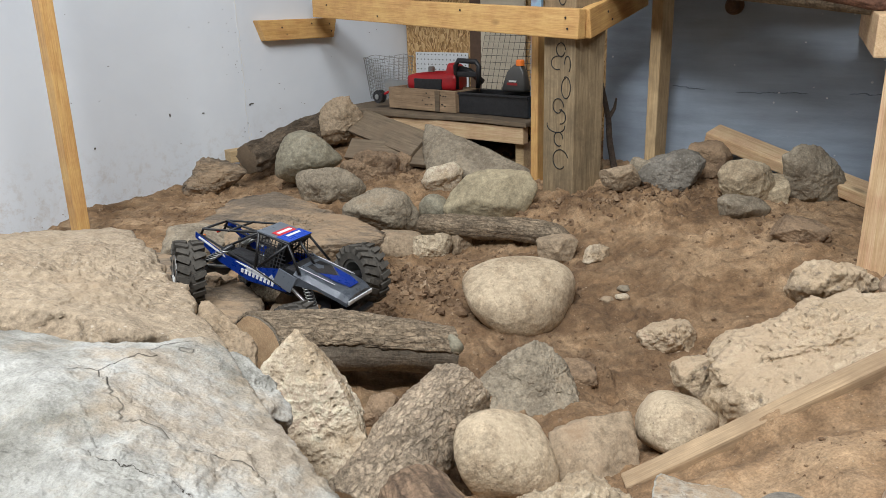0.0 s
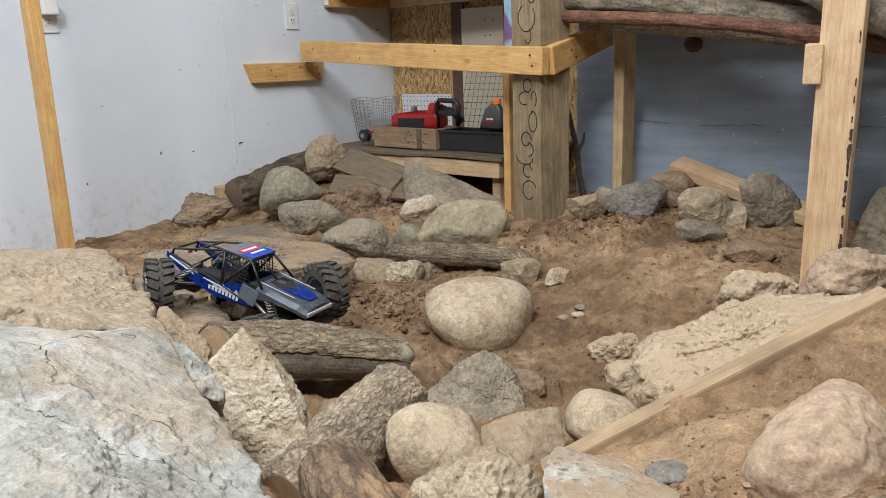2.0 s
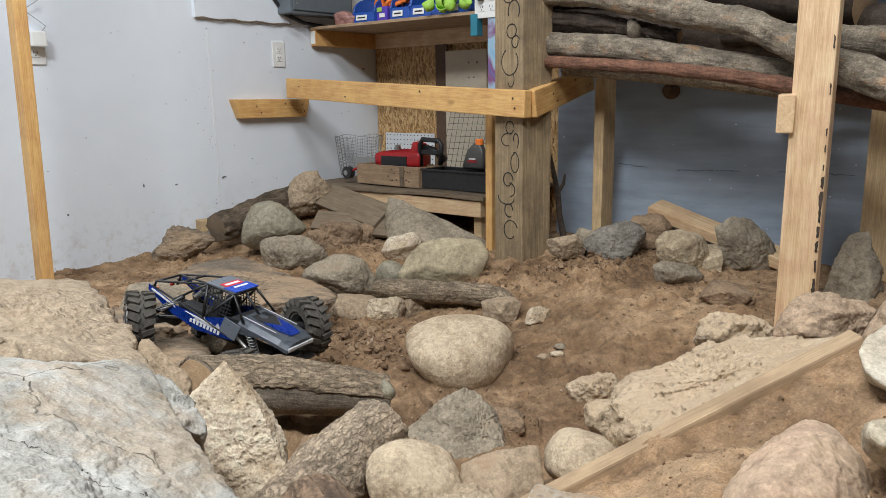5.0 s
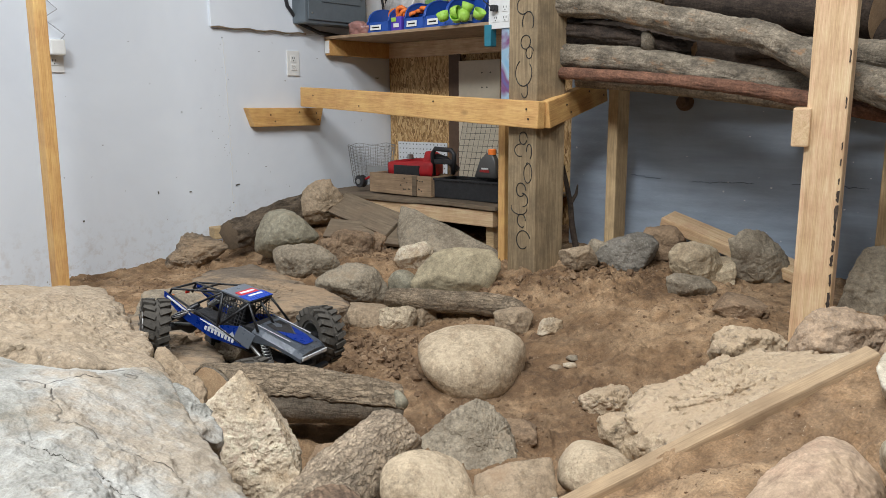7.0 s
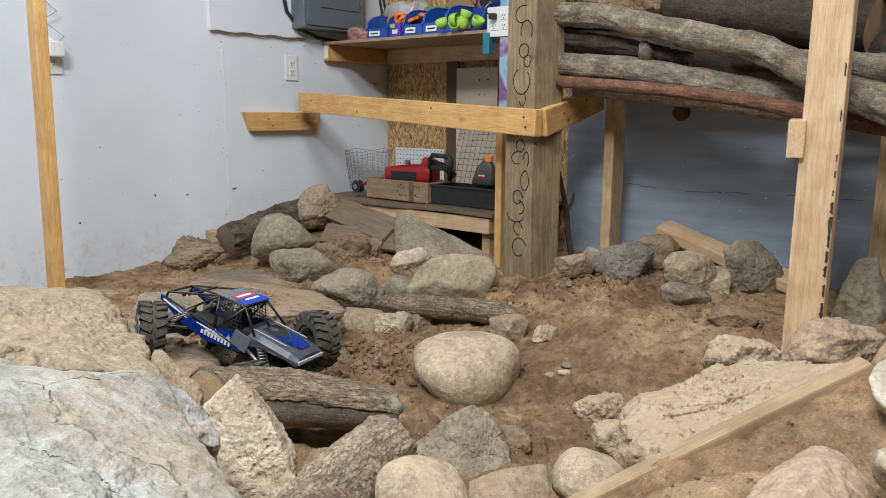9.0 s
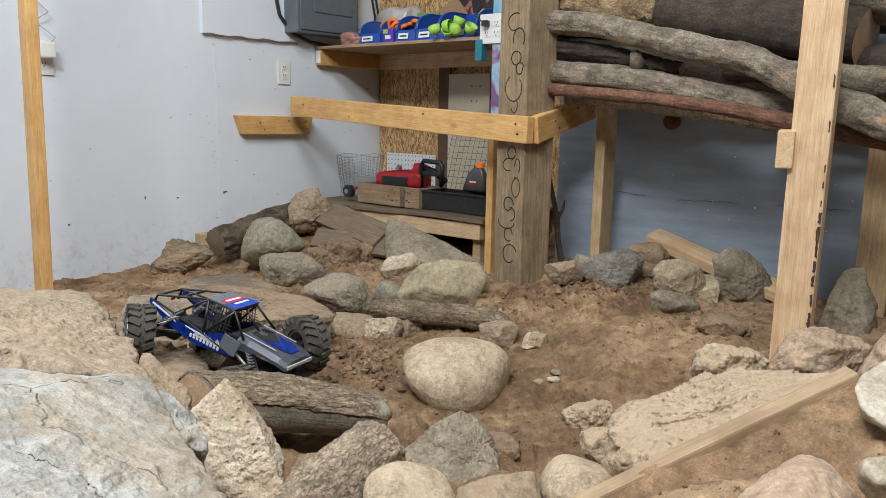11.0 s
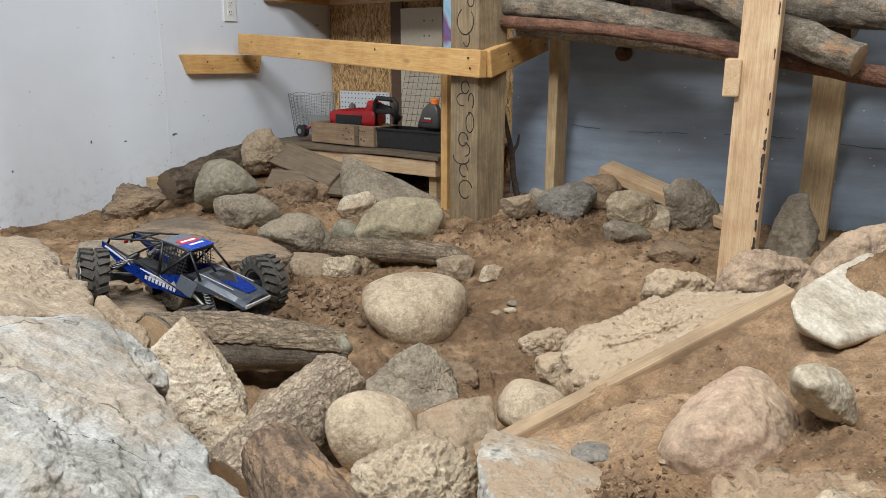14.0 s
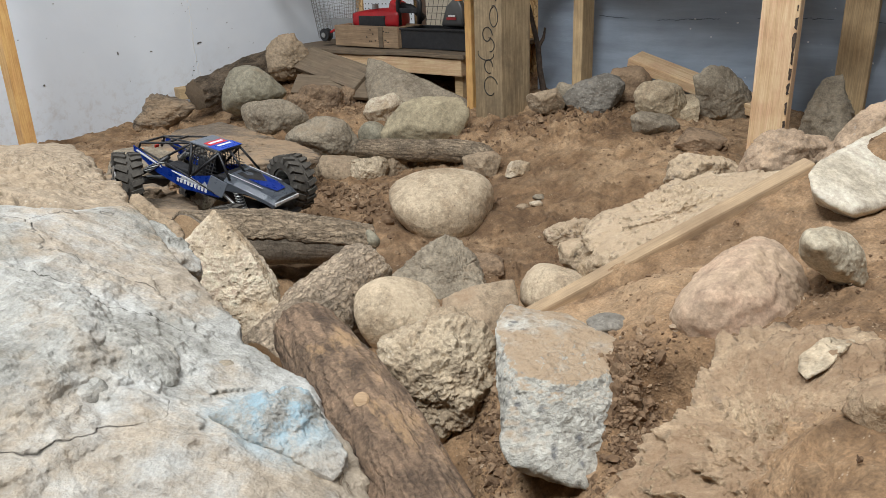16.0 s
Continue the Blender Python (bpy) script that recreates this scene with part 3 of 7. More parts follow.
def rock(c, size, seed, material, label, turn=0.0, tilt=0.0, cuts=5, soft=9, rough=0.035, sub=6, name="rock", planes=(), depth=(0.55, 0.9), group="", crag=None, grit=None):
    """A stone of full size (x, y, z) about c: a ball cut by seeded and given planes, softened and weathered, then turned."""
    dirs, faces = icosphere(sub)
    rs = np.random.RandomState(seed)
    inv = np.ones(len(dirs))
    flats = [(*v / np.linalg.norm(v), rs.uniform(*depth)) for v in rs.normal(size=(cuts, 3))]
    if soft > 8:
        soft *= 4.0
        turned = np.array(Euler((rs.uniform(-0.35, 0.35), rs.uniform(-0.35, 0.35), rs.uniform(0, 3))).to_matrix())
        flats += [(*(s * turned[:, k]), rs.uniform(0.60, 0.78)) for k in range(3) for s in (-1, 1)]
        flats += [(*v / np.linalg.norm(v), rs.uniform(0.80, 0.95)) for v in rs.normal(size=(8, 3))]
    for *n, d in list(flats) + [(*(np.array(p[:3]) / np.linalg.norm(p[:3])), p[3]) for p in planes]:
        inv += np.maximum(dirs @ np.array(n) / d, 0.0) ** soft
    p = dirs * (inv ** (-1 / soft))[:, None]
    lo, hi = p.min(0), p.max(0)
    p = (p - (lo + hi) / 2) / (hi - lo) * np.array(size)
    mean = float(np.prod(size) ** (1 / 3))
    away = p / np.linalg.norm(p, axis=1)[:, None]
    p = weather(p, away, rough * mean, 2.4 / mean, seed, 0.4, (0.7 if soft > 12 else 0.0) if crag is None else crag, grit)
    m = np.array(Euler((radians(tilt), radians(tilt * 0.6), radians(turn))).to_matrix())
    return rock_object(name, p @ m.T, faces, material, c, label, "rock", group)


def hull_rock(corners, seed, material, label, soft=16, rough=0.02, sub=5, name="rock", scale=9.0, ridge=0.4, chips=10, group="", crag=0.6, grit=None, fine=0.34):
    """An angular block with the given few corners (world), its edges worn round and its faces weathered."""
    bm = bmesh.new()
    for q in corners:
        bm.verts.new(q)
    bmesh.ops.convex_hull(bm, input=bm.verts)
    bmesh.ops.recalc_face_normals(bm, faces=bm.faces)
    c = sum((Vector(q) for q in corners), Vector()) / len(corners)
    planes = [(np.array(f.normal), (f.verts[0].co - c).dot(f.normal)) for f in bm.faces if f.calc_area() > 1e-7]
    bm.free()
    rs = np.random.RandomState(seed)
    far = np.array([Vector(q) - c for q in corners])
    for w in rs.normal(size=(chips, 3)):
        w = w / np.linalg.norm(w)
        planes.append((w, float((far @ w).max()) * rs.uniform(0.90, 0.99)))
    soft *= 3.6
    dirs, faces = icosphere(sub)
    inv = np.zeros(len(dirs))
    for n, d in planes:
        inv += np.maximum(dirs @ n / max(d, 1e-3), 0.0) ** soft
    p = dirs * (inv ** (-1 / soft))[:, None]
    p = weather(p, dirs, rough, scale, seed, ridge, crag, grit, fine)
    return rock_object(name, p, faces, material, c, label, "rock", group)


def log(path, radii, material, label, name="log", seed=1, lump=0.12, ends=(M_END, M_END), sides=28, steps=40, group="", cover=None, plates=None, slant=0.0):
    """A round log through a few points: uneven bark, with a sawn face at either end."""
    path = [Vector(p) for p in path]
    a, b = path[0], path[-1]
    frame_ = Matrix.Translation(a) @ axes(a, b, (0, 0, 1))
    local = [frame_.inverted() @ p for p in path]
    along = [0.0]
    for p, q in zip(local, local[1:]):
        along.append(along[-1] + (q - p).length)
    n = along[-1]

    def at(s):
        k = max(i for i in range(len(along) - 1) if along[i] <= s + 1e-9)
        f = (s - along[k]) / (along[k + 1] - along[k])
        p0, p1, p2, p3 = local[max(k - 1, 0)], local[k], local[k + 1], local[min(k + 2, len(local) - 1)]
        m1, m2 = (p2 - p0) / 2, (p3 - p1) / 2
        h = (2 * f**3 - 3 * f**2 + 1, f**3 - 2 * f**2 + f, -2 * f**3 + 3 * f**2, f**3 - f**2)
        return h[0] * p1 + h[1] * m1 + h[2] * p2 + h[3] * m2, radii[k] * (1 - f) + radii[k + 1] * f

    verts, faces = [], []
    for i in range(steps + 1):
        c, r = at(n * i / steps)
        edge = 1.0 - 0.05 * (i in (0, steps))
        for k in range(sides):
            q = 2 * math.pi * k / sides
            w = Vector((c.x * 9, math.cos(q) * 1.3, math.sin(q) * 1.3)) + Vector((seed * 11.0, 0, seed * 5.0))
            fur = noise.noise(Vector((c.x * 22, math.cos(q) * 5, math.sin(q) * 5 + seed)))
            rr = r * edge * (1 + lump * noise.fractal(w, 0.9, 2.0, 4) + 0.35 * lump * fur)
            if plates:
                pd = noise.voronoi(Vector((c.x * plates[0] + 0.5 * fur, math.cos(q) * r * plates[1], math.sin(q) * r * plates[1] + seed)))[0]
                rr += plates[2] * (min(1.0, 2.6 * (pd[1] - pd[0])) - 0.6)
            lean = slant * rr * math.cos(q) * max(0.0, 1 - c.x / 0.14)
            verts.append((c.x - lean, c.y + rr * math.cos(q), c.z + rr * math.sin(q)))
    for i in range(steps):
        for k in range(sides):
            k2 = (k + 1) % sides
            faces.append((i * sides + k, i * sides + k2, (i + 1) * sides + k2, (i + 1) * sides + k))
    me = bpy.data.meshes.new(name)
    me.from_pydata(verts, [], faces)
    me.materials.append(material)
    me.polygons.foreach_set("use_smooth", [True] * len(me.polygons))
    ob = new(name, me)
    ob.matrix_world = frame_
    tagged(ob, label, "log", group)
    if cover:
        q0, q1, skin = cover
        bm = bmesh.new()
        rows = []
        for i in range(steps + 1):
            c, r = at(n * (0.01 + 0.98 * i / steps))
            row = []
            for k in range(61):
                q = radians(q0 + (q1 - q0) * k / 60 + 8 * noise.fractal(Vector((c.x * 22, k / 40, seed)), 0.8, 2, 3))
                w = Vector((c.x * 9, math.cos(q) * 1.3, math.sin(q) * 1.3)) + Vector((seed * 11.0, 0, seed * 5.0))
                pd = noise.voronoi(Vector((c.x * 32, math.cos(q) * r * 105, math.sin(q) * r * 105 + seed)) + 0.7 * noise.noise_vector(Vector((c.x * 50, q * 4, seed))))[0]
                rr = r * (1.09 + lump * noise.fractal(w, 0.9, 2.0, 4) + 0.05 * noise.noise(Vector((c.x * 16, q * 7, seed)))) + 0.0035 * (min(1.0, 2.2 * (pd[1] - pd[0])) - 0.6)
                row.append(bm.verts.new((c.x - slant * rr * math.cos(q) * max(0.0, 1 - c.x / 0.14), c.y + rr * math.cos(q), c.z + rr * math.sin(q))))
            rows.append(row)
        for r0, r1 in zip(rows, rows[1:]):
            for k in range(60):
                bm.faces.new((r0[k], r0[k + 1], r1[k + 1], r1[k]))
        bmesh.ops.recalc_face_normals(bm, faces=bm.faces)
        bmesh.ops.solidify(bm, geom=bm.faces[:], thickness=0.006)
        part("bark", bm, skin, ob, "furrowed grey bark over the upper half", True)
    for end, mat_, out in ((0, ends[0], -1), (steps, ends[1], 1)):
        bm = bmesh.new()
        ring = [bm.verts.new(verts[end * sides + k]) for k in range(sides)]
        mid = sum((v.co for v in ring), Vector()) / sides
        inner = [bm.verts.new(mid + (v.co - mid) * 0.5 + Vector((out * 0.002, 0, 0))) for v in ring]
        centre = bm.verts.new(mid + Vector((out * 0.003, 0, 0)))
        for k in range(sides):
            k2 = (k + 1) % sides
            bm.faces.new((ring[k], ring[k2], inner[k2], inner[k]))
            bm.faces.new((inner[k], inner[k2], centre))
        bmesh.ops.recalc_face_normals(bm, faces=bm.faces)
        part("sawn_end", bm, mat_, ob, "flat sawn end of the log")
    return ob


# ---- the room ----
LEFT, BLUE, BACK = -2.90, 2.604, 3.0
FRONT, RIGHT, TOP = -2.6, 2.7, 3.30


def flat_piece(name, c, s, material, label="", category="wall", bevel=0.0):
    """A wall or slab in the room's own directions; c in room metres."""
    ob = link(name, box_bm((0, 0, 0), s, bevel), material)
    ob.matrix_world = Matrix.Translation(room(*c)) @ pose(0, 0, 0, 0, 0, TURN)
    return tagged(ob, label, category, kind="structure")


span = RIGHT - LEFT
flat_piece("floor", ((LEFT + RIGHT) / 2, 0.2, -0.05), (span + 0.3, 6.1, 0.1), M_CONCFLOOR, "grey concrete garage floor under the soil", "floor")
flat_piece("ceiling", ((LEFT + RIGHT) / 2, 0.2, TOP + 0.05), (span + 0.3, 6.1, 0.1), M_CEIL, "plain unseen garage ceiling, dark to cut bounced fill", "ceiling")
flat_piece("wall_west", (LEFT - 0.05, 0.2, TOP / 2), (0.1, 6.1, TOP), M_WALL, "white painted wall with scuffs and dirt splashes low down")
flat_piece("wall_north", ((-1.52 + RIGHT) / 2, BLUE + 0.05, TOP / 2), (RIGHT + 1.52, 0.1, TOP), M_BLUEWALL, "blue-grey painted masonry wall with chips and a rough crack")
flat_piece("wall_alcove", (-2.2, BACK + 0.05, TOP / 2), (1.38, 0.1, TOP), M_OSB, "bare strand board wall at the back of the alcove")
flat_piece("wall_return", (-1.47, BLUE + 0.26, TOP / 2), (0.1, 0.3, TOP), M_OSB, "strand board side wall of the alcove")
# these two walls are unseen; they close the room and limit fill
flat_piece("wall_east", (RIGHT + 0.05, 0.2, TOP / 2), (0.1, 6.1, TOP), M_FARWALL, "plain unseen garage wall, dark to cut bounced fill")
flat_piece("wall_south", ((LEFT + RIGHT) / 2, FRONT - 0.05, TOP / 2), (span, 0.1, TOP), M_FARWALL, "plain unseen garage wall, dark to cut bounced fill")

# ---- the soil ----
FIELD = [(-0.12, 2.44, 0.27), (0.32, 1.80, 0.305), (0.54, 1.78, 0.375), (0.63, 2.21, 0.46), (0.18, 2.57, 0.40), (-0.56, 2.84, 0.385), (-0.68, 1.85, 0.36),
         (-1.05, 2.93, 0.345), (-0.3, 3.1, 0.41), (-0.6, 3.4, 0.45), (0.0, 1.62, 0.265), (-0.3, 1.9, 0.335), (-0.32, 1.68, 0.36), (-0.2, 1.5, 0.285), (0.2, 1.4, 0.265),
         (0.37, 1.6, 0.285), (0.85, 1.75, 0.425), (1.2, 2.0, 0.42), (1.0, 2.4, 0.42), (0.45, 2.45, 0.455), (0.7, 2.45, 0.46), (0.3, 2.1, 0.325),
         (-1.25, 2.3, 0.385), (-0.95, 2.3, 0.40), (-1.2, 2.62, 0.35), (-0.9, 1.7, 0.45), (1.6, 2.0, 0.45), (0.55, 2.0, 0.43), (-0.35, 2.3, 0.29), (0.0, 3.2, 0.40)]
BANK = [(0.25, 1.2, 0.32), (0.0, 1.2, 0.29), (0.5, 1.35, 0.38), (-0.6, 1.2, 0.40), (-0.5, 0.8, 0.38), (-0.1, 0.8, 0.36), (0.04, 0.62, 0.34), (0.10, 0.9, 0.36),
        (0.2, 1.05, 0.36), (0.38, 0.90, 0.55), (0.58, 0.90, 0.635), (0.45, 0.60, 0.59), (0.36, 0.475, 0.622), (0.33, 0.60, 0.555), (0.42, 0.47, 0.638), (0.40, 0.33, 0.645), (0.40, 0.55, 0.612), (0.36, 0.655, 0.575), (0.31, 0.70, 0.562), (0.33, 0.76, 0.56), (0.75, 0.6, 0.665), (0.95, 1.25, 0.55), (0.5, 0.3, 0.66),
        (0.0, 0.3, 0.36), (0.1, -0.3, 0.38), (0.72, 0.92, 0.61), (0.27, 0.90, 0.48), (0.6, 1.08, 0.48), (0.4, 1.05, 0.42), (0.24, 0.63, 0.43), (0.16, 0.5, 0.37),
        (0.36, 0.79, 0.54), (0.50, 0.76, 0.585), (0.28, 0.78, 0.54), (0.22, 0.84, 0.52), (0.58, 0.5, 0.68), (0.40, 0.60, 0.585)]
RIM = [(0.22, 0.91, 0.435), (0.27, 0.925, 0.462), (0.32, 0.925, 0.489), (0.37, 0.925, 0.515), (0.42, 0.925, 0.542), (0.47, 0.925, 0.568), (0.52, 0.925, 0.595), (0.57, 0.925, 0.621), (0.63, 0.925, 0.653),
       (0.25, 0.85, 0.505), (0.31, 0.84, 0.53), (0.36, 0.78, 0.545), (0.29, 0.72, 0.545), (0.30, 0.66, 0.55), (0.56, 0.80, 0.622), (0.63, 0.79, 0.632), (0.70, 0.82, 0.64), (0.47, 0.62, 0.617), (0.53, 0.65, 0.622), (0.27, 0.99, 0.38), (0.4, 0.995, 0.42), (0.52, 0.995, 0.47), (0.62, 1.0, 0.5)]
SPOTS = np.array(FIELD + BANK + RIM)
REACH = np.array([0.17] * len(FIELD) + [0.085] * len(BANK) + [0.035] * len(RIM))


def soil_height(x, y):
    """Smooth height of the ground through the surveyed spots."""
    d2 = (np.asarray(x)[..., None] - SPOTS[:, 0]) ** 2 + (np.asarray(y)[..., None] - SPOTS[:, 1]) ** 2
    w = np.exp(-d2 / (2 * REACH**2)) * (0.17 / REACH) + 2e-4 / (0.01 + d2)
    z = (w * SPOTS[:, 2]).sum(-1) / w.sum(-1)
    x, y = np.asarray(x), np.asarray(y)
    # soil heaped against the edging board, and dragged over the concrete block
    bank = np.exp(-((np.minimum(y, 0.94) - 0.94) / 0.045) ** 2) * np.clip((0.985 - y) / 0.03, 0, 1) * np.clip((x - 0.14) / 0.05, 0, 1)
    z = z + bank * (0.451 + 0.53 * (x - 0.222) - z)
    cap = np.exp(-((x - 0.215) / 0.088) ** 6 - ((y - 0.765) / 0.105) ** 6)
    z = z + cap * (0.498 + 0.08 * (x - 0.215) - 0.06 * (y - 0.765) - z)
    k = np.clip(((x - 0.275) * -0.155 + (y - 0.60) * -0.20) / 0.064, 0, 1)
    d2 = (x - 0.275 + 0.155 * k) ** 2 + (y - 0.60 + 0.20 * k) ** 2
    z = z + np.exp(-(((x - 0.36) / 0.09) ** 2 + ((y - 0.72) / 0.11) ** 2)) * (0.545 - z)
    return z + np.exp(-(d2 / 0.040**2) ** 2) * (0.455 - z)


def soil_at(x, y):
    z = float(soil_height(x, y))
    near = 0.35 if 0.1 < x < 0.75 and 0.5 < y < 1.0 else 1.0
    z += near * 0.016 * noise.fractal(Vector((x * 5, y * 5, 1.0)), 0.9, 2.1, 4)
    lump = max(0.0, noise.noise(Vector((x * 11, y * 11, 4.0))))
    crumb = max(0.0, noise.noise(Vector((x * 7, y * 7, 11.0))) + 0.15) + 0.9 * math.exp(-((x + 0.30) / 0.22) ** 2 - ((y - 1.98) / 0.14) ** 2)
    crumb += 0.5 * math.exp(-((x - 0.5) / 0.4) ** 2 - ((y - 2.3) / 0.09) ** 2)
    return z + near * 0.018 * lump + (0.4 + 0.6 * near) * (0.007 + 0.02 * crumb) * noise.fractal(Vector((x * 30, y * 30, 7.0)), 0.5, 2.2, 5)


def make_soil():
    step = 0.0125
    xs = np.concatenate([np.arange(-1.75, -0.1, step), np.arange(-0.1, 0.75, 0.006), np.arange(0.75, 1.95, step)])
    ys = np.concatenate([np.arange(-0.75, 0.45, 0.02), np.arange(0.45, 1.05, 0.006), np.arange(1.05, 2.6, 0.009), np.arange(2.6, 4.3, step)])
    verts, index = [], {}
    for i, x in enumerate(xs):
        for j, y in enumerate(ys):
            u, v = x * UX + y * UY, -x * UY + y * UX
            back = BACK if u < -1.42 else BLUE
            if LEFT - 0.02 < u < RIGHT and v < back + 0.02:
                edge = min((x + 1.75) / 0.35, (1.95 - x) / 0.35, (y + 0.75) / 0.35, 1.0)
                index[i, j] = len(verts)
                verts.append((x, y, soil_at(x, y) * max(edge, 0.0) ** 0.6))
    faces = [(index[i, j], index[i + 1, j], index[i + 1, j + 1], index[i, j + 1]) for i, j in index
             if (i + 1, j) in index and (i + 1, j + 1) in index and (i, j + 1) in index]
    me = bpy.data.meshes.new("ground")
    me.from_pydata(verts, [], faces)
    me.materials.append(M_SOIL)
    me.polygons.foreach_set("use_smooth", [True] * len(me.polygons))
    return tagged(new("ground", me), "loose brown garage soil heaped into a course", "soil", kind="structure")


make_soil()

# ---- timber ----
V_DIR, U_DIR = room(0, 1), room(1, 0)


def upright(name, corner, du, dv, z0, z1, material, label, turn=TURN):
    """A standing timber from its front left corner; du and dv its width and depth."""
    m = pose(*corner, 0, 0, 0, turn)
    bm = box_bm((0, 0, 0), (z1 - z0, dv, du), 0.004)
    ends = [e for e in bm.edges if abs(e.verts[0].co.x - e.verts[1].co.x) > 0.3]
    bmesh.ops.subdivide_edges(bm, edges=ends, cuts=8)
    ob = link(name, bm, material)
    ob.matrix_world = m @ Matrix.Translation((du / 2, dv / 2, (z0 + z1) / 2)) @ Matrix.Rotation(radians(90), 4, "Y") @ Matrix.Rotation(radians(180), 4, "X")
    return tagged(ob, label, "timber")


upright("timber_stud", (0.840, 1.728), 0.087, 0.038, 0.38, TOP, M_PINE_PALE, "pale pine stud with bark flecks down one edge")
leaning = upright("timber_stud", (-1.246, 2.275), 0.050, 0.038, 0.36, TOP, M_PINE, "orange pine stud standing by the white wall")
leaning.matrix_world = Matrix.Translation((-1.246, 2.275, 0.5)) @ Matrix.Rotation(radians(1.2), 4, "Y") @ Matrix.Translation((1.246, -2.275, -0.5)) @ leaning.matrix_world
upright("timber_stud", (0.580, 2.640), 0.038, 0.089, 0.40, 1.06, M_PINE_DULL, "pine stud under the log rack by the blue wall")
upright("timber_stud", (1.258, 2.115), 0.089, 0.038, 0.38, 1.02, M_PINE_DULL, "pine stud with a dark knot under the log rack")
upright("timber_stud", (0.205, 2.780), 0.030, 0.060, 0.35, 0.985, M_PINE, "narrow pine stud beside the heavy post")
POST_TURN = -53.0
cx, cy = 0.322, 2.584
post = upright("timber_post", (cx - 0.0685 * (math.cos(radians(POST_TURN)) - math.sin(radians(POST_TURN))), cy - 0.0685 * (math.sin(radians(POST_TURN)) + math.cos(radians(POST_TURN)))),
               0.137, 0.137, 0.36, TOP, M_POST, "heavy weathered square post with black scroll drawings", POST_TURN)
lumber("timber_rail", (-0.66, 3.60, 1.033), (0.322, 2.455, 0.957), 0.036, 0.089, M_PINE, "orange pine rail between the white wall and the post", "timber")
lumber("timber_rail", (0.335, 2.475, 0.957), (0.60, 2.83, 1.045), 0.036, 0.089, M_PINE, "short orange pine rail rising from the post corner", "timber")
lumber("timber_cleat", room(LEFT + 0.02, 2.06, 0.942), room(LEFT + 0.02, 2.48, 0.936), 0.038, 0.086, M_PINE, "orange pine cleat nailed to the white wall", "timber")
lumber("timber_bearer", (0.825, 1.715, 0.938), (1.165, 2.42, 0.945), 0.038, 0.089, M_PINE_PALE, "pine bearer carrying the log rack", "timber")
lumber("plank", (0.80, 2.62, 0.585), (1.17, 2.24, 0.44), 0.089, 0.038, M_PINE_PALE, "short pale pine board lying on the stones by the blue wall", "plank", up=(0.35, -0.6, 0.7))
lumber("edging_board", (0.150, 0.96, 0.359), (0.62, 0.96, 0.609), 0.034, 0.12, M_RAIL, "dusty board on edge holding back the soil", "plank")

# the cleat's ends are cut at a slant
cleat = bpy.data.objects["timber_cleat"]
for v in cleat.data.vertices:
    if abs(v.co.x) > 0.9 * cleat.dimensions.x / 2:
        v.co.x += (-0.40 if v.co.x < 0 else 0.25) * v.co.z
# flecks of bark on the pale stud, nail holes in the rails
stud = bpy.data.objects["timber_stud"]
rs = random.Random(8)
z = 0.48
while z < 1.16:
    tall, wide = rs.uniform(0.010, 0.030), rs.uniform(0.004, 0.007) * (1.0 if z < 0.8 else 0.5)
    bm = bmesh.new()
    rim = []
    for x, y in ((-1, -1), (-0.3, -1.1), (0.4, -0.8), (1, -1), (1.1, 0.1), (0.9, 1), (0.2, 0.8), (-0.5, 1.1), (-1.1, 0.7)):
        rim.append(((0.38 + TOP) / 2 - z + 0.5 * tall * (x + rs.uniform(-0.25, 0.25)), -0.0385 + 0.5 * wide * (y + rs.uniform(-0.4, 0.4))))
    low = [bm.verts.new((x, 0.0188, y)) for x, y in rim]
    top = [bm.verts.new((x, 0.0200 + rs.uniform(0, 0.0016), y)) for x, y in rim]
    bm.faces.new(top)
    for i in range(9):
        bm.faces.new((low[i], low[(i + 1) % 9], top[(i + 1) % 9], top[i]))
    bmesh.ops.recalc_face_normals(bm, faces=bm.faces)
    part("bark_fleck", bm, M_BARK_DARK, stud, "dark fleck of bark")
    z += tall + rs.choice((0.002, 0.005, 0.008, 0.02)) * (1.0 if z < 0.8 else 4.0)
for rail in [o for o in bpy.data.objects if o.name.startswith(("timber_rail", "timber_cleat"))]:
    half = rail.dimensions.x / 2
    for x, z in ((half - 0.05, 0.018), (half - 0.04, -0.014), (0.12 - half, 0.01), (-half * 0.35, -0.02), (half * 0.3, 0.022)):
        part("nail_hole", add_lathe(bmesh.new(), [(0, 0), (0.0035, 0), (0.0035, 0.0014), (0, 0.0014)], pose(x, -0.0195 - 0.0008, z, 90, 0, 0), 8), M_DARKSLOT, rail)

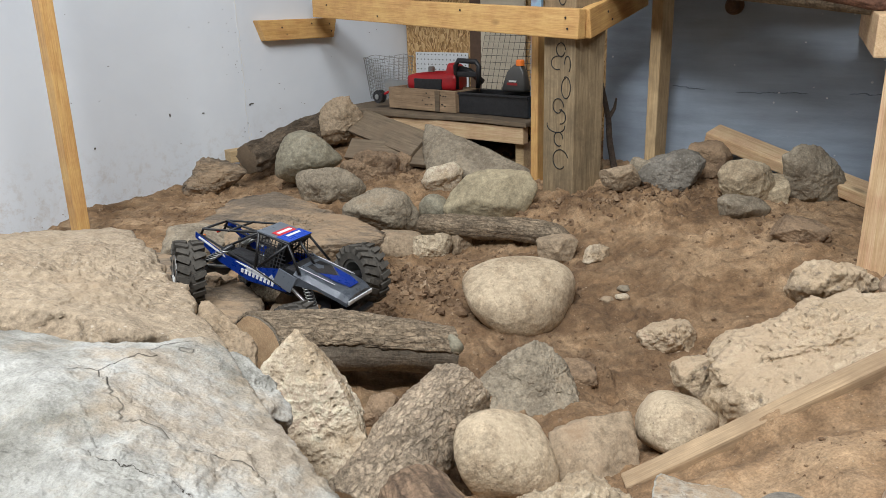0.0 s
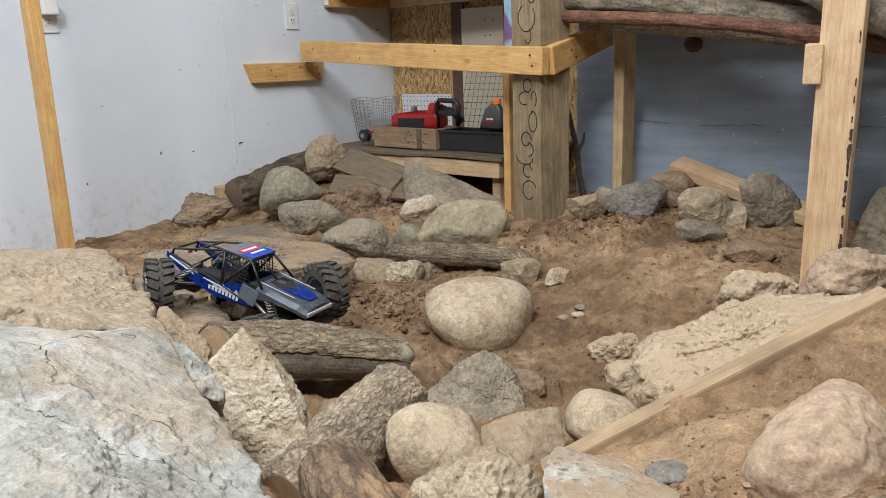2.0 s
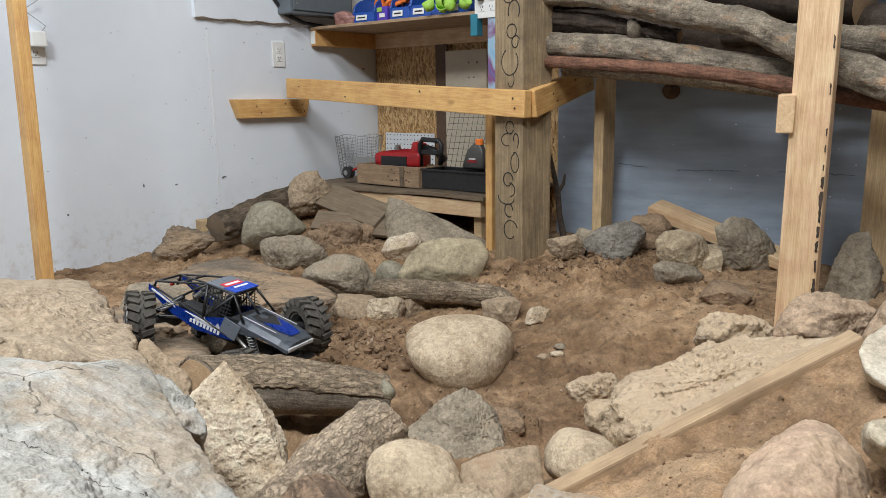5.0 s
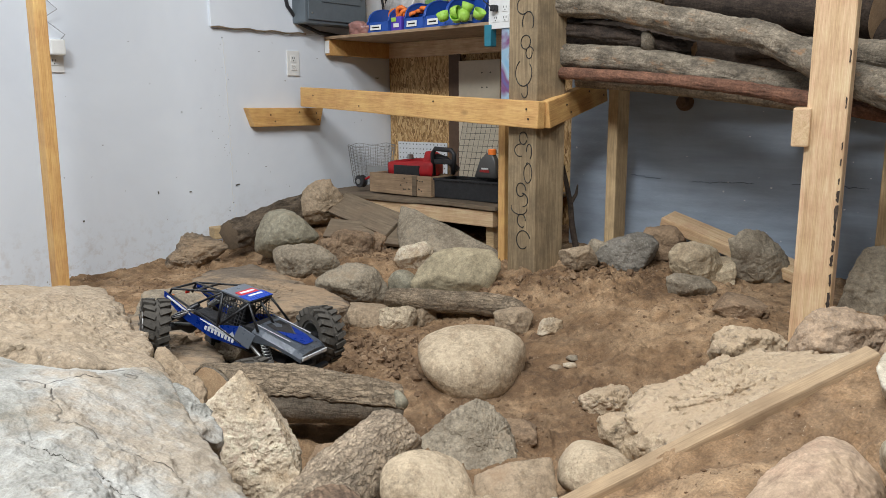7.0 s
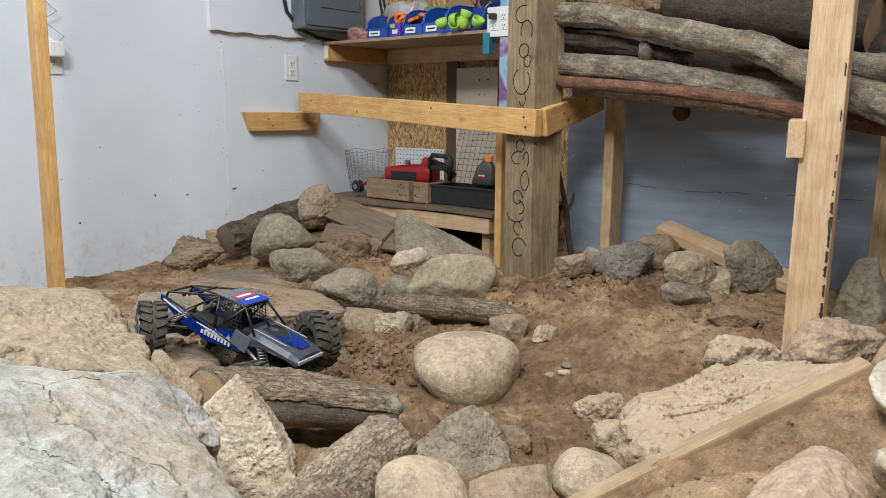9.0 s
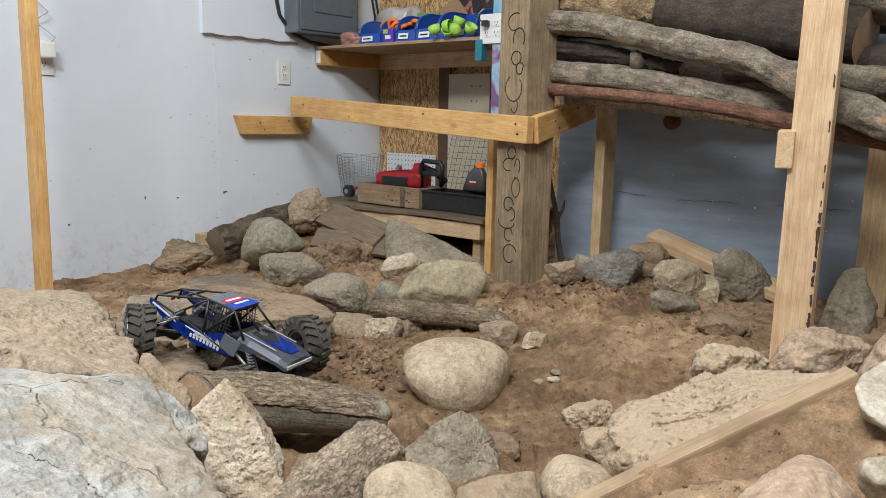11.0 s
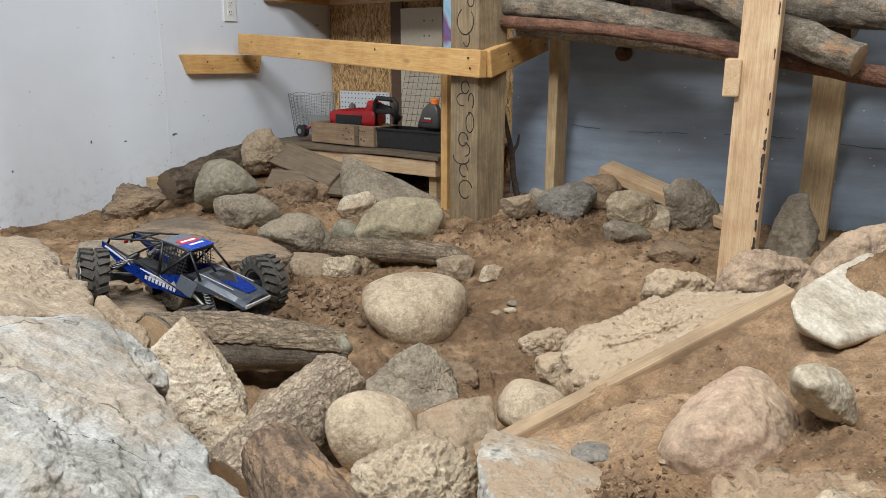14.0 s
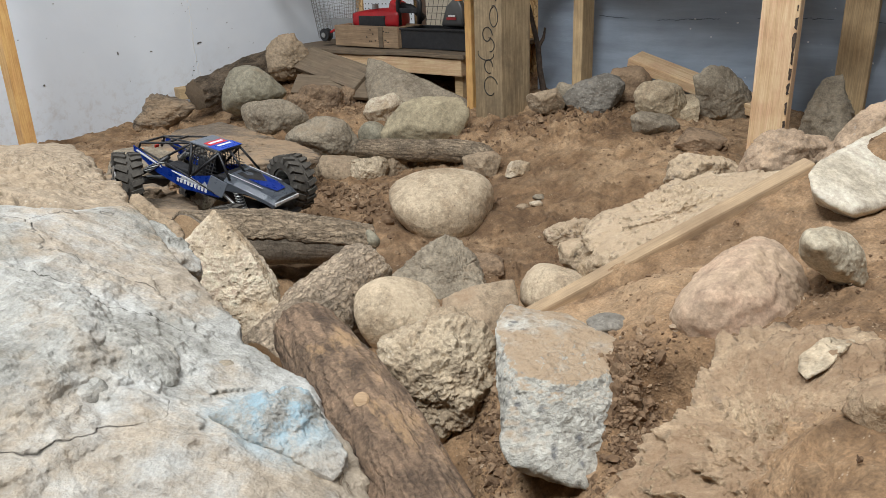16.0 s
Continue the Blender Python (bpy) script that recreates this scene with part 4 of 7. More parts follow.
# ---- stones at the back ----
B = "stones at the back of the course"
hull_rock([(-0.663, 3.280, 0.492), (-0.632, 3.280, 0.599), (-0.571, 3.280, 0.664), (-0.505, 3.280, 0.671), (-0.433, 3.280, 0.581), (-0.478, 3.280, 0.514), (-0.526, 3.280, 0.472), (-0.600, 3.230, 0.534), (-0.515, 3.230, 0.631), (-0.526, 3.230, 0.524), (-0.663, 3.440, 0.488), (-0.539, 3.440, 0.629), (-0.556, 3.440, 0.472)], 3, M_TAN, "rough brown angular stone on top of the heap", 10, 0.012, 6, group=B, scale=12, chips=5)
hull_rock([(-0.750, 2.850, 0.431), (-0.730, 2.850, 0.534), (-0.687, 2.850, 0.600), (-0.611, 2.850, 0.610), (-0.554, 2.850, 0.575), (-0.468, 2.850, 0.486), (-0.544, 2.850, 0.439), (-0.674, 2.850, 0.397), (-0.676, 2.770, 0.481), (-0.602, 2.770, 0.577), (-0.566, 2.770, 0.486), (-0.763, 3.030, 0.416), (-0.652, 3.030, 0.558), (-0.599, 3.030, 0.422)], 5, M_GREEN, "smooth green-grey rounded stone", 4, 0.007, 6, group=B, chips=2, crag=0.0)
hull_rock([(-0.640, 2.700, 0.463), (-0.614, 2.700, 0.491), (-0.492, 2.700, 0.489), (-0.401, 2.700, 0.450), (-0.373, 2.700, 0.401), (-0.439, 2.700, 0.349), (-0.528, 2.700, 0.332), (-0.623, 2.700, 0.360), (-0.571, 2.640, 0.455), (-0.442, 2.640, 0.448), (-0.511, 2.640, 0.384), (-0.643, 2.860, 0.419), (-0.453, 2.860, 0.409), (-0.554, 2.860, 0.315)], 8, M_GREY, "speckled grey-brown blocky stone", 4, 0.01, 6, group=B, chips=3, crag=0.1)
hull_rock([(-0.469, 2.520, 0.389), (-0.419, 2.520, 0.422), (-0.312, 2.520, 0.464), (-0.243, 2.520, 0.446), (-0.201, 2.520, 0.382), (-0.179, 2.520, 0.309), (-0.266, 2.520, 0.278), (-0.370, 2.520, 0.291), (-0.445, 2.520, 0.335), (-0.392, 2.450, 0.397), (-0.271, 2.450, 0.427), (-0.284, 2.450, 0.338), (-0.459, 2.680, 0.345), (-0.279, 2.680, 0.390), (-0.297, 2.680, 0.257)], 11, M_GREY, "brownish grey wedge-shaped stone", 5, 0.010, 6, group=B, chips=3, crag=0.15)
rock((-0.378, 3.00, 0.410), (0.19, 0.16, 0.17), 14, M_BROWN, "soil-covered brown stone in the heap", 0, 0, 6, 10, 0.06, group=B)
rock((-0.45, 2.96, 0.410), (0.14, 0.12, 0.10), 15, M_BROWN, "small soil-covered brown stone", 0, 0, 6, 10, 0.06, group=B)
rock((-0.30, 3.05, 0.40), (0.16, 0.14, 0.14), 16, M_BROWN, "crumbly brown stone in the heap", 0, 0, 6, 10, 0.07, group=B)
hull_rock([(-1.153, 2.980, 0.360), (-1.108, 2.980, 0.418), (-1.053, 2.980, 0.483), (-0.938, 2.980, 0.466), (-0.864, 2.980, 0.429), (-0.947, 2.980, 0.376), (-1.044, 2.980, 0.328), (-1.119, 2.980, 0.319), (-1.079, 2.930, 0.387), (-0.962, 2.930, 0.445), (-1.020, 2.930, 0.370), (-1.173, 3.120, 0.340), (-1.004, 3.120, 0.423), (-1.087, 3.120, 0.315)], 18, M_FLAT, "flat brown stone against the white wall", 9, 0.016, 6, group=B, scale=12)
hull_rock([(-0.196, 3.050, 0.518), (-0.184, 3.100, 0.582), (-0.151, 3.060, 0.583), (-0.106, 3.040, 0.524), (0.018, 2.970, 0.484), (0.212, 2.840, 0.434), (0.214, 2.800, 0.380), (0.039, 2.800, 0.402), (-0.178, 2.920, 0.400), (-0.119, 2.920, 0.469), (-0.029, 3.120, 0.408), (0.206, 3.000, 0.364), (-0.153, 3.200, 0.519)], 21, M_GREY, "long grey stone with a pointed upright end", 14, 0.008, 6, group=B, chips=2, crag=0.3)
hull_rock([(-0.199, 2.800, 0.404), (-0.160, 2.800, 0.463), (-0.070, 2.800, 0.484), (-0.040, 2.800, 0.435), (-0.072, 2.800, 0.350), (-0.176, 2.800, 0.361), (-0.161, 2.760, 0.418), (-0.075, 2.760, 0.434), (-0.185, 2.900, 0.386), (-0.062, 2.900, 0.410)], 22, M_PALE, "rough whitish stone beside the long grey one", 8, 0.008, 5, group=B, scale=16)
hull_rock([(-0.123, 2.462, 0.393), (-0.083, 2.491, 0.452), (-0.039, 2.512, 0.493), (0.058, 2.520, 0.510), (0.179, 2.515, 0.501), (0.208, 2.486, 0.441), (0.165, 2.449, 0.368), (0.013, 2.440, 0.350), (-0.098, 2.446, 0.361), (-0.053, 2.420, 0.421), (0.045, 2.452, 0.484), (0.102, 2.413, 0.408), (-0.090, 2.642, 0.360), (0.056, 2.700, 0.452), (0.141, 2.629, 0.340)], 24, M_PALEGREEN, "smooth pale greenish stone with a flat top", 7, 0.006, 6, group=B, chips=2, crag=0.2)
rock((-0.147, 2.50, 0.385), (0.10, 0.09, 0.095), 25, M_GREEN, "small round greenish stone", 0, 0, 2, 7, 0.015, group=B)
rock((0.449, 2.42, 0.490), (0.13, 0.10, 0.08), 27, M_TAN, "small tan layered stone", 0, 0, 5, 10, 0.04, group=B)
rock((0.614, 2.44, 0.500), (0.21, 0.15, 0.13), 28, M_BLUEGREY, "dark blue-grey stone by the post", 0, 4, 6, 8, 0.05, group=B)
rock((0.53, 2.48, 0.50), (0.09, 0.08, 0.08), 29, M_GREY, "small grey stone by the blue wall", group=B)
rock((0.767, 2.52, 0.515), (0.17, 0.1, 0.11), 30, M_BROWN, "dull brown stone behind the plank", 0, 0, 6, 14, 0.03, group=B)
hull_rock([(0.693, 2.270, 0.537), (0.710, 2.270, 0.562), (0.775, 2.270, 0.575), (0.853, 2.270, 0.544), (0.901, 2.270, 0.467), (0.905, 2.270, 0.407), (0.801, 2.270, 0.416), (0.706, 2.270, 0.468), (0.722, 2.220, 0.529), (0.808, 2.220, 0.533), (0.780, 2.220, 0.465), (0.762, 2.410, 0.498), (0.889, 2.410, 0.504), (0.848, 2.410, 0.402)], 31, M_GOLD, "golden speckled rounded stone", 4, 0.008, 6, group=B, chips=3, crag=0.2)
rock((0.865, 2.30, 0.445), (0.12, 0.12, 0.12), 32, M_GOLD, "golden rough stone in the soil", 0, 0, 5, 10, 0.03, group=B)
hull_rock([(0.655, 2.140, 0.485), (0.690, 2.140, 0.499), (0.778, 2.140, 0.482), (0.814, 2.140, 0.449), (0.799, 2.140, 0.414), (0.743, 2.140, 0.404), (0.671, 2.140, 0.415), (0.678, 2.100, 0.479), (0.764, 2.100, 0.460), (0.687, 2.100, 0.441), (0.706, 2.240, 0.452), (0.831, 2.240, 0.424), (0.719, 2.240, 0.397)], 33, M_GREY, "blocky grey stone with a flat face", 7, 0.006, 6, group=B, chips=2, crag=0.2)
hull_rock([(0.901, 2.300, 0.567), (0.962, 2.300, 0.601), (1.015, 2.300, 0.590), (1.069, 2.300, 0.536), (1.120, 2.300, 0.453), (1.114, 2.300, 0.402), (1.027, 2.300, 0.392), (0.927, 2.300, 0.420), (0.912, 2.300, 0.503), (0.931, 2.260, 0.544), (1.023, 2.260, 0.526), (1.000, 2.260, 0.449), (0.975, 2.420, 0.526), (1.108, 2.420, 0.501), (1.074, 2.420, 0.388)], 34, M_GREY, "dark grey angular stone with a pale chipped edge", 18, 0.008, 6, group=B, chips=2, scale=12)
hull_rock([(1.10, 2.00, 0.40), (1.12, 2.0, 0.50), (1.17, 2.02, 0.585), (1.22, 2.0, 0.60), (1.25, 1.99, 0.52), (1.28, 2.0, 0.39), (1.2, 1.92, 0.40), (1.19, 2.1, 0.4), (1.2, 2.06, 0.57)], 35, M_GREY, "tall grey-brown stone with a knobbed top", 12, 0.014, 5, group=B)

# ---- stones in the middle ----
C = "stones in the middle of the course"
hull_rock([(-0.817, 2.060, 0.444), (-0.827, 2.220, 0.444), (-0.814, 2.480, 0.442), (-0.686, 2.550, 0.450), (-0.548, 2.460, 0.422), (-0.382, 2.300, 0.409), (-0.275, 2.120, 0.420), (-0.676, 1.970, 0.447), (-0.575, 1.940, 0.457), (-0.456, 1.950, 0.443), (-0.302, 2.020, 0.427), (-0.689, 1.990, 0.374), (-0.584, 1.950, 0.386), (-0.463, 1.960, 0.371), (-0.313, 2.030, 0.377), (-0.813, 2.060, 0.418), (-0.695, 2.500, 0.321)], 41, M_FLAT, "broad flat layered stone dusted with soil", 16, 0.014, 7, group=C, scale=11, crag=0.8)
rock((-0.79, 2.03, 0.42), (0.20, 0.15, 0.12), 42, M_GREY, "dark grey flat stone", 10, 0, 5, 14, 0.03, group=C)
hull_rock([(-0.575, 1.76, 0.47), (-0.53, 1.75, 0.485), (-0.44, 1.76, 0.45), (-0.44, 1.74, 0.39), (-0.57, 1.72, 0.39), (-0.56, 1.85, 0.42), (-0.45, 1.85, 0.40), (-0.5, 1.68, 0.38)], 43, M_PALE, "rough whitish angular stone", 16, 0.007, 4, scale=16, group=C)
hull_rock([(-0.455, 1.63, 0.468), (-0.53, 1.60, 0.37), (-0.37, 1.60, 0.37), (-0.45, 1.53, 0.36), (-0.45, 1.74, 0.38), (-0.43, 1.63, 0.46)], 44, M_TAN, "smooth tan pointed stone", 12, 0.004, 4, group=C)
rock((-0.262, 2.35, 0.305), (0.165, 0.12, 0.10), 45, M_TAN, "flat pale tan stone on soil", 0, 0, 5, 12, 0.03, group=C)
rock((-0.150, 2.33, 0.300), (0.13, 0.12, 0.11), 46, M_YELLOW, "rough yellowish stone on soil", 0, 0, 6, 14, 0.06, group=C)
rock((-0.075, 2.36, 0.310), (0.10, 0.10, 0.12), 47, M_TAN, "crumbly tan stone on soil", 0, 0, 6, 14, 0.06, group=C)
rock((0.068, 1.80, 0.337), (0.283, 0.235, 0.196), 50, M_BOULDER, "large smooth rounded boulder, pale tan and speckled", 0, 0, 3, 5, 0.010, 6, planes=((0.92, -0.3, -0.1, 0.74), (-0.5, -0.3, 0.8, 0.86), (0.5, -0.6, 0.6, 0.86)), group=C)
rock((0.201, 2.08, soil_at(0.201, 2.08) + 0.022), (0.115, 0.09, 0.085), 51, M_TAN, "small pinkish tan stone", 0, 0, 6, 14, 0.03, group=C)
rock((0.301, 2.05, soil_at(0.301, 2.05) + 0.016), (0.09, 0.045, 0.05), 52, M_PALE, "small whitish elongated stone", 20, -16, 5, 12, 0.04, group=C)
rock((0.318, 1.795, soil_at(0.318, 1.795) + 0.004), (0.034, 0.03, 0.012), 53, M_PALE, "small flat pale pebble", group=C, rough=0.01, sub=3)
rock((0.333, 1.85, soil_at(0.333, 1.85) + 0.005), (0.034, 0.03, 0.014), 54, M_GREY, "small flat grey pebble", group=C, rough=0.01, sub=3)
rock((0.285, 1.81, soil_at(0.285, 1.81) + 0.005), (0.036, 0.03, 0.016), 55, M_TAN, "small tan pebble on soil", group=C, rough=0.02, sub=3)
rock((0.371, 1.60, soil_at(0.371, 1.60) + 0.018), (0.125, 0.10, 0.075), 56, M_CONC_TAN, "gravelly lump of old concrete", 10, 0, 5, 10, 0.05, group=C, grit=(60, 0.006))
hull_rock([(0.050, 1.45, 0.388), (0.075, 1.46, 0.380), (0.115, 1.45, 0.350), (-0.065, 1.42, 0.31), (0.14, 1.40, 0.30), (0.14, 1.56, 0.28), (-0.04, 1.54, 0.26), (-0.03, 1.29, 0.25), (0.115, 1.29, 0.24), (0.15, 1.45, 0.25)], 57, M_GREY, "rough grey-brown pyramid-shaped stone", 26, 0.008, 7, scale=18, group=C, chips=4, crag=0.5)
rock((0.155, 1.50, 0.275), (0.09, 0.08, 0.08), 58, M_BROWN, "small brown stone beside the pyramid", 0, 0, 6, 12, 0.05, group=C)
rock((-0.240, 1.32, 0.305), (0.075, 0.06, 0.085), 59, M_BROWN, "small jagged brown stone", 0, 0, 6, 16, 0.05, group=C)
rock((0.80, 1.93, soil_at(0.80, 1.93) + 0.02), (0.14, 0.10, 0.06), 60, M_BROWN, "flat reddish brown stone", -25, 0, 5, 14, 0.03, group=C)

# ---- stones close by ----
N = "stones at the front of the course"
hull_rock([(-0.335, 1.11, 0.585), (-0.325, 1.10, 0.588), (-0.42, 1.06, 0.50), (-0.40, 1.03, 0.36), (-0.225, 1.04, 0.41), (-0.225, 1.05, 0.345), (-0.27, 1.18, 0.46), (-0.40, 1.16, 0.38), (-0.25, 1.0, 0.36), (-0.235, 1.05, 0.44)], 61, M_PALE, "pale cream limestone block standing on end", 22, 0.007, 7, scale=14, group=N, crag=0.4, grit=(70, -0.0015))
rock((-0.028, 1.04, 0.395), (0.155, 0.13, 0.145), 62, M_BOULDER, "smooth pale brown rounded stone", 0, 0, 4, 8, 0.012, 5, group=N, planes=((0.5, -0.2, 0.8, 0.66),))
hull_rock([(0.04, 1.10, 0.40), (0.10, 1.10, 0.425), (0.17, 1.12, 0.42), (0.175, 1.06, 0.36), (0.12, 1.0, 0.34), (0.035, 1.03, 0.33), (0.06, 1.18, 0.36), (0.16, 1.18, 0.36), (0.1, 1.02, 0.385)], 63, M_TAN, "tan wedge-shaped stone among boulders", 14, 0.006, 5, group=N)
rock((0.262, 1.13, 0.375), (0.155, 0.15, 0.135), 64, M_BOULDER, "rounded dusty tan stone", 0, 0, 4, 8, 0.018, 5, group=N)
rock((0.32, 1.26, 0.40), (0.08, 0.08, 0.08), 65, M_CONC_TAN, "small gravelly stone by the slab", 0, 0, 5, 12, 0.05, group=N)
hull_rock([(0.335, 1.22, 0.490), (0.300, 1.11, 0.487), (0.335, 1.01, 0.42), (0.300, 1.14, 0.40), (0.44, 1.24, 0.518), (0.54, 1.23, 0.563), (0.59, 1.19, 0.580), (0.66, 1.10, 0.60), (0.66, 1.00, 0.625), (0.50, 0.985, 0.570), (0.36, 0.985, 0.495), (0.62, 1.30, 0.47), (0.66, 1.02, 0.45), (0.45, 1.28, 0.38), (0.35, 1.16, 0.515)], 66, M_CONC_TAN, "large dusty slab of old concrete with pebbles", 22, 0.015, 7, scale=11, group=N, ridge=0.6, grit=(60, 0.006))
hull_rock([(0.520, 1.380, 0.508), (0.526, 1.380, 0.551), (0.556, 1.380, 0.568), (0.627, 1.380, 0.558), (0.686, 1.380, 0.528), (0.698, 1.380, 0.501), (0.632, 1.380, 0.485), (0.539, 1.380, 0.475), (0.539, 1.340, 0.528), (0.596, 1.340, 0.555), (0.599, 1.340, 0.516), (0.594, 1.520, 0.463), (0.681, 1.520, 0.504), (0.686, 1.520, 0.444)], 67, M_CONC_TAN, "block of dusty pale rubble", 12, 0.010, 6, group=N, scale=14, grit=(55, 0.004))
hull_rock([(0.617, 1.250, 0.556), (0.632, 1.250, 0.612), (0.671, 1.250, 0.642), (0.758, 1.250, 0.620), (0.804, 1.250, 0.604), (0.792, 1.250, 0.557), (0.750, 1.250, 0.523), (0.641, 1.250, 0.520), (0.633, 1.200, 0.583), (0.707, 1.200, 0.617), (0.703, 1.200, 0.566), (0.718, 1.410, 0.509), (0.837, 1.410, 0.562), (0.830, 1.410, 0.481)], 68, M_PINKTAN, "blunt greyish tan stone in front of the stud", 10, 0.01, 6, group=N, scale=12, crag=0.5)
hull_rock([(-0.061, 0.787, 0.457), (-0.036, 0.800, 0.496), (0.007, 0.806, 0.511), (0.046, 0.810, 0.521), (0.082, 0.804, 0.500), (0.104, 0.796, 0.473), (0.106, 0.774, 0.407), (0.079, 0.754, 0.345), (0.026, 0.740, 0.305), (-0.032, 0.754, 0.353), (-0.018, 0.745, 0.472), (0.038, 0.758, 0.505), (0.070, 0.738, 0.446), (-0.003, 0.727, 0.418), (-0.045, 0.907, 0.382), (0.047, 0.930, 0.434), (0.097, 0.894, 0.340), (-0.020, 0.874, 0.296), (-0.01, 0.74, 0.33), (0.08, 0.76, 0.32)], 70, M_YELLOW, "yellowish crumbly rough stone", 12, 0.013, 7, scale=16, group=N, crag=0.5, grit=(60, 0.003))
hull_rock([(0.113, 0.800, 0.520), (0.127, 0.820, 0.521), (0.197, 0.800, 0.514), (0.240, 0.700, 0.520), (0.282, 0.720, 0.496), (0.102, 0.740, 0.519), (0.107, 0.630, 0.529), (0.159, 0.605, 0.523), (0.228, 0.635, 0.517), (0.258, 0.625, 0.484), (0.084, 0.565, 0.471), (0.097, 0.550, 0.460), (0.135, 0.535, 0.447), (0.177, 0.540, 0.431), (0.214, 0.580, 0.444), (0.151, 0.740, 0.329), (0.232, 0.760, 0.346)], 71, M_CONC_DUSTED, "broken block of old concrete with grey pebbles", 16, 0.006, 7, group=N, scale=14, chips=4, crag=0.3, grit=(75, 0.0012))
hull_rock([(0.290, 0.684, 0.559), (0.322, 0.718, 0.584), (0.367, 0.745, 0.605), (0.430, 0.770, 0.626), (0.469, 0.764, 0.619), (0.485, 0.736, 0.593), (0.477, 0.699, 0.562), (0.442, 0.670, 0.542), (0.320, 0.652, 0.598), (0.395, 0.699, 0.631), (0.418, 0.660, 0.600), (0.375, 0.824, 0.491), (0.504, 0.910, 0.545), (0.541, 0.839, 0.493), (0.32, 0.64, 0.50), (0.44, 0.64, 0.50), (0.38, 0.62, 0.53)], 72, M_PINK, "big smooth pinkish brown boulder sunk in the bank", 3.5, 0.008, 6, group=N, chips=1, crag=0.05)
hull_rock([(0.428, 0.660, 0.659), (0.437, 0.660, 0.675), (0.462, 0.660, 0.672), (0.491, 0.660, 0.653), (0.508, 0.660, 0.633), (0.524, 0.660, 0.586), (0.497, 0.660, 0.593), (0.461, 0.660, 0.612), (0.435, 0.660, 0.632), (0.429, 0.630, 0.663), (0.462, 0.630, 0.659), (0.465, 0.630, 0.628), (0.494, 0.750, 0.610), (0.547, 0.750, 0.605), (0.552, 0.750, 0.555)], 73, M_MOTTLED, "grey-brown rounded stone in the bank", 4, 0.006, 6, group=N, chips=2, crag=0.1)
hull_rock([(0.539, 0.860, 0.671), (0.568, 0.900, 0.672), (0.667, 0.970, 0.688), (0.744, 1.010, 0.700), (0.846, 1.020, 0.677), (0.736, 0.860, 0.635), (0.617, 0.830, 0.647), (0.579, 0.805, 0.642), (0.573, 0.800, 0.630), (0.544, 0.810, 0.641), (0.529, 0.830, 0.658), (0.590, 0.930, 0.630), (0.709, 1.020, 0.615), (0.807, 1.060, 0.618), (0.885, 1.050, 0.580), (0.606, 0.840, 0.603), (0.556, 0.870, 0.626), (0.704, 0.900, 0.595)], 74, M_CREAMSTONE, "pale grey flat slab stone on the bank", 30, 0.004, 6, group=N, chips=1, crag=0.35, scale=14)
hull_rock([(0.646, 1.040, 0.615), (0.658, 1.040, 0.658), (0.696, 1.040, 0.700), (0.732, 1.040, 0.722), (0.804, 1.040, 0.739), (0.856, 1.040, 0.719), (0.868, 1.040, 0.651), (0.715, 1.040, 0.620), (0.666, 1.000, 0.657), (0.712, 1.000, 0.713), (0.784, 1.000, 0.676), (0.757, 1.180, 0.585), (0.829, 1.180, 0.675), (0.944, 1.180, 0.615)], 75, M_PINKTAN, "tan rounded stone behind the pale slab", 6, 0.01, 6, group=N, chips=3, crag=0.3)
hull_rock([(0.33, 0.565, 0.605), (0.42, 0.56, 0.60), (0.225, 0.455, 0.572), (0.142, 0.38, 0.545), (0.20, 0.25, 0.55), (0.38, 0.30, 0.63), (0.43, 0.45, 0.62), (0.30, 0.5, 0.40), (0.20, 0.30, 0.38), (0.42, 0.35, 0.42), (0.30, 0.54, 0.59)], 76, M_BANKROCK, "dusty rubble shelf on the near bank", 16, 0.026, 7, scale=11, group=N, crag=0.35, grit=(55, 0.004))
hull_rock([(-0.93, 1.62, 0.60), (-0.80, 1.66, 0.585), (-0.66, 1.42, 0.575), (-0.50, 1.15, 0.585), (-0.42, 1.05, 0.585), (-0.55, 0.98, 0.655), (-0.80, 0.98, 0.70), (-1.1, 1.2, 0.70), (-0.45, 1.0, 0.36), (-0.56, 1.20, 0.36), (-0.75, 1.6, 0.36), (-1.1, 1.5, 0.36), (-1.0, 0.9, 0.36)], 77, M_SANDROCK, "big sandy beige boulder with a sloping top", 20, 0.018, 7, scale=8, group=N, crag=0.7, grit=(70, 0.0025))
hull_rock([(-0.40, 0.955, 0.638), (-0.33, 0.86, 0.60), (-0.215, 0.70, 0.555), (-0.115, 0.58, 0.545), (-0.03, 0.42, 0.53), (0.0, 0.25, 0.52), (-0.3, 0.45, 0.655), (-0.5, 0.75, 0.70), (-0.75, 0.85, 0.71), (-0.9, 0.4, 0.73), (-0.5, 0.1, 0.70), (-0.05, 0.3, 0.30), (-0.15, 0.6, 0.33), (-0.40, 0.93, 0.36), (-0.85, 0.85, 0.36), (-0.85, 0.1, 0.36), (-0.2, 0.05, 0.55)], 78, M_SLAB, "huge pale grey rock slab with cracks and a blue paint mark", 22, 0.022, 8, scale=6, ridge=0.3, group=N, crag=0.28, grit=(110, 0.001), fine=0.20)
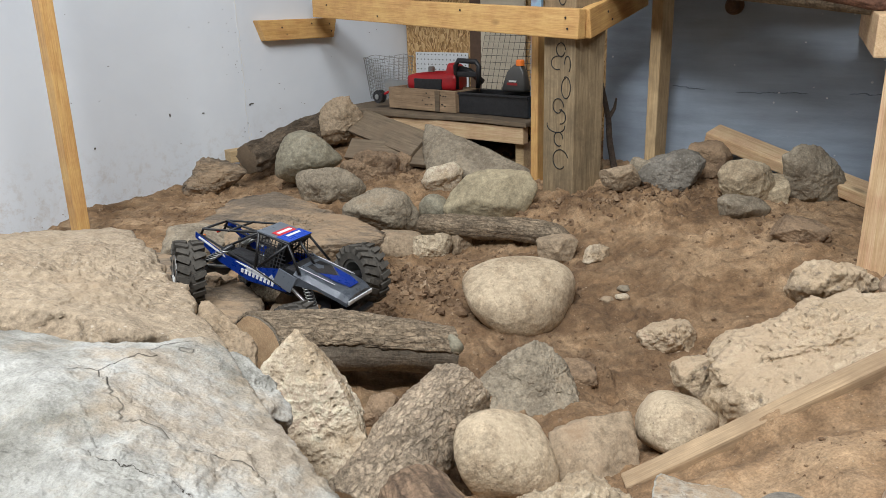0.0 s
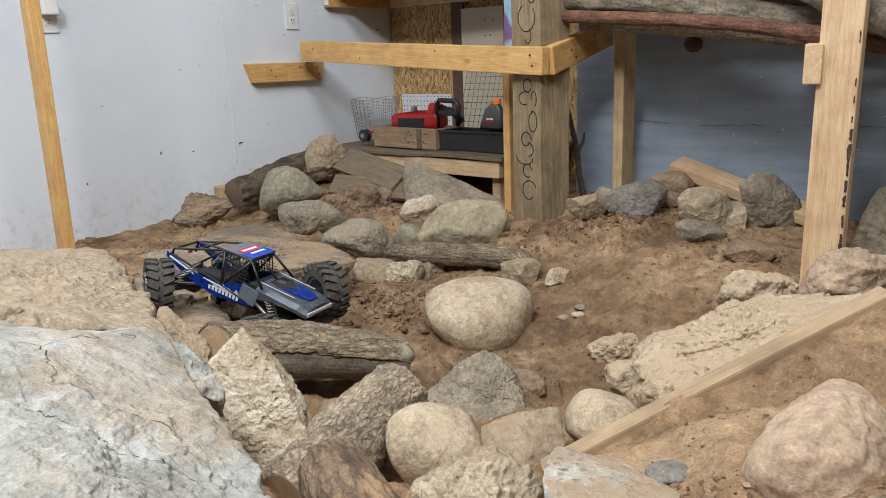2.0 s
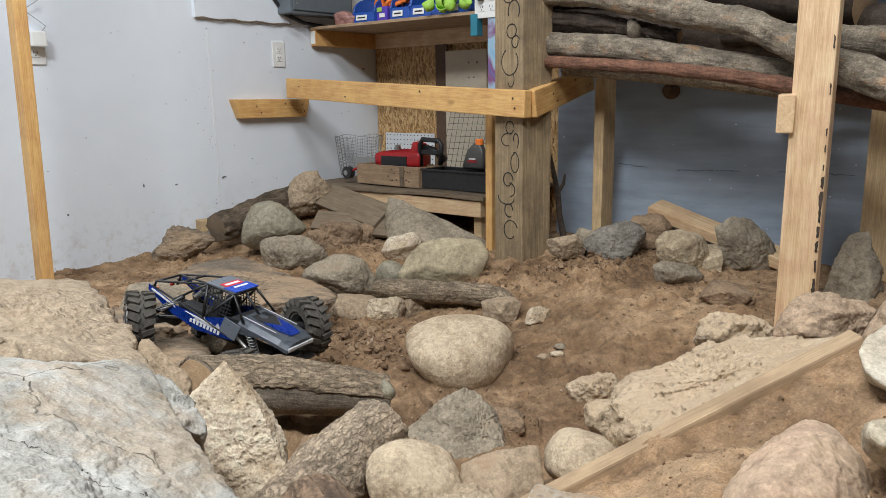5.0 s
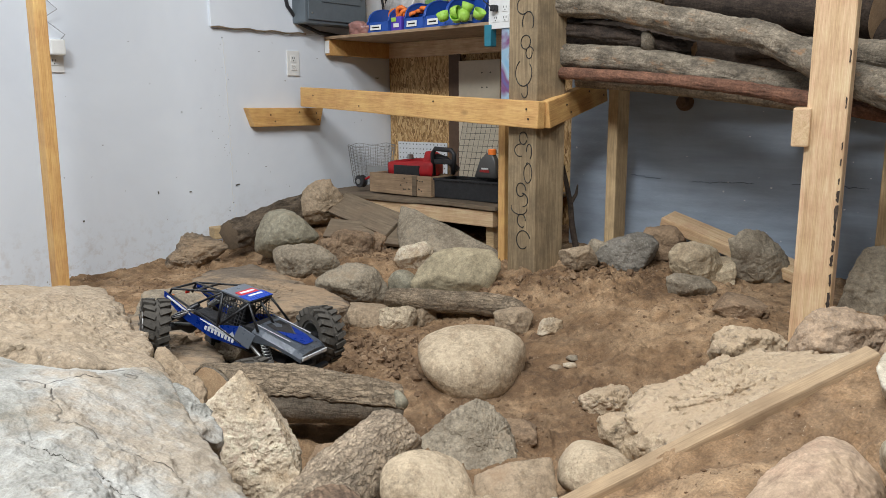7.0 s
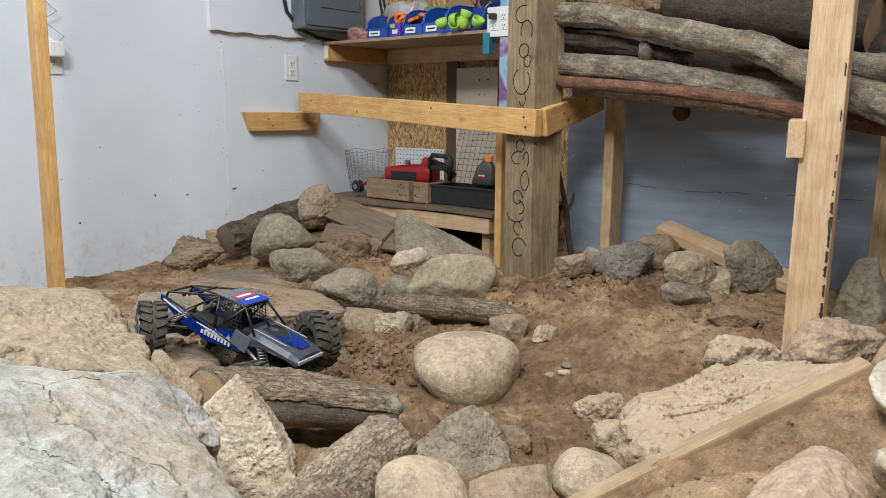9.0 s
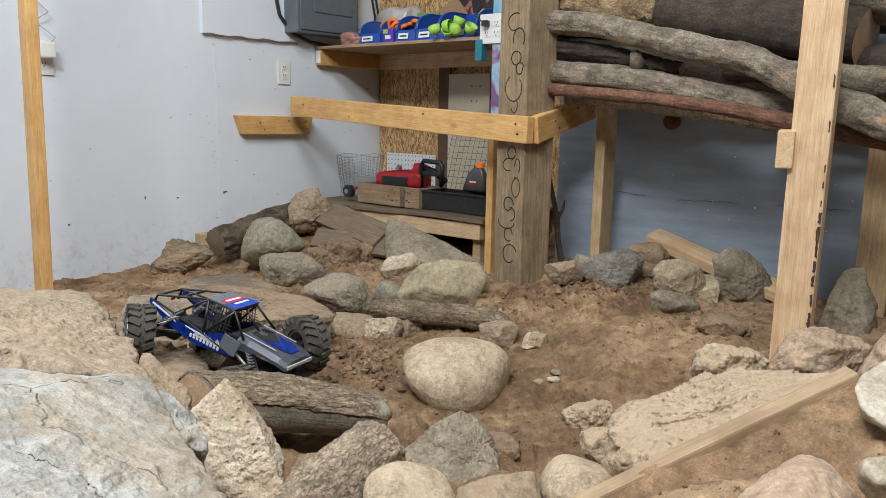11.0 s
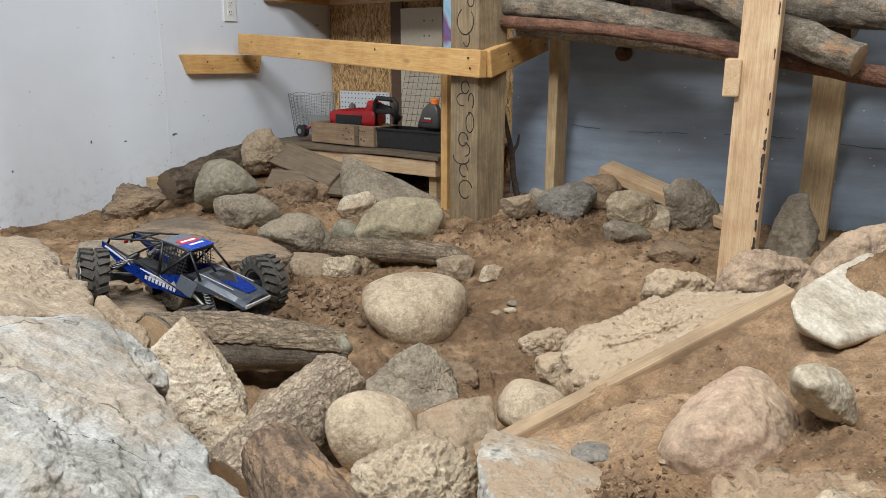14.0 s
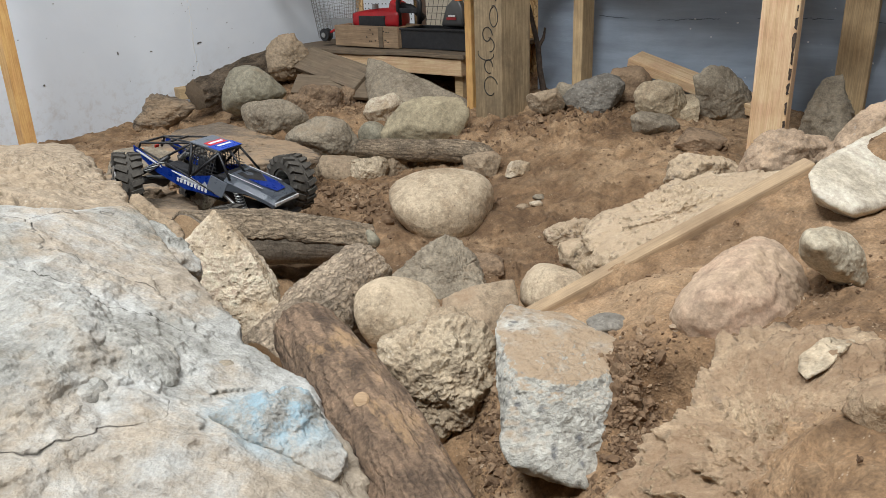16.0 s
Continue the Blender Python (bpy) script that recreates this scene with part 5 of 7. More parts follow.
hull_rock([(-0.525, 1.220, 0.561), (-0.507, 1.240, 0.589), (-0.461, 1.220, 0.548), (-0.416, 1.200, 0.517), (-0.417, 1.160, 0.483), (-0.465, 1.160, 0.513), (-0.495, 1.160, 0.546), (-0.504, 1.320, 0.484), (-0.459, 1.300, 0.433)], 79, M_TAN, "tan stone wedged beside the big boulder", 12, 0.008, 6, group=N, scale=14)
hull_rock([(-0.90, 2.00, 0.435), (-0.78, 1.91, 0.435), (-0.65, 1.80, 0.44), (-0.50, 1.60, 0.435), (-0.49, 1.53, 0.43), (-0.56, 1.48, 0.44), (-0.683, 1.616, 0.445), (-0.775, 1.748, 0.44), (-0.85, 1.95, 0.33), (-0.50, 1.55, 0.33), (-0.70, 1.62, 0.33)], 80, M_FLAT, "brown dusty stone behind the beige boulder", 10, 0.012, 6, group=N, scale=12)

rock((0.248, 0.765, 0.510), (0.058, 0.048, 0.026), 111, M_BLUEGREY, "small grey stone half buried in the bank", 20, 0, 4, 8, 0.02, 4, group=N)
rock((0.250, 0.690, 0.508), (0.050, 0.036, 0.024), 112, M_BLUEGREY, "flat grey stone pressed into the soil", 60, 0, 4, 8, 0.02, 4, group=N)
hull_rock([(0.333, 0.456, 0.620), (0.335, 0.441, 0.620), (0.352, 0.444, 0.628), (0.372, 0.463, 0.633), (0.399, 0.481, 0.633), (0.370, 0.480, 0.633), (0.340, 0.470, 0.625), (0.363, 0.484, 0.588), (0.410, 0.514, 0.598)], 113, M_YELLOW, "pale splintered shard lying on the bank", 20, 0.004, 5, group=N, chips=2, scale=20)
hull_rock([(0.316, 0.363, 0.640), (0.323, 0.370, 0.655), (0.339, 0.371, 0.665), (0.369, 0.366, 0.670), (0.348, 0.318, 0.660), (0.342, 0.314, 0.640), (0.323, 0.337, 0.640), (0.318, 0.325, 0.675), (0.355, 0.412, 0.600), (0.395, 0.385, 0.600), (0.412, 0.459, 0.600)], 114, M_BANKROCK, "earthy rounded stone at the bank's edge", 6, 0.006, 6, group=N, chips=3, crag=0.3)
rock((-0.098, 1.430, 0.396), (0.036, 0.034, 0.044), 115, M_GREEN, "small grey-green pebble at the log's end", 0, 0, 3, 7, 0.02, 4, group=C)

# ---- logs on the course ----
L = "logs on the course"
log([(-0.470, 1.375, 0.437), (-0.32, 1.42, 0.415), (-0.10, 1.46, 0.368)], [0.052, 0.057, 0.043], M_BAREWOOD, "stout log with furrowed grey bark and a tan sawn end", seed=3, group=L, lump=0.06, steps=110, slant=0.85, cover=(-25, 163, M_BARK))
log([(-0.245, 0.95, 0.362), (-0.172, 1.06, 0.402), (-0.090, 1.185, 0.428)], [0.060, 0.063, 0.059], M_BARK_SCALY, "stubby log leaning upward with scaly bark", seed=5, group=L, ends=(M_END, M_BARK_SCALY), lump=0.12, sides=80, steps=120, plates=(60, 100, 0.0042))
log([(-0.185, 2.40, 0.360), (-0.024, 2.33, 0.366), (0.119, 2.25, 0.378), (0.211, 2.18, 0.372), (0.240, 2.125, 0.352)], [0.033, 0.035, 0.036, 0.038, 0.037], M_BARK, "curved log with furrowed grey-brown bark", seed=7, group=L, sides=48, steps=90, plates=(50, 130, 0.003))
log([(-0.155, 0.83, 0.49), (-0.085, 0.66, 0.505), (0.0, 0.45, 0.50), (0.06, 0.28, 0.47)], [0.045, 0.052, 0.050, 0.05], M_STRIPPED, "brown log with peeling bark and a pale knot", seed=9, group=L, lump=0.09, sides=64, steps=110, plates=(12, 90, 0.002))
log([(-0.890, 3.03, 0.462), (-0.738, 3.2, 0.512), (-0.599, 3.38, 0.554)], [0.062, 0.060, 0.050], M_STUMP, "dark weathered stump lying by the white wall", seed=12, group=L, lump=0.25, sides=56, steps=60, plates=(24, 45, 0.005), ends=(M_OLDBOARD, M_OLDBOARD))

# ---- log rack ----
K = "logs on the rack"
log([(0.40, 2.60, 1.155), (0.60, 2.38, 1.125), (0.80, 2.15, 1.075), (1.00, 1.92, 1.025)], [0.040, 0.040, 0.035, 0.03], M_BARK_SMOOTH, "smooth grey log with orange scuffs on the rack", seed=21, sides=44, plates=(30, 60, 0.0015), lump=0.12, group=K, steps=130)
log([(0.40, 2.55, 1.095), (0.60, 2.31, 1.07), (0.80, 2.06, 1.035), (1.06, 1.75, 0.965), (1.5, 1.25, 0.86)], [0.020, 0.019, 0.019, 0.022, 0.03], M_BARK_RED, "thin reddish log on the rack", seed=22, sides=44, plates=(30, 150, 0.002), lump=0.1, group=K, steps=130)
log([(0.46, 2.58, 1.065), (0.70, 2.30, 1.035), (0.95, 1.98, 0.985)], [0.017, 0.018, 0.016], M_BARK, "thin grey branch under the rack", seed=23, lump=0.1, group=K, steps=40)
log([(0.40, 2.56, 1.315), (0.55, 2.40, 1.285), (0.72, 2.20, 1.215), (0.85, 2.02, 1.165), (0.95, 1.86, 1.075), (1.075, 1.62, 0.98)], [0.040, 0.036, 0.040, 0.036, 0.042, 0.038], M_BARK_SMOOTH, "crooked grey-brown limb on the rack", seed=24, sides=44, plates=(26, 60, 0.002), lump=0.17, group=K, steps=150)
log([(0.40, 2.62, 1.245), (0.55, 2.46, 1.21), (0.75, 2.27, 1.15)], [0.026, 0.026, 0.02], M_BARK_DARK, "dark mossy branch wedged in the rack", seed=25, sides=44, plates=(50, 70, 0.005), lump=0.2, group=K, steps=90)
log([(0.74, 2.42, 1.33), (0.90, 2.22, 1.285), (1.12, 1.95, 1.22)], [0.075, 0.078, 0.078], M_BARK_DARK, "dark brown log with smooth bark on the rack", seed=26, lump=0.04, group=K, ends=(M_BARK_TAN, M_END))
log([(0.38, 2.72, 1.42), (0.56, 2.58, 1.38), (0.73, 2.46, 1.35)], [0.075, 0.075, 0.07], M_BARK_TAN, "tan log with rough flaking bark on the rack", seed=27, sides=44, plates=(30, 60, 0.008), lump=0.12, group=K, steps=90)
log([(1.0, 2.2, 1.45), (1.25, 1.85, 1.31), (1.5, 1.5, 1.24)], [0.09, 0.09, 0.085], M_BARK_SMOOTH, "thick grey log on the rack", seed=28, sides=44, plates=(25, 50, 0.002), lump=0.06, ends=(M_BARK_DARK, M_END), group=K, steps=90)
log([(0.95, 2.05, 1.13), (1.15, 1.72, 1.09), (1.45, 1.3, 1.06)], [0.038, 0.04, 0.04], M_BARK_SMOOTH, "log with a strip of bare orange wood on the rack", seed=29, sides=44, plates=(50, 60, 0.003), lump=0.06, group=K, steps=90)
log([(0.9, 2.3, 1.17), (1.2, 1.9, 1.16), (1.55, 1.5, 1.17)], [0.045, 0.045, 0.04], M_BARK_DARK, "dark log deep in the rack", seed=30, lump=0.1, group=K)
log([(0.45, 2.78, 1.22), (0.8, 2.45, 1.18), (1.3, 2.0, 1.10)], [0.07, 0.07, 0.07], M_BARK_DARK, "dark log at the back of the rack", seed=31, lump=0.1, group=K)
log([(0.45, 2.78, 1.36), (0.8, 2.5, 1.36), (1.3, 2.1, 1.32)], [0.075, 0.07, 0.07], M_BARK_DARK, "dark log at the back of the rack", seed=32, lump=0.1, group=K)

hull_rock([(-0.40, 0.50, 0.63), (-0.35, 0.60, 0.635), (-0.25, 0.59, 0.615), (-0.21, 0.52, 0.60), (-0.27, 0.47, 0.625), (-0.31, 0.545, 0.672), (-0.35, 0.53, 0.67), (-0.26, 0.535, 0.65), (-0.30, 0.53, 0.55)], 99, M_HUMP, "low weathered hump on the grey slab", 5, 0.008, 6, group=N, chips=2, scale=14, crag=0.2)
rack_log = [o for o in bpy.data.objects if o.get("label") == "smooth grey log with orange scuffs on the rack"][0]
stub = part("branch_stub", tube_bm([(0.640, 2.355, 1.155), (0.630, 2.343, 1.184), (0.620, 2.330, 1.204)], [0.028, 0.021, 0.014], 12), M_BARK_SMOOTH, rack_log, "short broken branch stub", True)
stub.matrix_parent_inverse = rack_log.matrix_world.inverted()
fitting = link("pipe_fitting", add_lathe(bmesh.new(), [(0.0, 0.0), (0.030, 0.0), (0.030, 0.012), (0.020, 0.018), (0.018, 0.045), (0.013, 0.048), (0.0, 0.048)], None, 20), plain("rusty_iron", (0.13, 0.075, 0.045), 0.85, 0.2, 0.35, 60, 0.4))
fitting.matrix_world = Matrix.Translation((0.863, 2.675, 0.994)) @ pose(0, 0, 0, 90, 0, TURN)
tagged(fitting, "small rusty pipe fitting on the blue wall", "pipe fitting")
rock((-0.31, 0.465, 0.630), (0.10, 0.065, 0.04), 95, M_SLAB, "smooth grey stone set into the slab", cuts=3, soft=6, rough=0.015, group=N)
rock((-0.197, 0.585, 0.573), (0.036, 0.03, 0.03), 96, M_GREY, "small dark stone set into the slab", cuts=3, soft=6, rough=0.015, group=N)
hull_rock([(-0.414, 0.930, 0.607), (-0.387, 0.970, 0.618), (-0.361, 0.960, 0.612), (-0.305, 0.900, 0.585), (-0.294, 0.870, 0.567), (-0.335, 0.840, 0.603), (-0.386, 0.860, 0.603), (-0.353, 0.900, 0.606), (-0.387, 0.950, 0.519), (-0.321, 0.930, 0.517)], 97, M_SLAB, "pale chipped block on the slab edge", 18, 0.007, 6, scale=20, group=N, chips=4)
hull_rock([(-0.178, 0.465, 0.605), (-0.138, 0.489, 0.606), (-0.117, 0.513, 0.598), (-0.099, 0.511, 0.585), (-0.056, 0.461, 0.555), (-0.071, 0.432, 0.552), (-0.123, 0.444, 0.560), (-0.169, 0.460, 0.585), (-0.20, 0.56, 0.50), (-0.10, 0.55, 0.50), (-0.08, 0.45, 0.50)], 98, M_SLAB, "raised grey ledge with worn blue paint", 22, 0.006, 6, scale=16, group=N, chips=3)
near_log = [o for o in bpy.data.objects if o.name.startswith("log") and o.data.materials[0] == M_STRIPPED][0]
knot = part("knot", add_lathe(bmesh.new(), [(0, -0.01), (0.012, -0.01), (0.0125, 0.0), (0.010, 0.003), (0, 0.004)], None, 16), M_END, near_log, "pale sawn knot")
for v in knot.data.vertices:
    v.co *= 0.68
knot.matrix_parent_inverse = near_log.matrix_world.inverted()
knot.matrix_basis = look((-0.055, 0.548, 0.556), (-0.042, 0.60, 0.50)) 
twine = link("twine", bmesh.new(), M_OLDBOARD)
twine.data.clear_geometry()
bm = bmesh.new()
rs = random.Random(3)
for k in range(5):
    a, pts = rs.uniform(0, 6), []
    for i in range(22):
        f = i / 21
        pts.append((-0.092 + 0.03 * f + 0.006 * math.sin(a + 7 * f), 0.50 - 0.07 * f + 0.004 * math.cos(a + 9 * f), 0.552 - 0.012 * f + 0.006 * math.sin(a + 5 * f)))
    add_tube(bm, pts, 0.0005, 4)
bm.to_mesh(twine.data)
tagged(twine, "frayed curls of twine along the slab edge", "twine")


# ---- alcove: platform, shelf and what stands there ----
def in_room(ob, u, v, z, turn=0.0):
    ob.matrix_world = Matrix.Translation(room(u, v, z)) @ pose(0, 0, 0, 0, 0, TURN + turn)
    return ob


def thing(name, u, v, z, label, category, turn=0.0, group=""):
    return tagged(in_room(new(name), u, v, z, turn), label, category, group)


platform = thing("platform", -2.27, 2.70, 0.50, "low rough timber platform with a warped board on top", "platform")
part("front_beam", box_bm((-0.01, -0.26, 0.028), (1.02, 0.038, 0.066), 0.004), M_PINE_PALE, platform, "pale pine beam")
part("back_beam", box_bm((-0.01, 0.24, 0.028), (1.02, 0.038, 0.066), 0.004), M_PINE_DULL, platform)
bm = box_bm((-0.02, 0.0, 0.072), (1.08, 0.58, 0.018), 0.003)
bmesh.ops.subdivide_edges(bm, edges=[e for e in bm.edges if abs(e.verts[0].co.x - e.verts[1].co.x) > 0.3], cuts=14)
for v in bm.verts:
    v.co.z += 0.006 * math.sin(v.co.x * 5) + 0.004 * noise.noise(v.co * 4)
    if v.co.y < -0.25:
        v.co.y += 0.014 * noise.noise(Vector((v.co.x * 6, 0, 3)))
part("deck_board", bm, M_OLDBOARD, platform, "warped grey-brown deck board")
for x in (-0.50, 0.46):
    part("leg", box_bm((x, -0.2, -0.1), (0.04, 0.09, 0.19), 0.004), M_PINE_DULL, platform)
    part("leg", box_bm((x, 0.2, -0.1), (0.04, 0.09, 0.19), 0.004), M_PINE_DULL, platform)

box = thing("wooden_box", -2.345, 2.56, 0.585, "shallow open wooden box with a dark batten on its end", "box", -2)
part("front_side", box_bm((0, -0.07, 0.046), (0.40, 0.016, 0.092), 0.003), M_BOXWOOD, box)
part("back_side", box_bm((0, 0.07, 0.046), (0.40, 0.016, 0.092), 0.003), M_BOXWOOD, box)
for x in (-0.192, 0.192):
    part("end", box_bm((x, 0, 0.046), (0.016, 0.124, 0.09), 0.003), M_BOXWOOD, box)
part("bottom", box_bm((0, 0, 0.006), (0.38, 0.124, 0.012), 0.001), M_BOXWOOD, box)
part("batten", box_bm((0.10, -0.081, 0.046), (0.026, 0.005, 0.088), 0.001), M_OLDBOARD, box, "dark upright batten")
rs = random.Random(4)
for i in range(14):
    part("nail_mark", box_bm((rs.uniform(0.0, 0.16), -0.0785, rs.uniform(0.02, 0.08)), (0.006, 0.002, 0.005), 0), M_DARKSLOT, box)

tray = thing("tool_tray", -1.965, 2.56, 0.588, "long black plastic tray full of dust", "tray")
part("front_side", box_bm((0, -0.07, 0.042), (0.345, 0.008, 0.084), 0.003), M_BLACK, tray)
part("back_side", box_bm((0, 0.07, 0.042), (0.345, 0.008, 0.084), 0.003), M_BLACK, tray)
for x in (-0.168, 0.168):
    part("end", box_bm((x, 0, 0.042), (0.008, 0.132, 0.084), 0.003), M_BLACK, tray)
part("bottom", box_bm((0, 0, 0.005), (0.33, 0.132, 0.01), 0.001), M_BLACK, tray)
part("rim", box_bm((0, -0.076, 0.081), (0.352, 0.010, 0.010), 0.003), M_BLACK, tray)

saw = thing("chainsaw", -2.31, 2.60, 0.672, "red chainsaw with a black handle lying in the box", "chainsaw", 4)
bm = box_bm((-0.04, 0, 0.028), (0.27, 0.10, 0.075), 0.028)
bmesh.ops.subdivide_edges(bm, edges=bm.edges[:], cuts=2, smooth=0.6)
for v in bm.verts:
    v.co.z *= 1.0 - 0.9 * max(0.0, -v.co.x - 0.03)
part("motor_housing", bm, M_RED, saw, "red plastic housing", True)
part("side_cover", box_bm((-0.05, -0.052, 0.018), (0.15, 0.012, 0.05), 0.01), M_BLACK, saw, "black ribbed cover")
part("filler_cap", add_lathe(bmesh.new(), [(0.0, 0), (0.015, 0), (0.015, 0.02), (0.011, 0.024), (0.0, 0.024)], pose(-0.06, -0.01, 0.068), 14), M_STEEL, saw, "grey filler cap")
part("rear_block", box_bm((0.055, 0, 0.07), (0.05, 0.07, 0.075), 0.015, Euler((0, 0.3, 0)).to_matrix()), M_RED, saw)
bm = tube_bm([(0.09, -0.03, 0.0), (0.085, -0.03, 0.10), (0.10, -0.03, 0.122), (0.19, -0.03, 0.118), (0.205, -0.03, 0.10), (0.198, -0.03, 0.01)], 0.011, 10)
part("front_handle", bm, M_BLACK, saw, "black hoop handle", True)
part("hand_guard", box_bm((0.145, -0.03, 0.065), (0.10, 0.014, 0.022), 0.006), M_BLACK, saw)
part("grip", tube_bm([(0.07, 0, 0.085), (0.14, 0, 0.075), (0.20, 0, 0.03)], [0.016, 0.013, 0.016], 10), M_BLACK, saw, "", True)
part("guide_bar", box_bm((-0.25, 0.01, 0.0), (0.20, 0.006, 0.05), 0.002), M_STEEL, saw, "steel guide bar")

wheel = thing("cord_reel", -2.61, 2.51, 0.60, "small black reel with a red bracket", "reel")
add_lathe(bm := bmesh.new(), [(0.0, 0), (0.028, 0), (0.030, 0.004), (0.026, 0.010), (0.026, 0.022), (0.030, 0.028), (0.028, 0.032), (0.0, 0.032)], pose(0, 0, 0.03, 90, 0, 0), 20)
part("drum", bm, M_BLACK, wheel)
part("hub", add_lathe(bmesh.new(), [(0.0, 0), (0.012, 0), (0.012, 0.004), (0, 0.004)], pose(0, -0.033, 0.03, 90, 0, 0), 14), M_STEEL, wheel)
part("bracket", tube_bm([(0.0, -0.01, 0.03), (0.05, 0, 0.055), (0.09, 0.01, 0.06)], 0.006, 8), M_RED, wheel, "red bracket arm")

bottle = thing("oil_bottle", -1.925, 2.60, 0.672, "grey plastic oil bottle with an orange cap", "bottle")
bm = box_bm((0, 0, 0.045), (0.115, 0.055, 0.09), 0.012)
top = [v for v in bm.verts if v.co.z > 0.07]
for v in top:
    v.co.x = 0.018 + (v.co.x - 0.018) * (0.30 if v.co.z > 0.082 else 0.72)
    v.co.y *= 0.6
    v.co.z += 0.022 if v.co.z > 0.082 else 0.004
part("bottle_body", bm, plain("smoky_plastic", (0.075, 0.072, 0.068), 0.35), bottle, "smoky grey plastic", True)
part("cap", add_lathe(bmesh.new(), [(0, 0), (0.018, 0), (0.0175, 0.02), (0.015, 0.024), (0, 0.024)], pose(0.02, 0, 0.106), 18), M_ORANGE, bottle, "orange screw cap")
part("label", box_bm((0.0, -0.0288, 0.035), (0.05, 0.002, 0.010), 0.0), plain("red_label", (0.4, 0.03, 0.03), 0.5), bottle, "red stripe")
part("label_bar", box_bm((0.002, -0.0290, 0.046), (0.036, 0.002, 0.007), 0.0), M_WHITE, bottle)

# wire basket: two families of thin bars round a drum, open on top
basket = thing("wire_basket", -2.72, 2.68, 0.60, "crumpled galvanised wire mesh basket", "basket")
bm = bmesh.new()
for k in range(30):
    q = 2 * math.pi * k / 30
    add_tube(bm, [(0.12 * math.cos(q) * (0.8 + 0.2 * s), 0.12 * math.sin(q) * (0.8 + 0.2 * s), 0.19 * s) for s in (0, 0.5, 1)], 0.0009, 4, False)
for i in range(13):
    z = 0.19 * i / 12
    r = 0.12 * (0.8 + 0.2 * i / 12)
    add_tube(bm, [(r * math.cos(2 * math.pi * k / 30), r * math.sin(2 * math.pi * k / 30), z + 0.006 * math.sin(k)) for k in range(31)], 0.0009 if i < 12 else 0.0016, 4, False)
part("mesh_side", bm, M_WIRE, basket)

peg = thing("pegboard", -2.62, 2.955, 0.60, "white pegboard strip standing against the back wall", "board")
part("panel", box_bm((0, 0.0, 0.10), (0.34, 0.006, 0.19), 0.001), M_PEG, peg)
bm = bmesh.new()
for i in range(14):
    for j in range(8):
        add_lathe(bm, [(0, 0), (0.0032, 0), (0.0032, 0.001), (0, 0.001)], pose(-0.156 + i * 0.024, -0.0036, 0.016 + j * 0.024, 90, 0, 0), 8)
part("holes", bm, M_DARKSLOT, peg)

frame_board = in_room(link("hardboard_strip", box_bm((0, 0, 0.32), (0.075, 0.006, 0.68), 0.001), M_BROWNBOARD), -2.405, 2.965, 0.58)
tagged(frame_board, "dark brown hardboard strip leaning on the back wall", "board")
cream = thing("leaning_panel", -2.24, 2.95, 0.58, "cream plywood panel with screw holes leaning on the back wall", "panel")
part("panel", box_bm((0, 0, 0.31), (0.25, 0.008, 0.62), 0.001), M_CREAM, cream)
bm = bmesh.new()
for x, z in ((0.02, 0.56), (0.07, 0.56), (0.02, 0.49), (0.05, 0.49), (-0.03, 0.40)):
    add_lathe(bm, [(0, 0), (0.004, 0), (0.004, 0.001), (0, 0.001)], pose(x, -0.0046, z, 90, 0, 0), 8)
part("screw_holes", bm, M_DARKSLOT, cream)
grid = thing("wire_grid", -2.20, 2.86, 0.58, "dark wire grid panel leaning in the alcove", "grid", -2)
dark_wire = plain("dark_wire", (0.10, 0.09, 0.08), 0.6, 0.5)
for i in range(11):
    part("bar", tube_bm([(-0.15 + i * 0.030, 0, 0), (-0.12 + i * 0.030, 0.07, 0.36)], 0.0012, 5), dark_wire, grid)
for j in range(13):
    part("bar", tube_bm([(-0.15 + j * 0.0025, j * 0.0058, j * 0.03), (0.15 + j * 0.0025, j * 0.0058, j * 0.03)], 0.0012, 5), dark_wire, grid)


shelf = thing("wall_shelf", -2.39, 2.775, 1.24, "rough plywood shelf on pine brackets across the alcove", "shelf")
bm = box_bm((0.01, -0.01, 0.077), (1.02, 0.45, 0.014), 0.002)
part("shelf_board", bm, M_BOXWOOD, shelf, "thin plywood shelf board")
part("side_bracket", box_bm((-0.485, -0.01, 0.032), (0.036, 0.44, 0.076), 0.004), M_PINE, shelf, "pine bracket on the white wall")
part("back_bracket", box_bm((0.02, 0.203, 0.032), (0.97, 0.036, 0.076), 0.004), M_PINE_PALE, shelf)
part("end_grain_tag", box_bm((-0.485, -0.232, 0.034), (0.03, 0.003, 0.06), 0.001), M_WHITE, shelf)


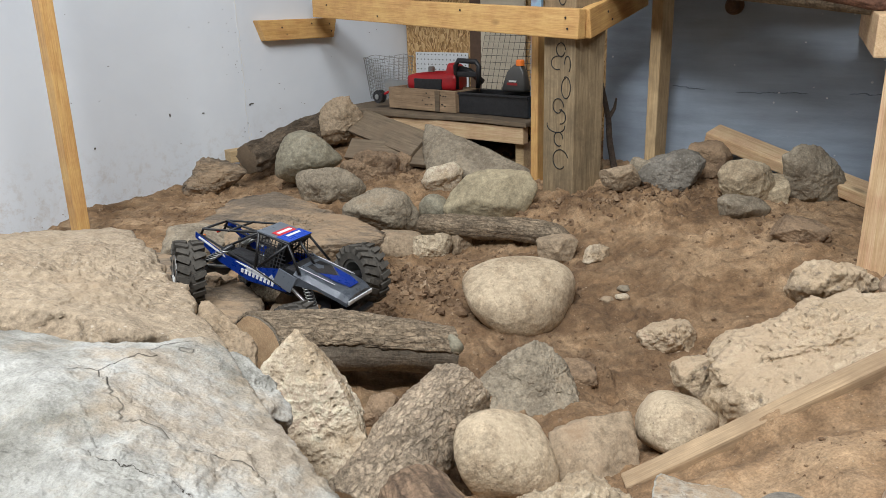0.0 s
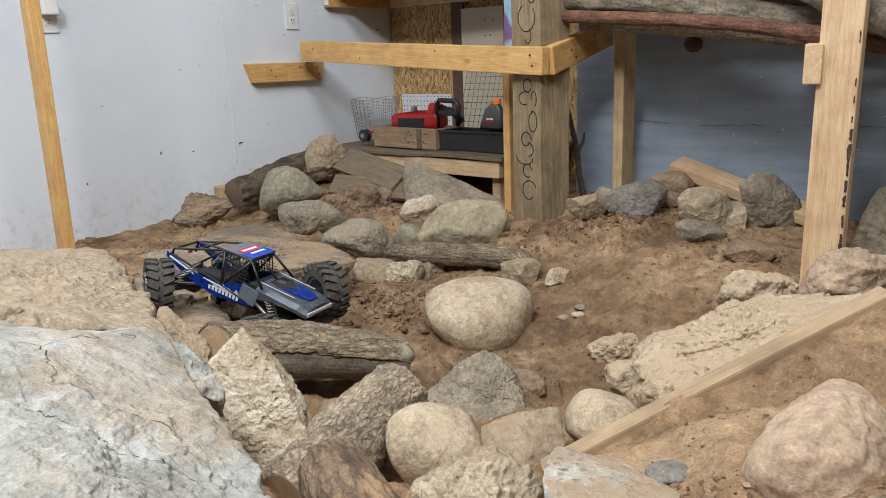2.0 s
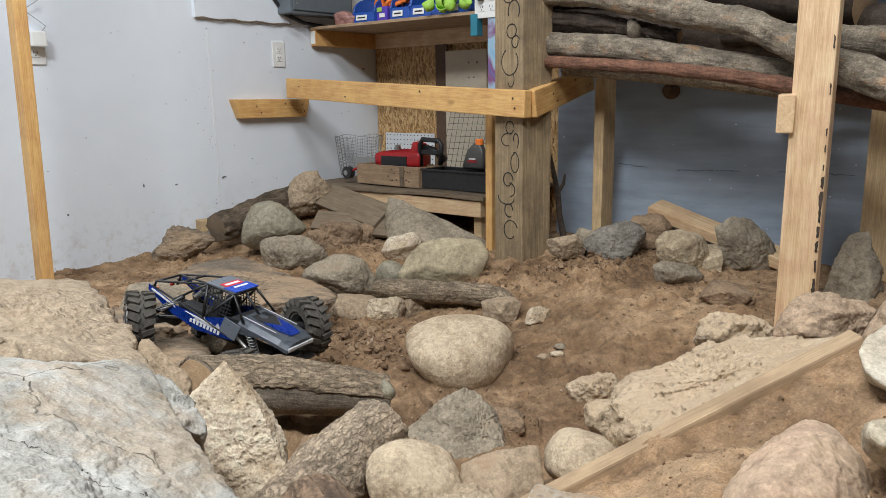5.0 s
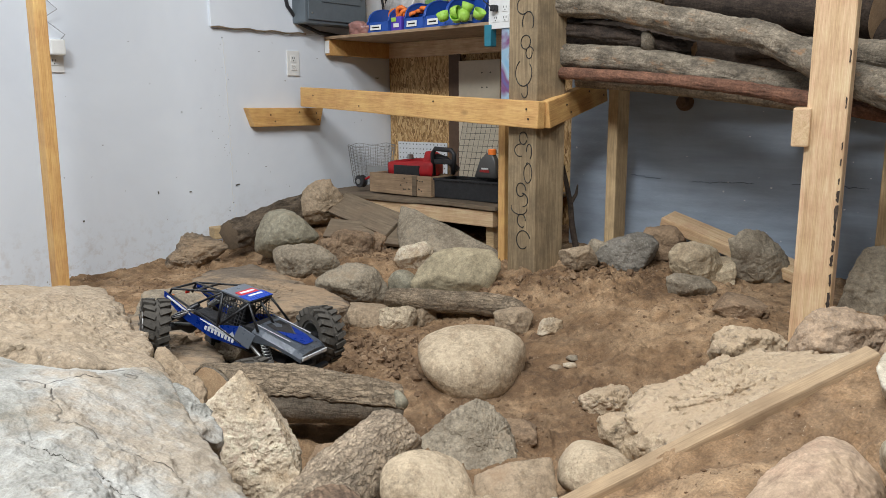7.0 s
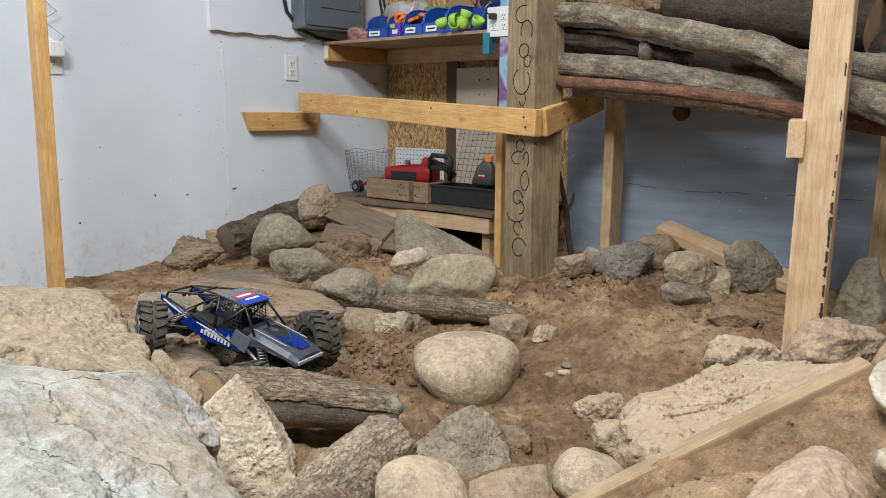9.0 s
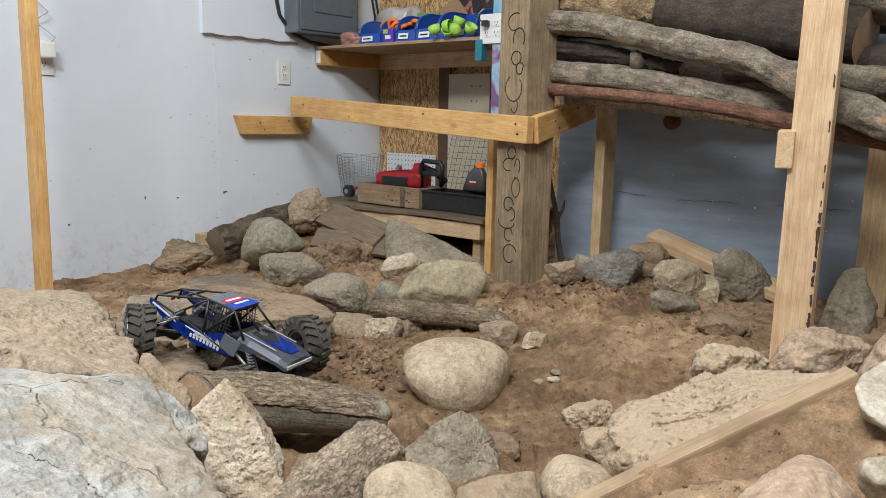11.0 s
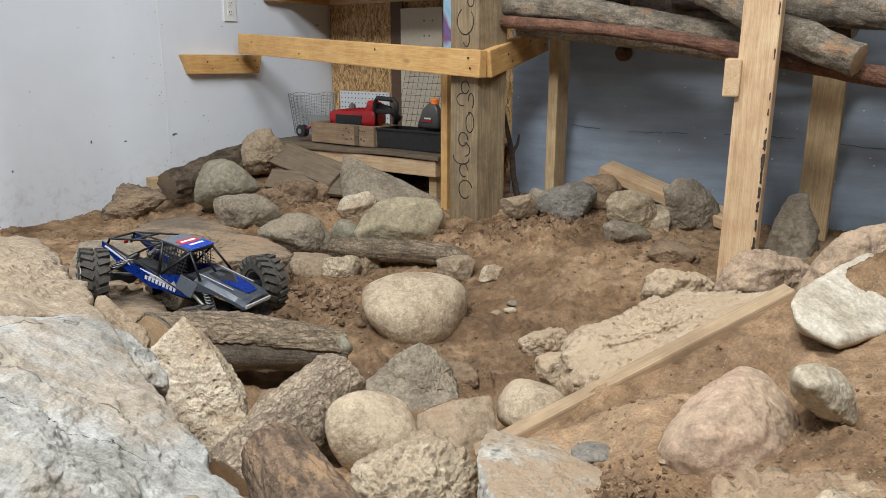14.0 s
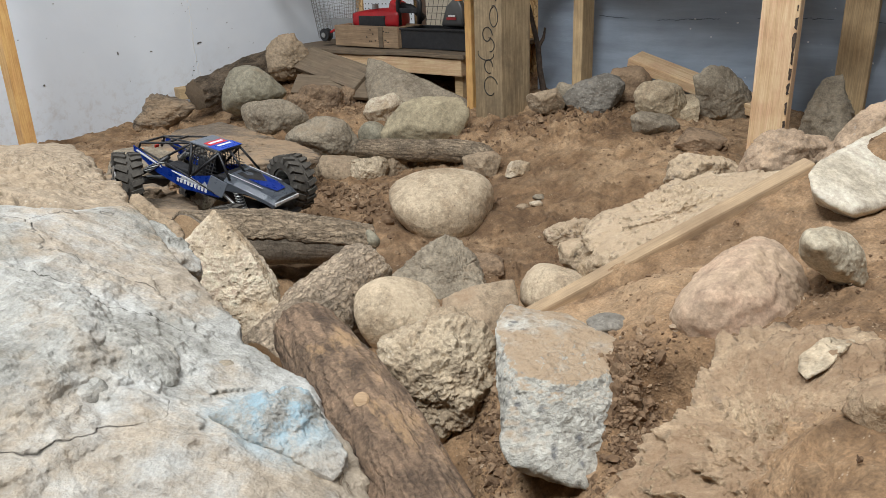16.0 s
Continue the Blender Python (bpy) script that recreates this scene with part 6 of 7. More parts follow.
def storage_bin(u, width, tall, material=M_BIN):
    """Open-fronted stacking bin: sides that sweep down in a curve to a low lip with a label on it."""
    b = thing("storage_bin", u, 2.70, 1.325, "blue plastic stacking bin with a white label", "bin", group="bins on the shelf")
    w, t = width, 0.005
    sweep = [(0.02 - 0.115 * math.sin(radians(a)), tall * (0.48 + 0.52 * math.cos(radians(a)))) for a in range(0, 91, 10)]
    outline = [(0.10, 0.0), (0.10, tall)] + sweep + [(-0.105, tall * 0.40), (-0.095, 0.0)]
    part("base", box_bm((0, 0, 0.003), (w, 0.19, 0.006), 0.001), material, b)
    part("back", box_bm((0, 0.097, tall / 2), (w, 0.005, tall), 0.002), material, b)
    part("lip", box_bm((0, -0.10, tall * 0.22), (w, 0.005, tall * 0.42), 0.002, Euler((-0.12, 0, 0)).to_matrix()), material, b)
    for x in (-w / 2, w / 2 - t):
        bm = bmesh.new()
        bm.faces.new([bm.verts.new((x, y, z)) for y, z in outline])
        swept = bmesh.ops.extrude_face_region(bm, geom=bm.faces[:])["geom"]
        bmesh.ops.translate(bm, vec=(t, 0, 0), verts=[g for g in swept if isinstance(g, bmesh.types.BMVert)])
        bmesh.ops.recalc_face_normals(bm, faces=bm.faces)
        part("side", bm, material, b)
        rim = [(x + t / 2, y, z) for y, z in [(0.10, tall)] + sweep + [(-0.105, tall * 0.40)]]
        part("side_rim", tube_bm(rim, 0.0045, 6), material, b, "", True)
    part("label_card", box_bm((-0.01, -0.1065, tall * 0.22), (w * 0.5, 0.002, tall * 0.2), 0, Euler((-0.12, 0, 0)).to_matrix()), M_WHITE, b, "white label card")
    part("label_bar", box_bm((-0.01, -0.1080, tall * 0.22), (w * 0.34, 0.001, tall * 0.05), 0, Euler((-0.12, 0, 0)).to_matrix()), M_DARKSLOT, b)
    return b


storage_bin(-2.575, 0.14, 0.118)
storage_bin(-2.345, 0.12, 0.128)
storage_bin(-2.22, 0.125, 0.130)
wide_bin = storage_bin(-2.05, 0.21, 0.130)
cup = thing("storage_cup", -2.475, 2.66, 1.325, "small purple plastic cup with a white label", "cup")
part("cup_body", box_bm((0, 0, 0.035), (0.07, 0.09, 0.07), 0.008), M_PURPLE, cup)
part("label_card", box_bm((0.005, -0.047, 0.03), (0.034, 0.002, 0.018), 0), M_WHITE, cup)
part("green_tag", box_bm((-0.01, -0.048, 0.056), (0.03, 0.002, 0.018), 0), M_LIME, cup)
toys = tagged(in_room(new("orange_coil"), -2.43, 2.66, 1.408), "bright orange coiled plastic toy in the bins", "toy")
for i in range(6):
    q = 0.7 * i
    bm = bmesh.new()
    add_tube(bm, [(0.022 * math.cos(a), 0.0, 0.022 * math.sin(a)) for a in (2 * math.pi * k / 14 for k in range(15))], 0.010, 8, False)
    bmesh.ops.transform(bm, matrix=pose(-0.10 + 0.042 * i, 0.01 * math.sin(i * 2), 0.012 * math.sin(i * 1.7), 20 * i, 0, 30 * i), verts=bm.verts)
    part("ring", bm, M_ORANGE, toys, "", True)
for i, (du, dz, tilt) in enumerate(((-2.10, 0.0, 30), (-2.045, 0.0, 60), (-1.99, 0.0, -50), (-1.94, 0.0, 40), (-2.06, 0.030, 90), (-2.00, 0.030, 20))):
    c = thing("lime_cup", du, 2.52 + 0.02 * (i % 2), 1.322 + dz, "lime green soft plastic cup", "cup", group="lime cups on the shelf")
    bm = add_lathe(bmesh.new(), [(0.0, 0.0), (0.026, 0.0), (0.033, 0.02), (0.036, 0.045), (0.033, 0.045), (0.029, 0.02), (0.022, 0.006), (0.0, 0.006)], pose(0, 0, 0.022, tilt, 0, 25 * i) @ Matrix.Diagonal((0.75, 0.75, 0.75, 1)), 20)
    part("cup_body", bm, M_LIME, c, "", True)
bag = rock((0, 0, 0), (0.24, 0.16, 0.21), 91, M_BAG, "crumpled cloudy plastic bag on the shelf", cuts=16, soft=24, rough=0.09, sub=4, name="plastic_bag")
bag["category"] = "bag"
in_room(bag, -2.60, 2.83, 1.42)
bag2 = rock((0, 0, 0), (0.14, 0.10, 0.07), 92, M_PINKBAG, "small reddish plastic bag of parts", cuts=12, soft=20, rough=0.08, sub=4, name="plastic_bag")
bag2["category"] = "bag"
in_room(bag2, -2.70, 2.60, 1.352)
box2 = thing("craft_box", -2.42, 2.86, 1.326, "colourful printed craft box with an open brown flap", "box", 10)
part("carton", box_bm((0, 0, 0.08), (0.12, 0.05, 0.16), 0.002), plain("green_print", (0.16, 0.30, 0.10), 0.5), box2)
part("print_panel", box_bm((0, -0.0265, 0.09), (0.07, 0.002, 0.09), 0), plain("yellow_print", (0.65, 0.50, 0.10), 0.5), box2)
part("flap", box_bm((0.12, 0.0, 0.155), (0.13, 0.004, 0.10), 0.001, Euler((0.2, -0.6, 0)).to_matrix()), M_CARD, box2, "torn brown card flap")
poster = in_room(link("poster", box_bm((0, 0, 0), (0.48, 0.004, 0.44), 0.0), M_POSTER), -2.13, 2.985, 1.62)
tagged(poster, "bright graffiti style poster on the strand board wall", "poster")

strip = in_room(link("painted_board", box_bm((0, 0, 0), (0.046, 0.016, TOP - 0.36), 0.002), M_STRIP), -1.774, 2.52, 0.36 + (TOP - 0.36) / 2)
tagged(strip, "narrow board spray-painted blue and purple beside the post", "board")
teal = in_room(link("teal_block", box_bm((0, 0, 0), (0.034, 0.04, 0.085), 0.004), M_TEAL), -1.858, 2.52, 1.265)
tagged(teal, "small teal painted block under the shelf end", "block")


def outlet(u, v, z, facing, wide=1, label="white double wall outlet with a plain cover plate"):
    """Cover plate with its sockets; facing turns it from the back wall's direction."""
    o = thing("wall_outlet", u, v, z, label, "outlet", facing)
    part("cover_plate", box_bm((0, -0.003, 0), (0.072 + 0.046 * (wide - 1), 0.006, 0.116), 0.002), M_WHITE, o)
    for g in range(wide):
        x = (g - (wide - 1) / 2) * 0.046
        for s in (-1, 1):
            sock = part("socket", box_bm((x, -0.0068, s * 0.0195), (0.032, 0.003, 0.027), 0.006), M_WHITE, o)
            for dx in (-0.006, 0.006):
                part("slot", box_bm((x + dx, -0.0086, s * 0.0195 + 0.004), (0.0022, 0.001, 0.008), 0), M_DARKSLOT, sock)
            part("slot", box_bm((x, -0.0086, s * 0.0195 - 0.007), (0.004, 0.001, 0.004), 0), M_DARKSLOT, sock)
    return o


outlet(LEFT + 0.001, 2.342, 1.190, 90)
low = outlet(LEFT + 0.001, 1.228, 1.180, 90, 1, "white wall outlet with a plugged-in charger and loose cord")
part("charger", box_bm((0, -0.03, 0.03), (0.055, 0.05, 0.055), 0.006), M_WHITE, low, "white plug-in charger")
part("cord", tube_bm([(0.01, -0.04, 0.05), (0.03, -0.05, 0.075), (0.0, -0.03, 0.105), (-0.03, -0.02, 0.13), (0.02, -0.03, 0.165), (-0.02, -0.01, 0.21), (-0.06, -0.01, 0.26)], 0.0022, 6), plain("grey_cord", (0.35, 0.36, 0.38), 0.5), low, "thin looping grey cord")
plate = outlet(-1.797, 2.511, 1.347, 0, 2, "white four-socket outlet plate with a black plug on the post")
part("plug", box_bm((-0.02, -0.022, 0.02), (0.024, 0.03, 0.024), 0.005), M_BLACK, plate, "black plug")
part("plug_cord", tube_bm([(-0.02, -0.035, 0.02), (-0.06, -0.04, 0.05), (-0.05, -0.02, 0.12), (0.0, 0.0, 0.15), (0.04, 0.02, 0.12)], 0.003, 6), M_BLACK, plate, "black cord")

panel = thing("electrical_panel", LEFT + 0.055, 2.545, 1.372, "grey steel electrical panel on the white wall", "panel", 90)
part("case", box_bm((0, 0, 0.27), (0.40, 0.10, 0.54), 0.006), M_PANEL, panel)
part("cover", box_bm((0, -0.054, 0.27), (0.37, 0.008, 0.51), 0.004), M_PANEL, panel)
part("door", box_bm((0.02, -0.060, 0.30), (0.25, 0.006, 0.40), 0.003), M_PANEL, panel, "hinged grey steel door")
part("latch", box_bm((0.15, -0.065, 0.14), (0.008, 0.004, 0.02), 0.001), M_STEEL, panel)
part("screw", add_lathe(bmesh.new(), [(0, 0), (0.005, 0), (0.004, 0.002), (0, 0.002)], pose(-0.165, -0.058, 0.045, 90, 0, 0), 10), M_STEEL, panel)
cable = link("power_cable", tube_bm([room(LEFT + 0.02, v, z) for v, z in ((2.27, 2.55), (2.27, 1.80), (2.28, 1.58), (2.31, 1.45), (2.38, 1.375), (2.50, 1.34), (2.70, 1.326), (2.85, 1.33))], 0.009, 8), M_BLACK)
tagged(cable, "thick black power cable bent under the electrical panel", "cable")
for i, dv in enumerate((2.90, 2.93)):
    cable = link("power_cable", tube_bm([room(LEFT + 0.03, dv, 2.5), room(LEFT + 0.03, dv - 0.01, 1.7), room(LEFT + 0.05, dv + 0.02, 1.5), room(LEFT + 0.04, dv + 0.01, 1.33)], 0.006, 8), M_BLACK)
    tagged(cable, "black cable hanging in the corner behind the shelf", "cable")
board = in_room(link("wall_panel", box_bm((0, 0, 0), (0.012, 1.10, 1.20), 0.002), M_WALL), LEFT + 0.006, 2.448, 1.93)
tagged(board, "white painted panel with a ragged lower edge on the wall", "panel", kind="structure")
edge = link("panel_edge", tube_bm([room(LEFT + 0.014, 1.90 + 0.04 * k, 1.329 + 0.004 * math.sin(k * 1.7)) for k in range(14)], 0.0035, 5), M_OLDBOARD)
tagged(edge, "dark ragged lower edge of the wall panel", "trim", kind="structure")

# scuffs and holes on the white wall
bm = bmesh.new()
rs = random.Random(12)
for i in range(56):
    v = rs.uniform(0.9, 2.9) if i > 24 else 1.93 + rs.gauss(0, 0.02)
    z = rs.uniform(0.5, 1.3)
    s = rs.uniform(0.001, 0.003)
    add_box(bm, room(LEFT + 0.0012, v, z), (0.0016, s * rs.uniform(0.8, 2.5), s), 0, Matrix.Rotation(radians(TURN), 3, "Z"))
for v, z, a, b in ((1.995, 0.64, 0.016, 0.005), (1.985, 0.637, 0.008, 0.007), (1.60, 0.64, 0.005, 0.012), (1.75, 0.63, 0.010, 0.004), (2.91, 1.131, 0.022, 0.005), (1.28, 0.56, 0.006, 0.007)):
    add_box(bm, room(LEFT + 0.0014, v, z), (0.002, a, b), 0, Matrix.Rotation(radians(TURN), 3, "Z"))
tagged(link("scuff_marks", bm, plain("dark_scuffs", (0.11, 0.10, 0.09), 0.9)), "small dark scuffs and screw holes on the white wall", "marks", kind="stuff")
bm = bmesh.new()
for k in range(60):
    add_box(bm, room(LEFT + 0.0012, 1.965 + rs.gauss(0, 0.004), 0.48 + k * 0.0135), (0.0014, 0.003, 0.012), 0, Matrix.Rotation(radians(TURN), 3, "Z"))
tagged(link("joint_filler", bm, M_WHITE), "uneven filled joint running up the white wall", "marks", kind="stuff")

# chips and rough ledge on the blue wall
bm = bmesh.new()
for i in range(40):
    s = rs.uniform(0.002, 0.005)
    add_box(bm, room(rs.uniform(-1.2, 0.6), BLUE - 0.001, rs.uniform(0.5, 1.0)), (s * 1.3, 0.002, s), 0, Matrix.Rotation(radians(TURN), 3, "Z"))
tagged(link("paint_chips", bm, M_WHITE), "small white chips and drips on the blue wall", "marks", kind="stuff")
bm = bmesh.new()
for k in range(420):
    u = -1.25 + k * 0.0045
    if noise.noise(Vector((u * 6, 3, 1))) < -0.12:
        continue
    s = 0.0012 + 0.004 * max(0.0, noise.noise(Vector((u * 21, 5, 2))))
    add_box(bm, room(u, BLUE - 0.0005, 0.722 + 0.02 * noise.noise(Vector((u * 2.5, 0, 0))) + 0.006 * noise.fractal(Vector((u * 30, 1, 0)), 0.8, 2, 3)), (0.008, 0.003, s), 0, Matrix.Rotation(radians(TURN), 3, "Z"))
tagged(link("wall_crack", bm, plain("rough_blue_paint", (0.12, 0.145, 0.18), 0.8)), "rough cracked mortar line across the blue wall", "marks", kind="stuff")
stick = link("branch", tube_bm([(0.50, 2.70, 0.42), (0.475, 2.71, 0.55), (0.47, 2.72, 0.63), (0.445, 2.74, 0.75), (0.42, 2.76, 0.85)], [0.012, 0.011, 0.010, 0.008, 0.006], 8), M_BARK_DARK)
tagged(stick, "thin dry branch leaning beside the post", "branch")
part("twig", tube_bm([(0.47, 2.72, 0.63), (0.49, 2.72, 0.665), (0.495, 2.72, 0.70)], [0.008, 0.006, 0.003], 6), M_BARK_DARK, stick)
for a, b, w in (((-0.47, 3.28, 0.565), (-0.20, 3.05, 0.495), 0.13), ((-0.50, 3.14, 0.475), (-0.16, 3.02, 0.455), 0.10)):
    lumber("plank", a, b, w, 0.02, M_OLDBOARD, "old dark board slumped under the platform", "plank", up=(-0.2, -0.6, 0.75))
lumber("wood_offcut", (-1.01, 3.18, 0.452), (-0.93, 3.245, 0.452), 0.06, 0.05, M_PINE_DULL, "short wood offcut against the white wall", "offcut")

# scroll drawings on the post
d1 = Vector((math.cos(radians(POST_TURN)), math.sin(radians(POST_TURN)), 0))
out = Vector((d1.y, -d1.x, 0))
corner = Vector((cx, cy, 0)) + 0.0685 * d1 + 0.0690 * out
rs = random.Random(5)
STROKES = [(0.064, 1.308, 0.036, 0.030, 60, 230), (0.044, 1.255, 0.026, 0.034, 200, -230), (0.055, 1.195, 0.027, 0.027, 0, 360), (0.036, 1.158, 0.018, 0.021, 20, 360),
           (0.062, 1.098, 0.038, 0.042, 120, 280), (0.056, 1.037, 0.018, 0.028, 60, -220), (0.062, 0.880, 0.023, 0.025, 0, 340), (0.073, 0.835, 0.032, 0.023, 60, 230),
           (0.033, 0.838, 0.014, 0.026, 300, 250), (0.037, 0.762, 0.020, 0.034, 90, 380), (0.071, 0.701, 0.026, 0.028, 0, 340), (0.062, 0.664, 0.027, 0.024, 90, -170),
           (0.075, 0.640, 0.040, 0.022, 170, 190), (0.064, 0.597, 0.022, 0.024, 0, 300), (0.058, 0.524, 0.034, 0.036, 20, 300)]
for sc, zc, rx, rz, a0, sweep in STROKES:
    pts = []
    for i in range(26):
        f = i / 25
        a = radians(a0 + sweep * f)
        k = 1.0 + 0.15 * math.sin(2.5 * f + zc * 40) - 0.12 * f
        pts.append(corner - d1 * (sc - k * rx * math.cos(a)) + Vector((0, 0, zc + k * rz * math.sin(a))))
    ob = part("scroll_mark", tube_bm(pts, 0.0017, 5), M_DARKSLOT, post, "black drawn scroll")
    ob.matrix_parent_inverse = post.matrix_world.inverted()


# ---- the model car ----
def rock_crawler(m, body):
    car = tagged(new("model_car"), "blue and grey radio-controlled rock crawler perched behind a log", "model car")
    car.matrix_world = m
    half, track, rad, wid = 0.155, 0.118, 0.065, 0.056

    def tyre_wheel(x, y, steer, drop):
        bm = bmesh.new()
        prof = [(0.036, -0.5), (0.050, -0.52), (0.058, -0.46), (0.061, -0.3), (0.061, 0.3), (0.058, 0.46), (0.050, 0.52), (0.036, 0.5)]
        rows = [[bm.verts.new((r * math.cos(a), w * wid, r * math.sin(a))) for r, w in prof] for a in (2 * math.pi * k / 36 for k in range(36))]
        for i in range(36):
            for j in range(len(prof)):
                bm.faces.new((rows[i][j], rows[(i + 1) % 36][j], rows[(i + 1) % 36][(j + 1) % 8], rows[i][(j + 1) % 8]))
        for k in range(20):
            for s in (-1, 1):
                a = 2 * math.pi * (k + 0.25 * s) / 20
                rot = Euler((0, -a, 0)).to_matrix() @ Euler((0.35 * s, 0, 0)).to_matrix()
                add_box(bm, (0.0615 * math.cos(a), s * 0.014, 0.0615 * math.sin(a)), (0.008, 0.020, 0.011), 0, rot)
                add_box(bm, (0.058 * math.cos(a + 0.08), s * 0.0265, 0.058 * math.sin(a + 0.08)), (0.013, 0.008, 0.009), 0, rot)
        tyre = part("wheel", bm, M_RUBBER, car, "knobbly black rubber tyre")
        tyre.matrix_basis = pose(x, y, drop, 0, 0, steer) @ Matrix.Diagonal((1.12, 1.0, 1.12, 1))
        side = 1 if y > 0 else -1
        bm = bmesh.new()
        ring = lambda r0, r1, y0, y1: add_lathe(bm, [(r0, y0), (r1, y0), (r1, y1), (r0, y1), (r0, y0)], pose(0, 0, 0, 90, 0, 0), 28)
        ring(0.030, 0.037, -0.024, 0.024)
        ring(0.026, 0.036, -0.027 * side - 0.003, -0.027 * side + 0.003)
        for k in range(6):
            a = 2 * math.pi * k / 6
            add_box(bm, (0.018 * math.cos(a), side * 0.018, 0.018 * math.sin(a)), (0.028, 0.005, 0.006), 0.001, Euler((0, -a, 0)).to_matrix())
        part("rim", bm, M_STEEL, tyre, "black and chrome beadlock rim")
        part("hub", add_lathe(bmesh.new(), [(0, -0.02), (0.010, -0.02), (0.010, 0.024), (0.006, 0.03), (0, 0.03)], pose(0, 0, 0, -90 * side, 0, 0), 12), M_BLACK, tyre)

    for x in (-half, half):
        for y in (-track, track):
            tyre_wheel(x, y, -22 if x > 0 else -40, 0.032 * (y / track) if x > 0 else -0.045 * (y > 0))
        part("axle", tube_bm([(x, k, (0.27 * k if x > 0 else -0.19 * (k + track))) for k in (0.02 - track, -0.03, 0.0, 0.03, track - 0.02)], [0.010, 0.011, 0.024, 0.011, 0.010], 12), M_BLACK, car, "black axle housing", True)
        for y in (-0.055, 0.055):
            top_ = (x * 0.62, y * 0.75, 0.066)
            part("shock", tube_bm([(x, y * 1.25, 0.01), top_], 0.0055, 8), M_PIPEBLACK, car, "", True)
            a, b = Vector((x, y * 1.25, 0.01)), Vector(top_)
            bm = bmesh.new()
            coil = [a.lerp(b, 0.15 + 0.6 * k / 60) + Vector((0.010 * math.cos(k * 0.75), 0.010 * math.sin(k * 0.75), 0)) for k in range(61)]
            part("spring", add_tube(bm, coil, 0.0014, 5), M_STEEL, car, "thin steel coil spring", True)
            part("link_arm", tube_bm([(x, y, -0.005), (x * 0.2, y * 0.6, 0.032)], 0.004, 8), M_STEEL, car, "steel link arm", True)
    for y in (-0.034, 0.034):
        part("chassis_rail", box_bm((0, y, 0.045), (0.34, 0.006, 0.034), 0.002), M_PIPEBLACK, car)
    part("skid_plate", box_bm((0, 0, 0.026), (0.15, 0.085, 0.006), 0.002), M_BLACK, car)
    part("gearbox", box_bm((0.03, 0, 0.058), (0.09, 0.06, 0.045), 0.008), M_BLACK, car)
    part("battery", box_bm((-0.07, 0.0, 0.062), (0.11, 0.05, 0.032), 0.006), M_BLACK, car)
    part("bumper", box_bm((half + 0.062, 0, 0.018), (0.014, 0.16, 0.012), 0.003), M_BLACK, car, "black bumper bar")
    part("bumper_mount", box_bm((half + 0.03, 0, 0.03), (0.06, 0.05, 0.02), 0.003), M_BLACK, car)
    part("servo", box_bm((half + 0.01, 0.0, 0.035), (0.045, 0.05, 0.022), 0.003), M_BLACK, car)

    # hood: a wedge with a crease and arched wheel cut-outs
    bm = bmesh.new()
    sect = []
    for x, w, zt, zs in ((0.085, 0.070, 0.124, 0.080), (0.115, 0.072, 0.121, 0.086), (0.15, 0.070, 0.114, 0.092), (0.20, 0.066, 0.103, 0.080), (0.222, 0.058, 0.092, 0.068)):
        ring_ = [(-w, zs), (-w, zt - 0.012), (-w * 0.78, zt), (-w * 0.5, zt + 0.004), (0, zt + 0.006), (w * 0.5, zt + 0.004), (w * 0.78, zt), (w, zt - 0.012), (w, zs)]
        sect.append([bm.verts.new((x, y, z)) for y, z in ring_])
    for r0, r1 in zip(sect, sect[1:]):
        for k in range(8):
            bm.faces.new((r0[k], r0[k + 1], r1[k + 1], r1[k]))
    bm.faces.new(sect[-1])
    bmesh.ops.solidify(bm, geom=bm.faces[:], thickness=0.003)
    bmesh.ops.recalc_face_normals(bm, faces=bm.faces)
    hood = part("hood", bm, M_GREYPAINT, car, "grey painted hood")
    for name, pts, mat_ in (("hood_vent", ((0.095, 0.028), (0.125, 0.032), (0.160, 0.0), (0.125, -0.032), (0.095, -0.028)), M_BLACK),
                            ("hood_stripe", ((0.130, 0.031), (0.164, 0.003), (0.130, -0.031), (0.175, -0.030), (0.205, -0.020), (0.205, 0.020), (0.175, 0.030)), M_BLUEPAINT)):
        bm = bmesh.new()
        zz = lambda x: 0.1305 - max(0.0, x - 0.08) * 0.12 - max(0.0, x - 0.15) * 0.10
        vs = [bm.verts.new((x, y, zz(x))) for x, y in pts]
        if name == "hood_stripe":
            order = [(0, 1, 6), (1, 5, 6), (1, 4, 5), (1, 3, 4), (1, 2, 3)]
            for f in order:
                bm.faces.new([vs[i] for i in f])
        else:
            bm.faces.new(vs)
        bmesh.ops.solidify(bm, geom=bm.faces[:], thickness=0.0015)
        part(name, bm, mat_, hood)
    for s in (-1, 1):
        part("pinstripe", box_bm((0.13, s * 0.046, 0.1225), (0.10, 0.0018, 0.001), 0, Euler((0, 0.12, 0)).to_matrix()), M_DECAL, hood)
        part("headlight", box_bm((0.2235, s * 0.042, 0.080), (0.005, 0.024, 0.012), 0.003), M_LENS, car, "clear headlight")
    part("grille", box_bm((0.2230, 0, 0.080), (0.004, 0.062, 0.010), 0.002), M_DECAL, car, "pale grille bar")

    # roll cage
    bars = []
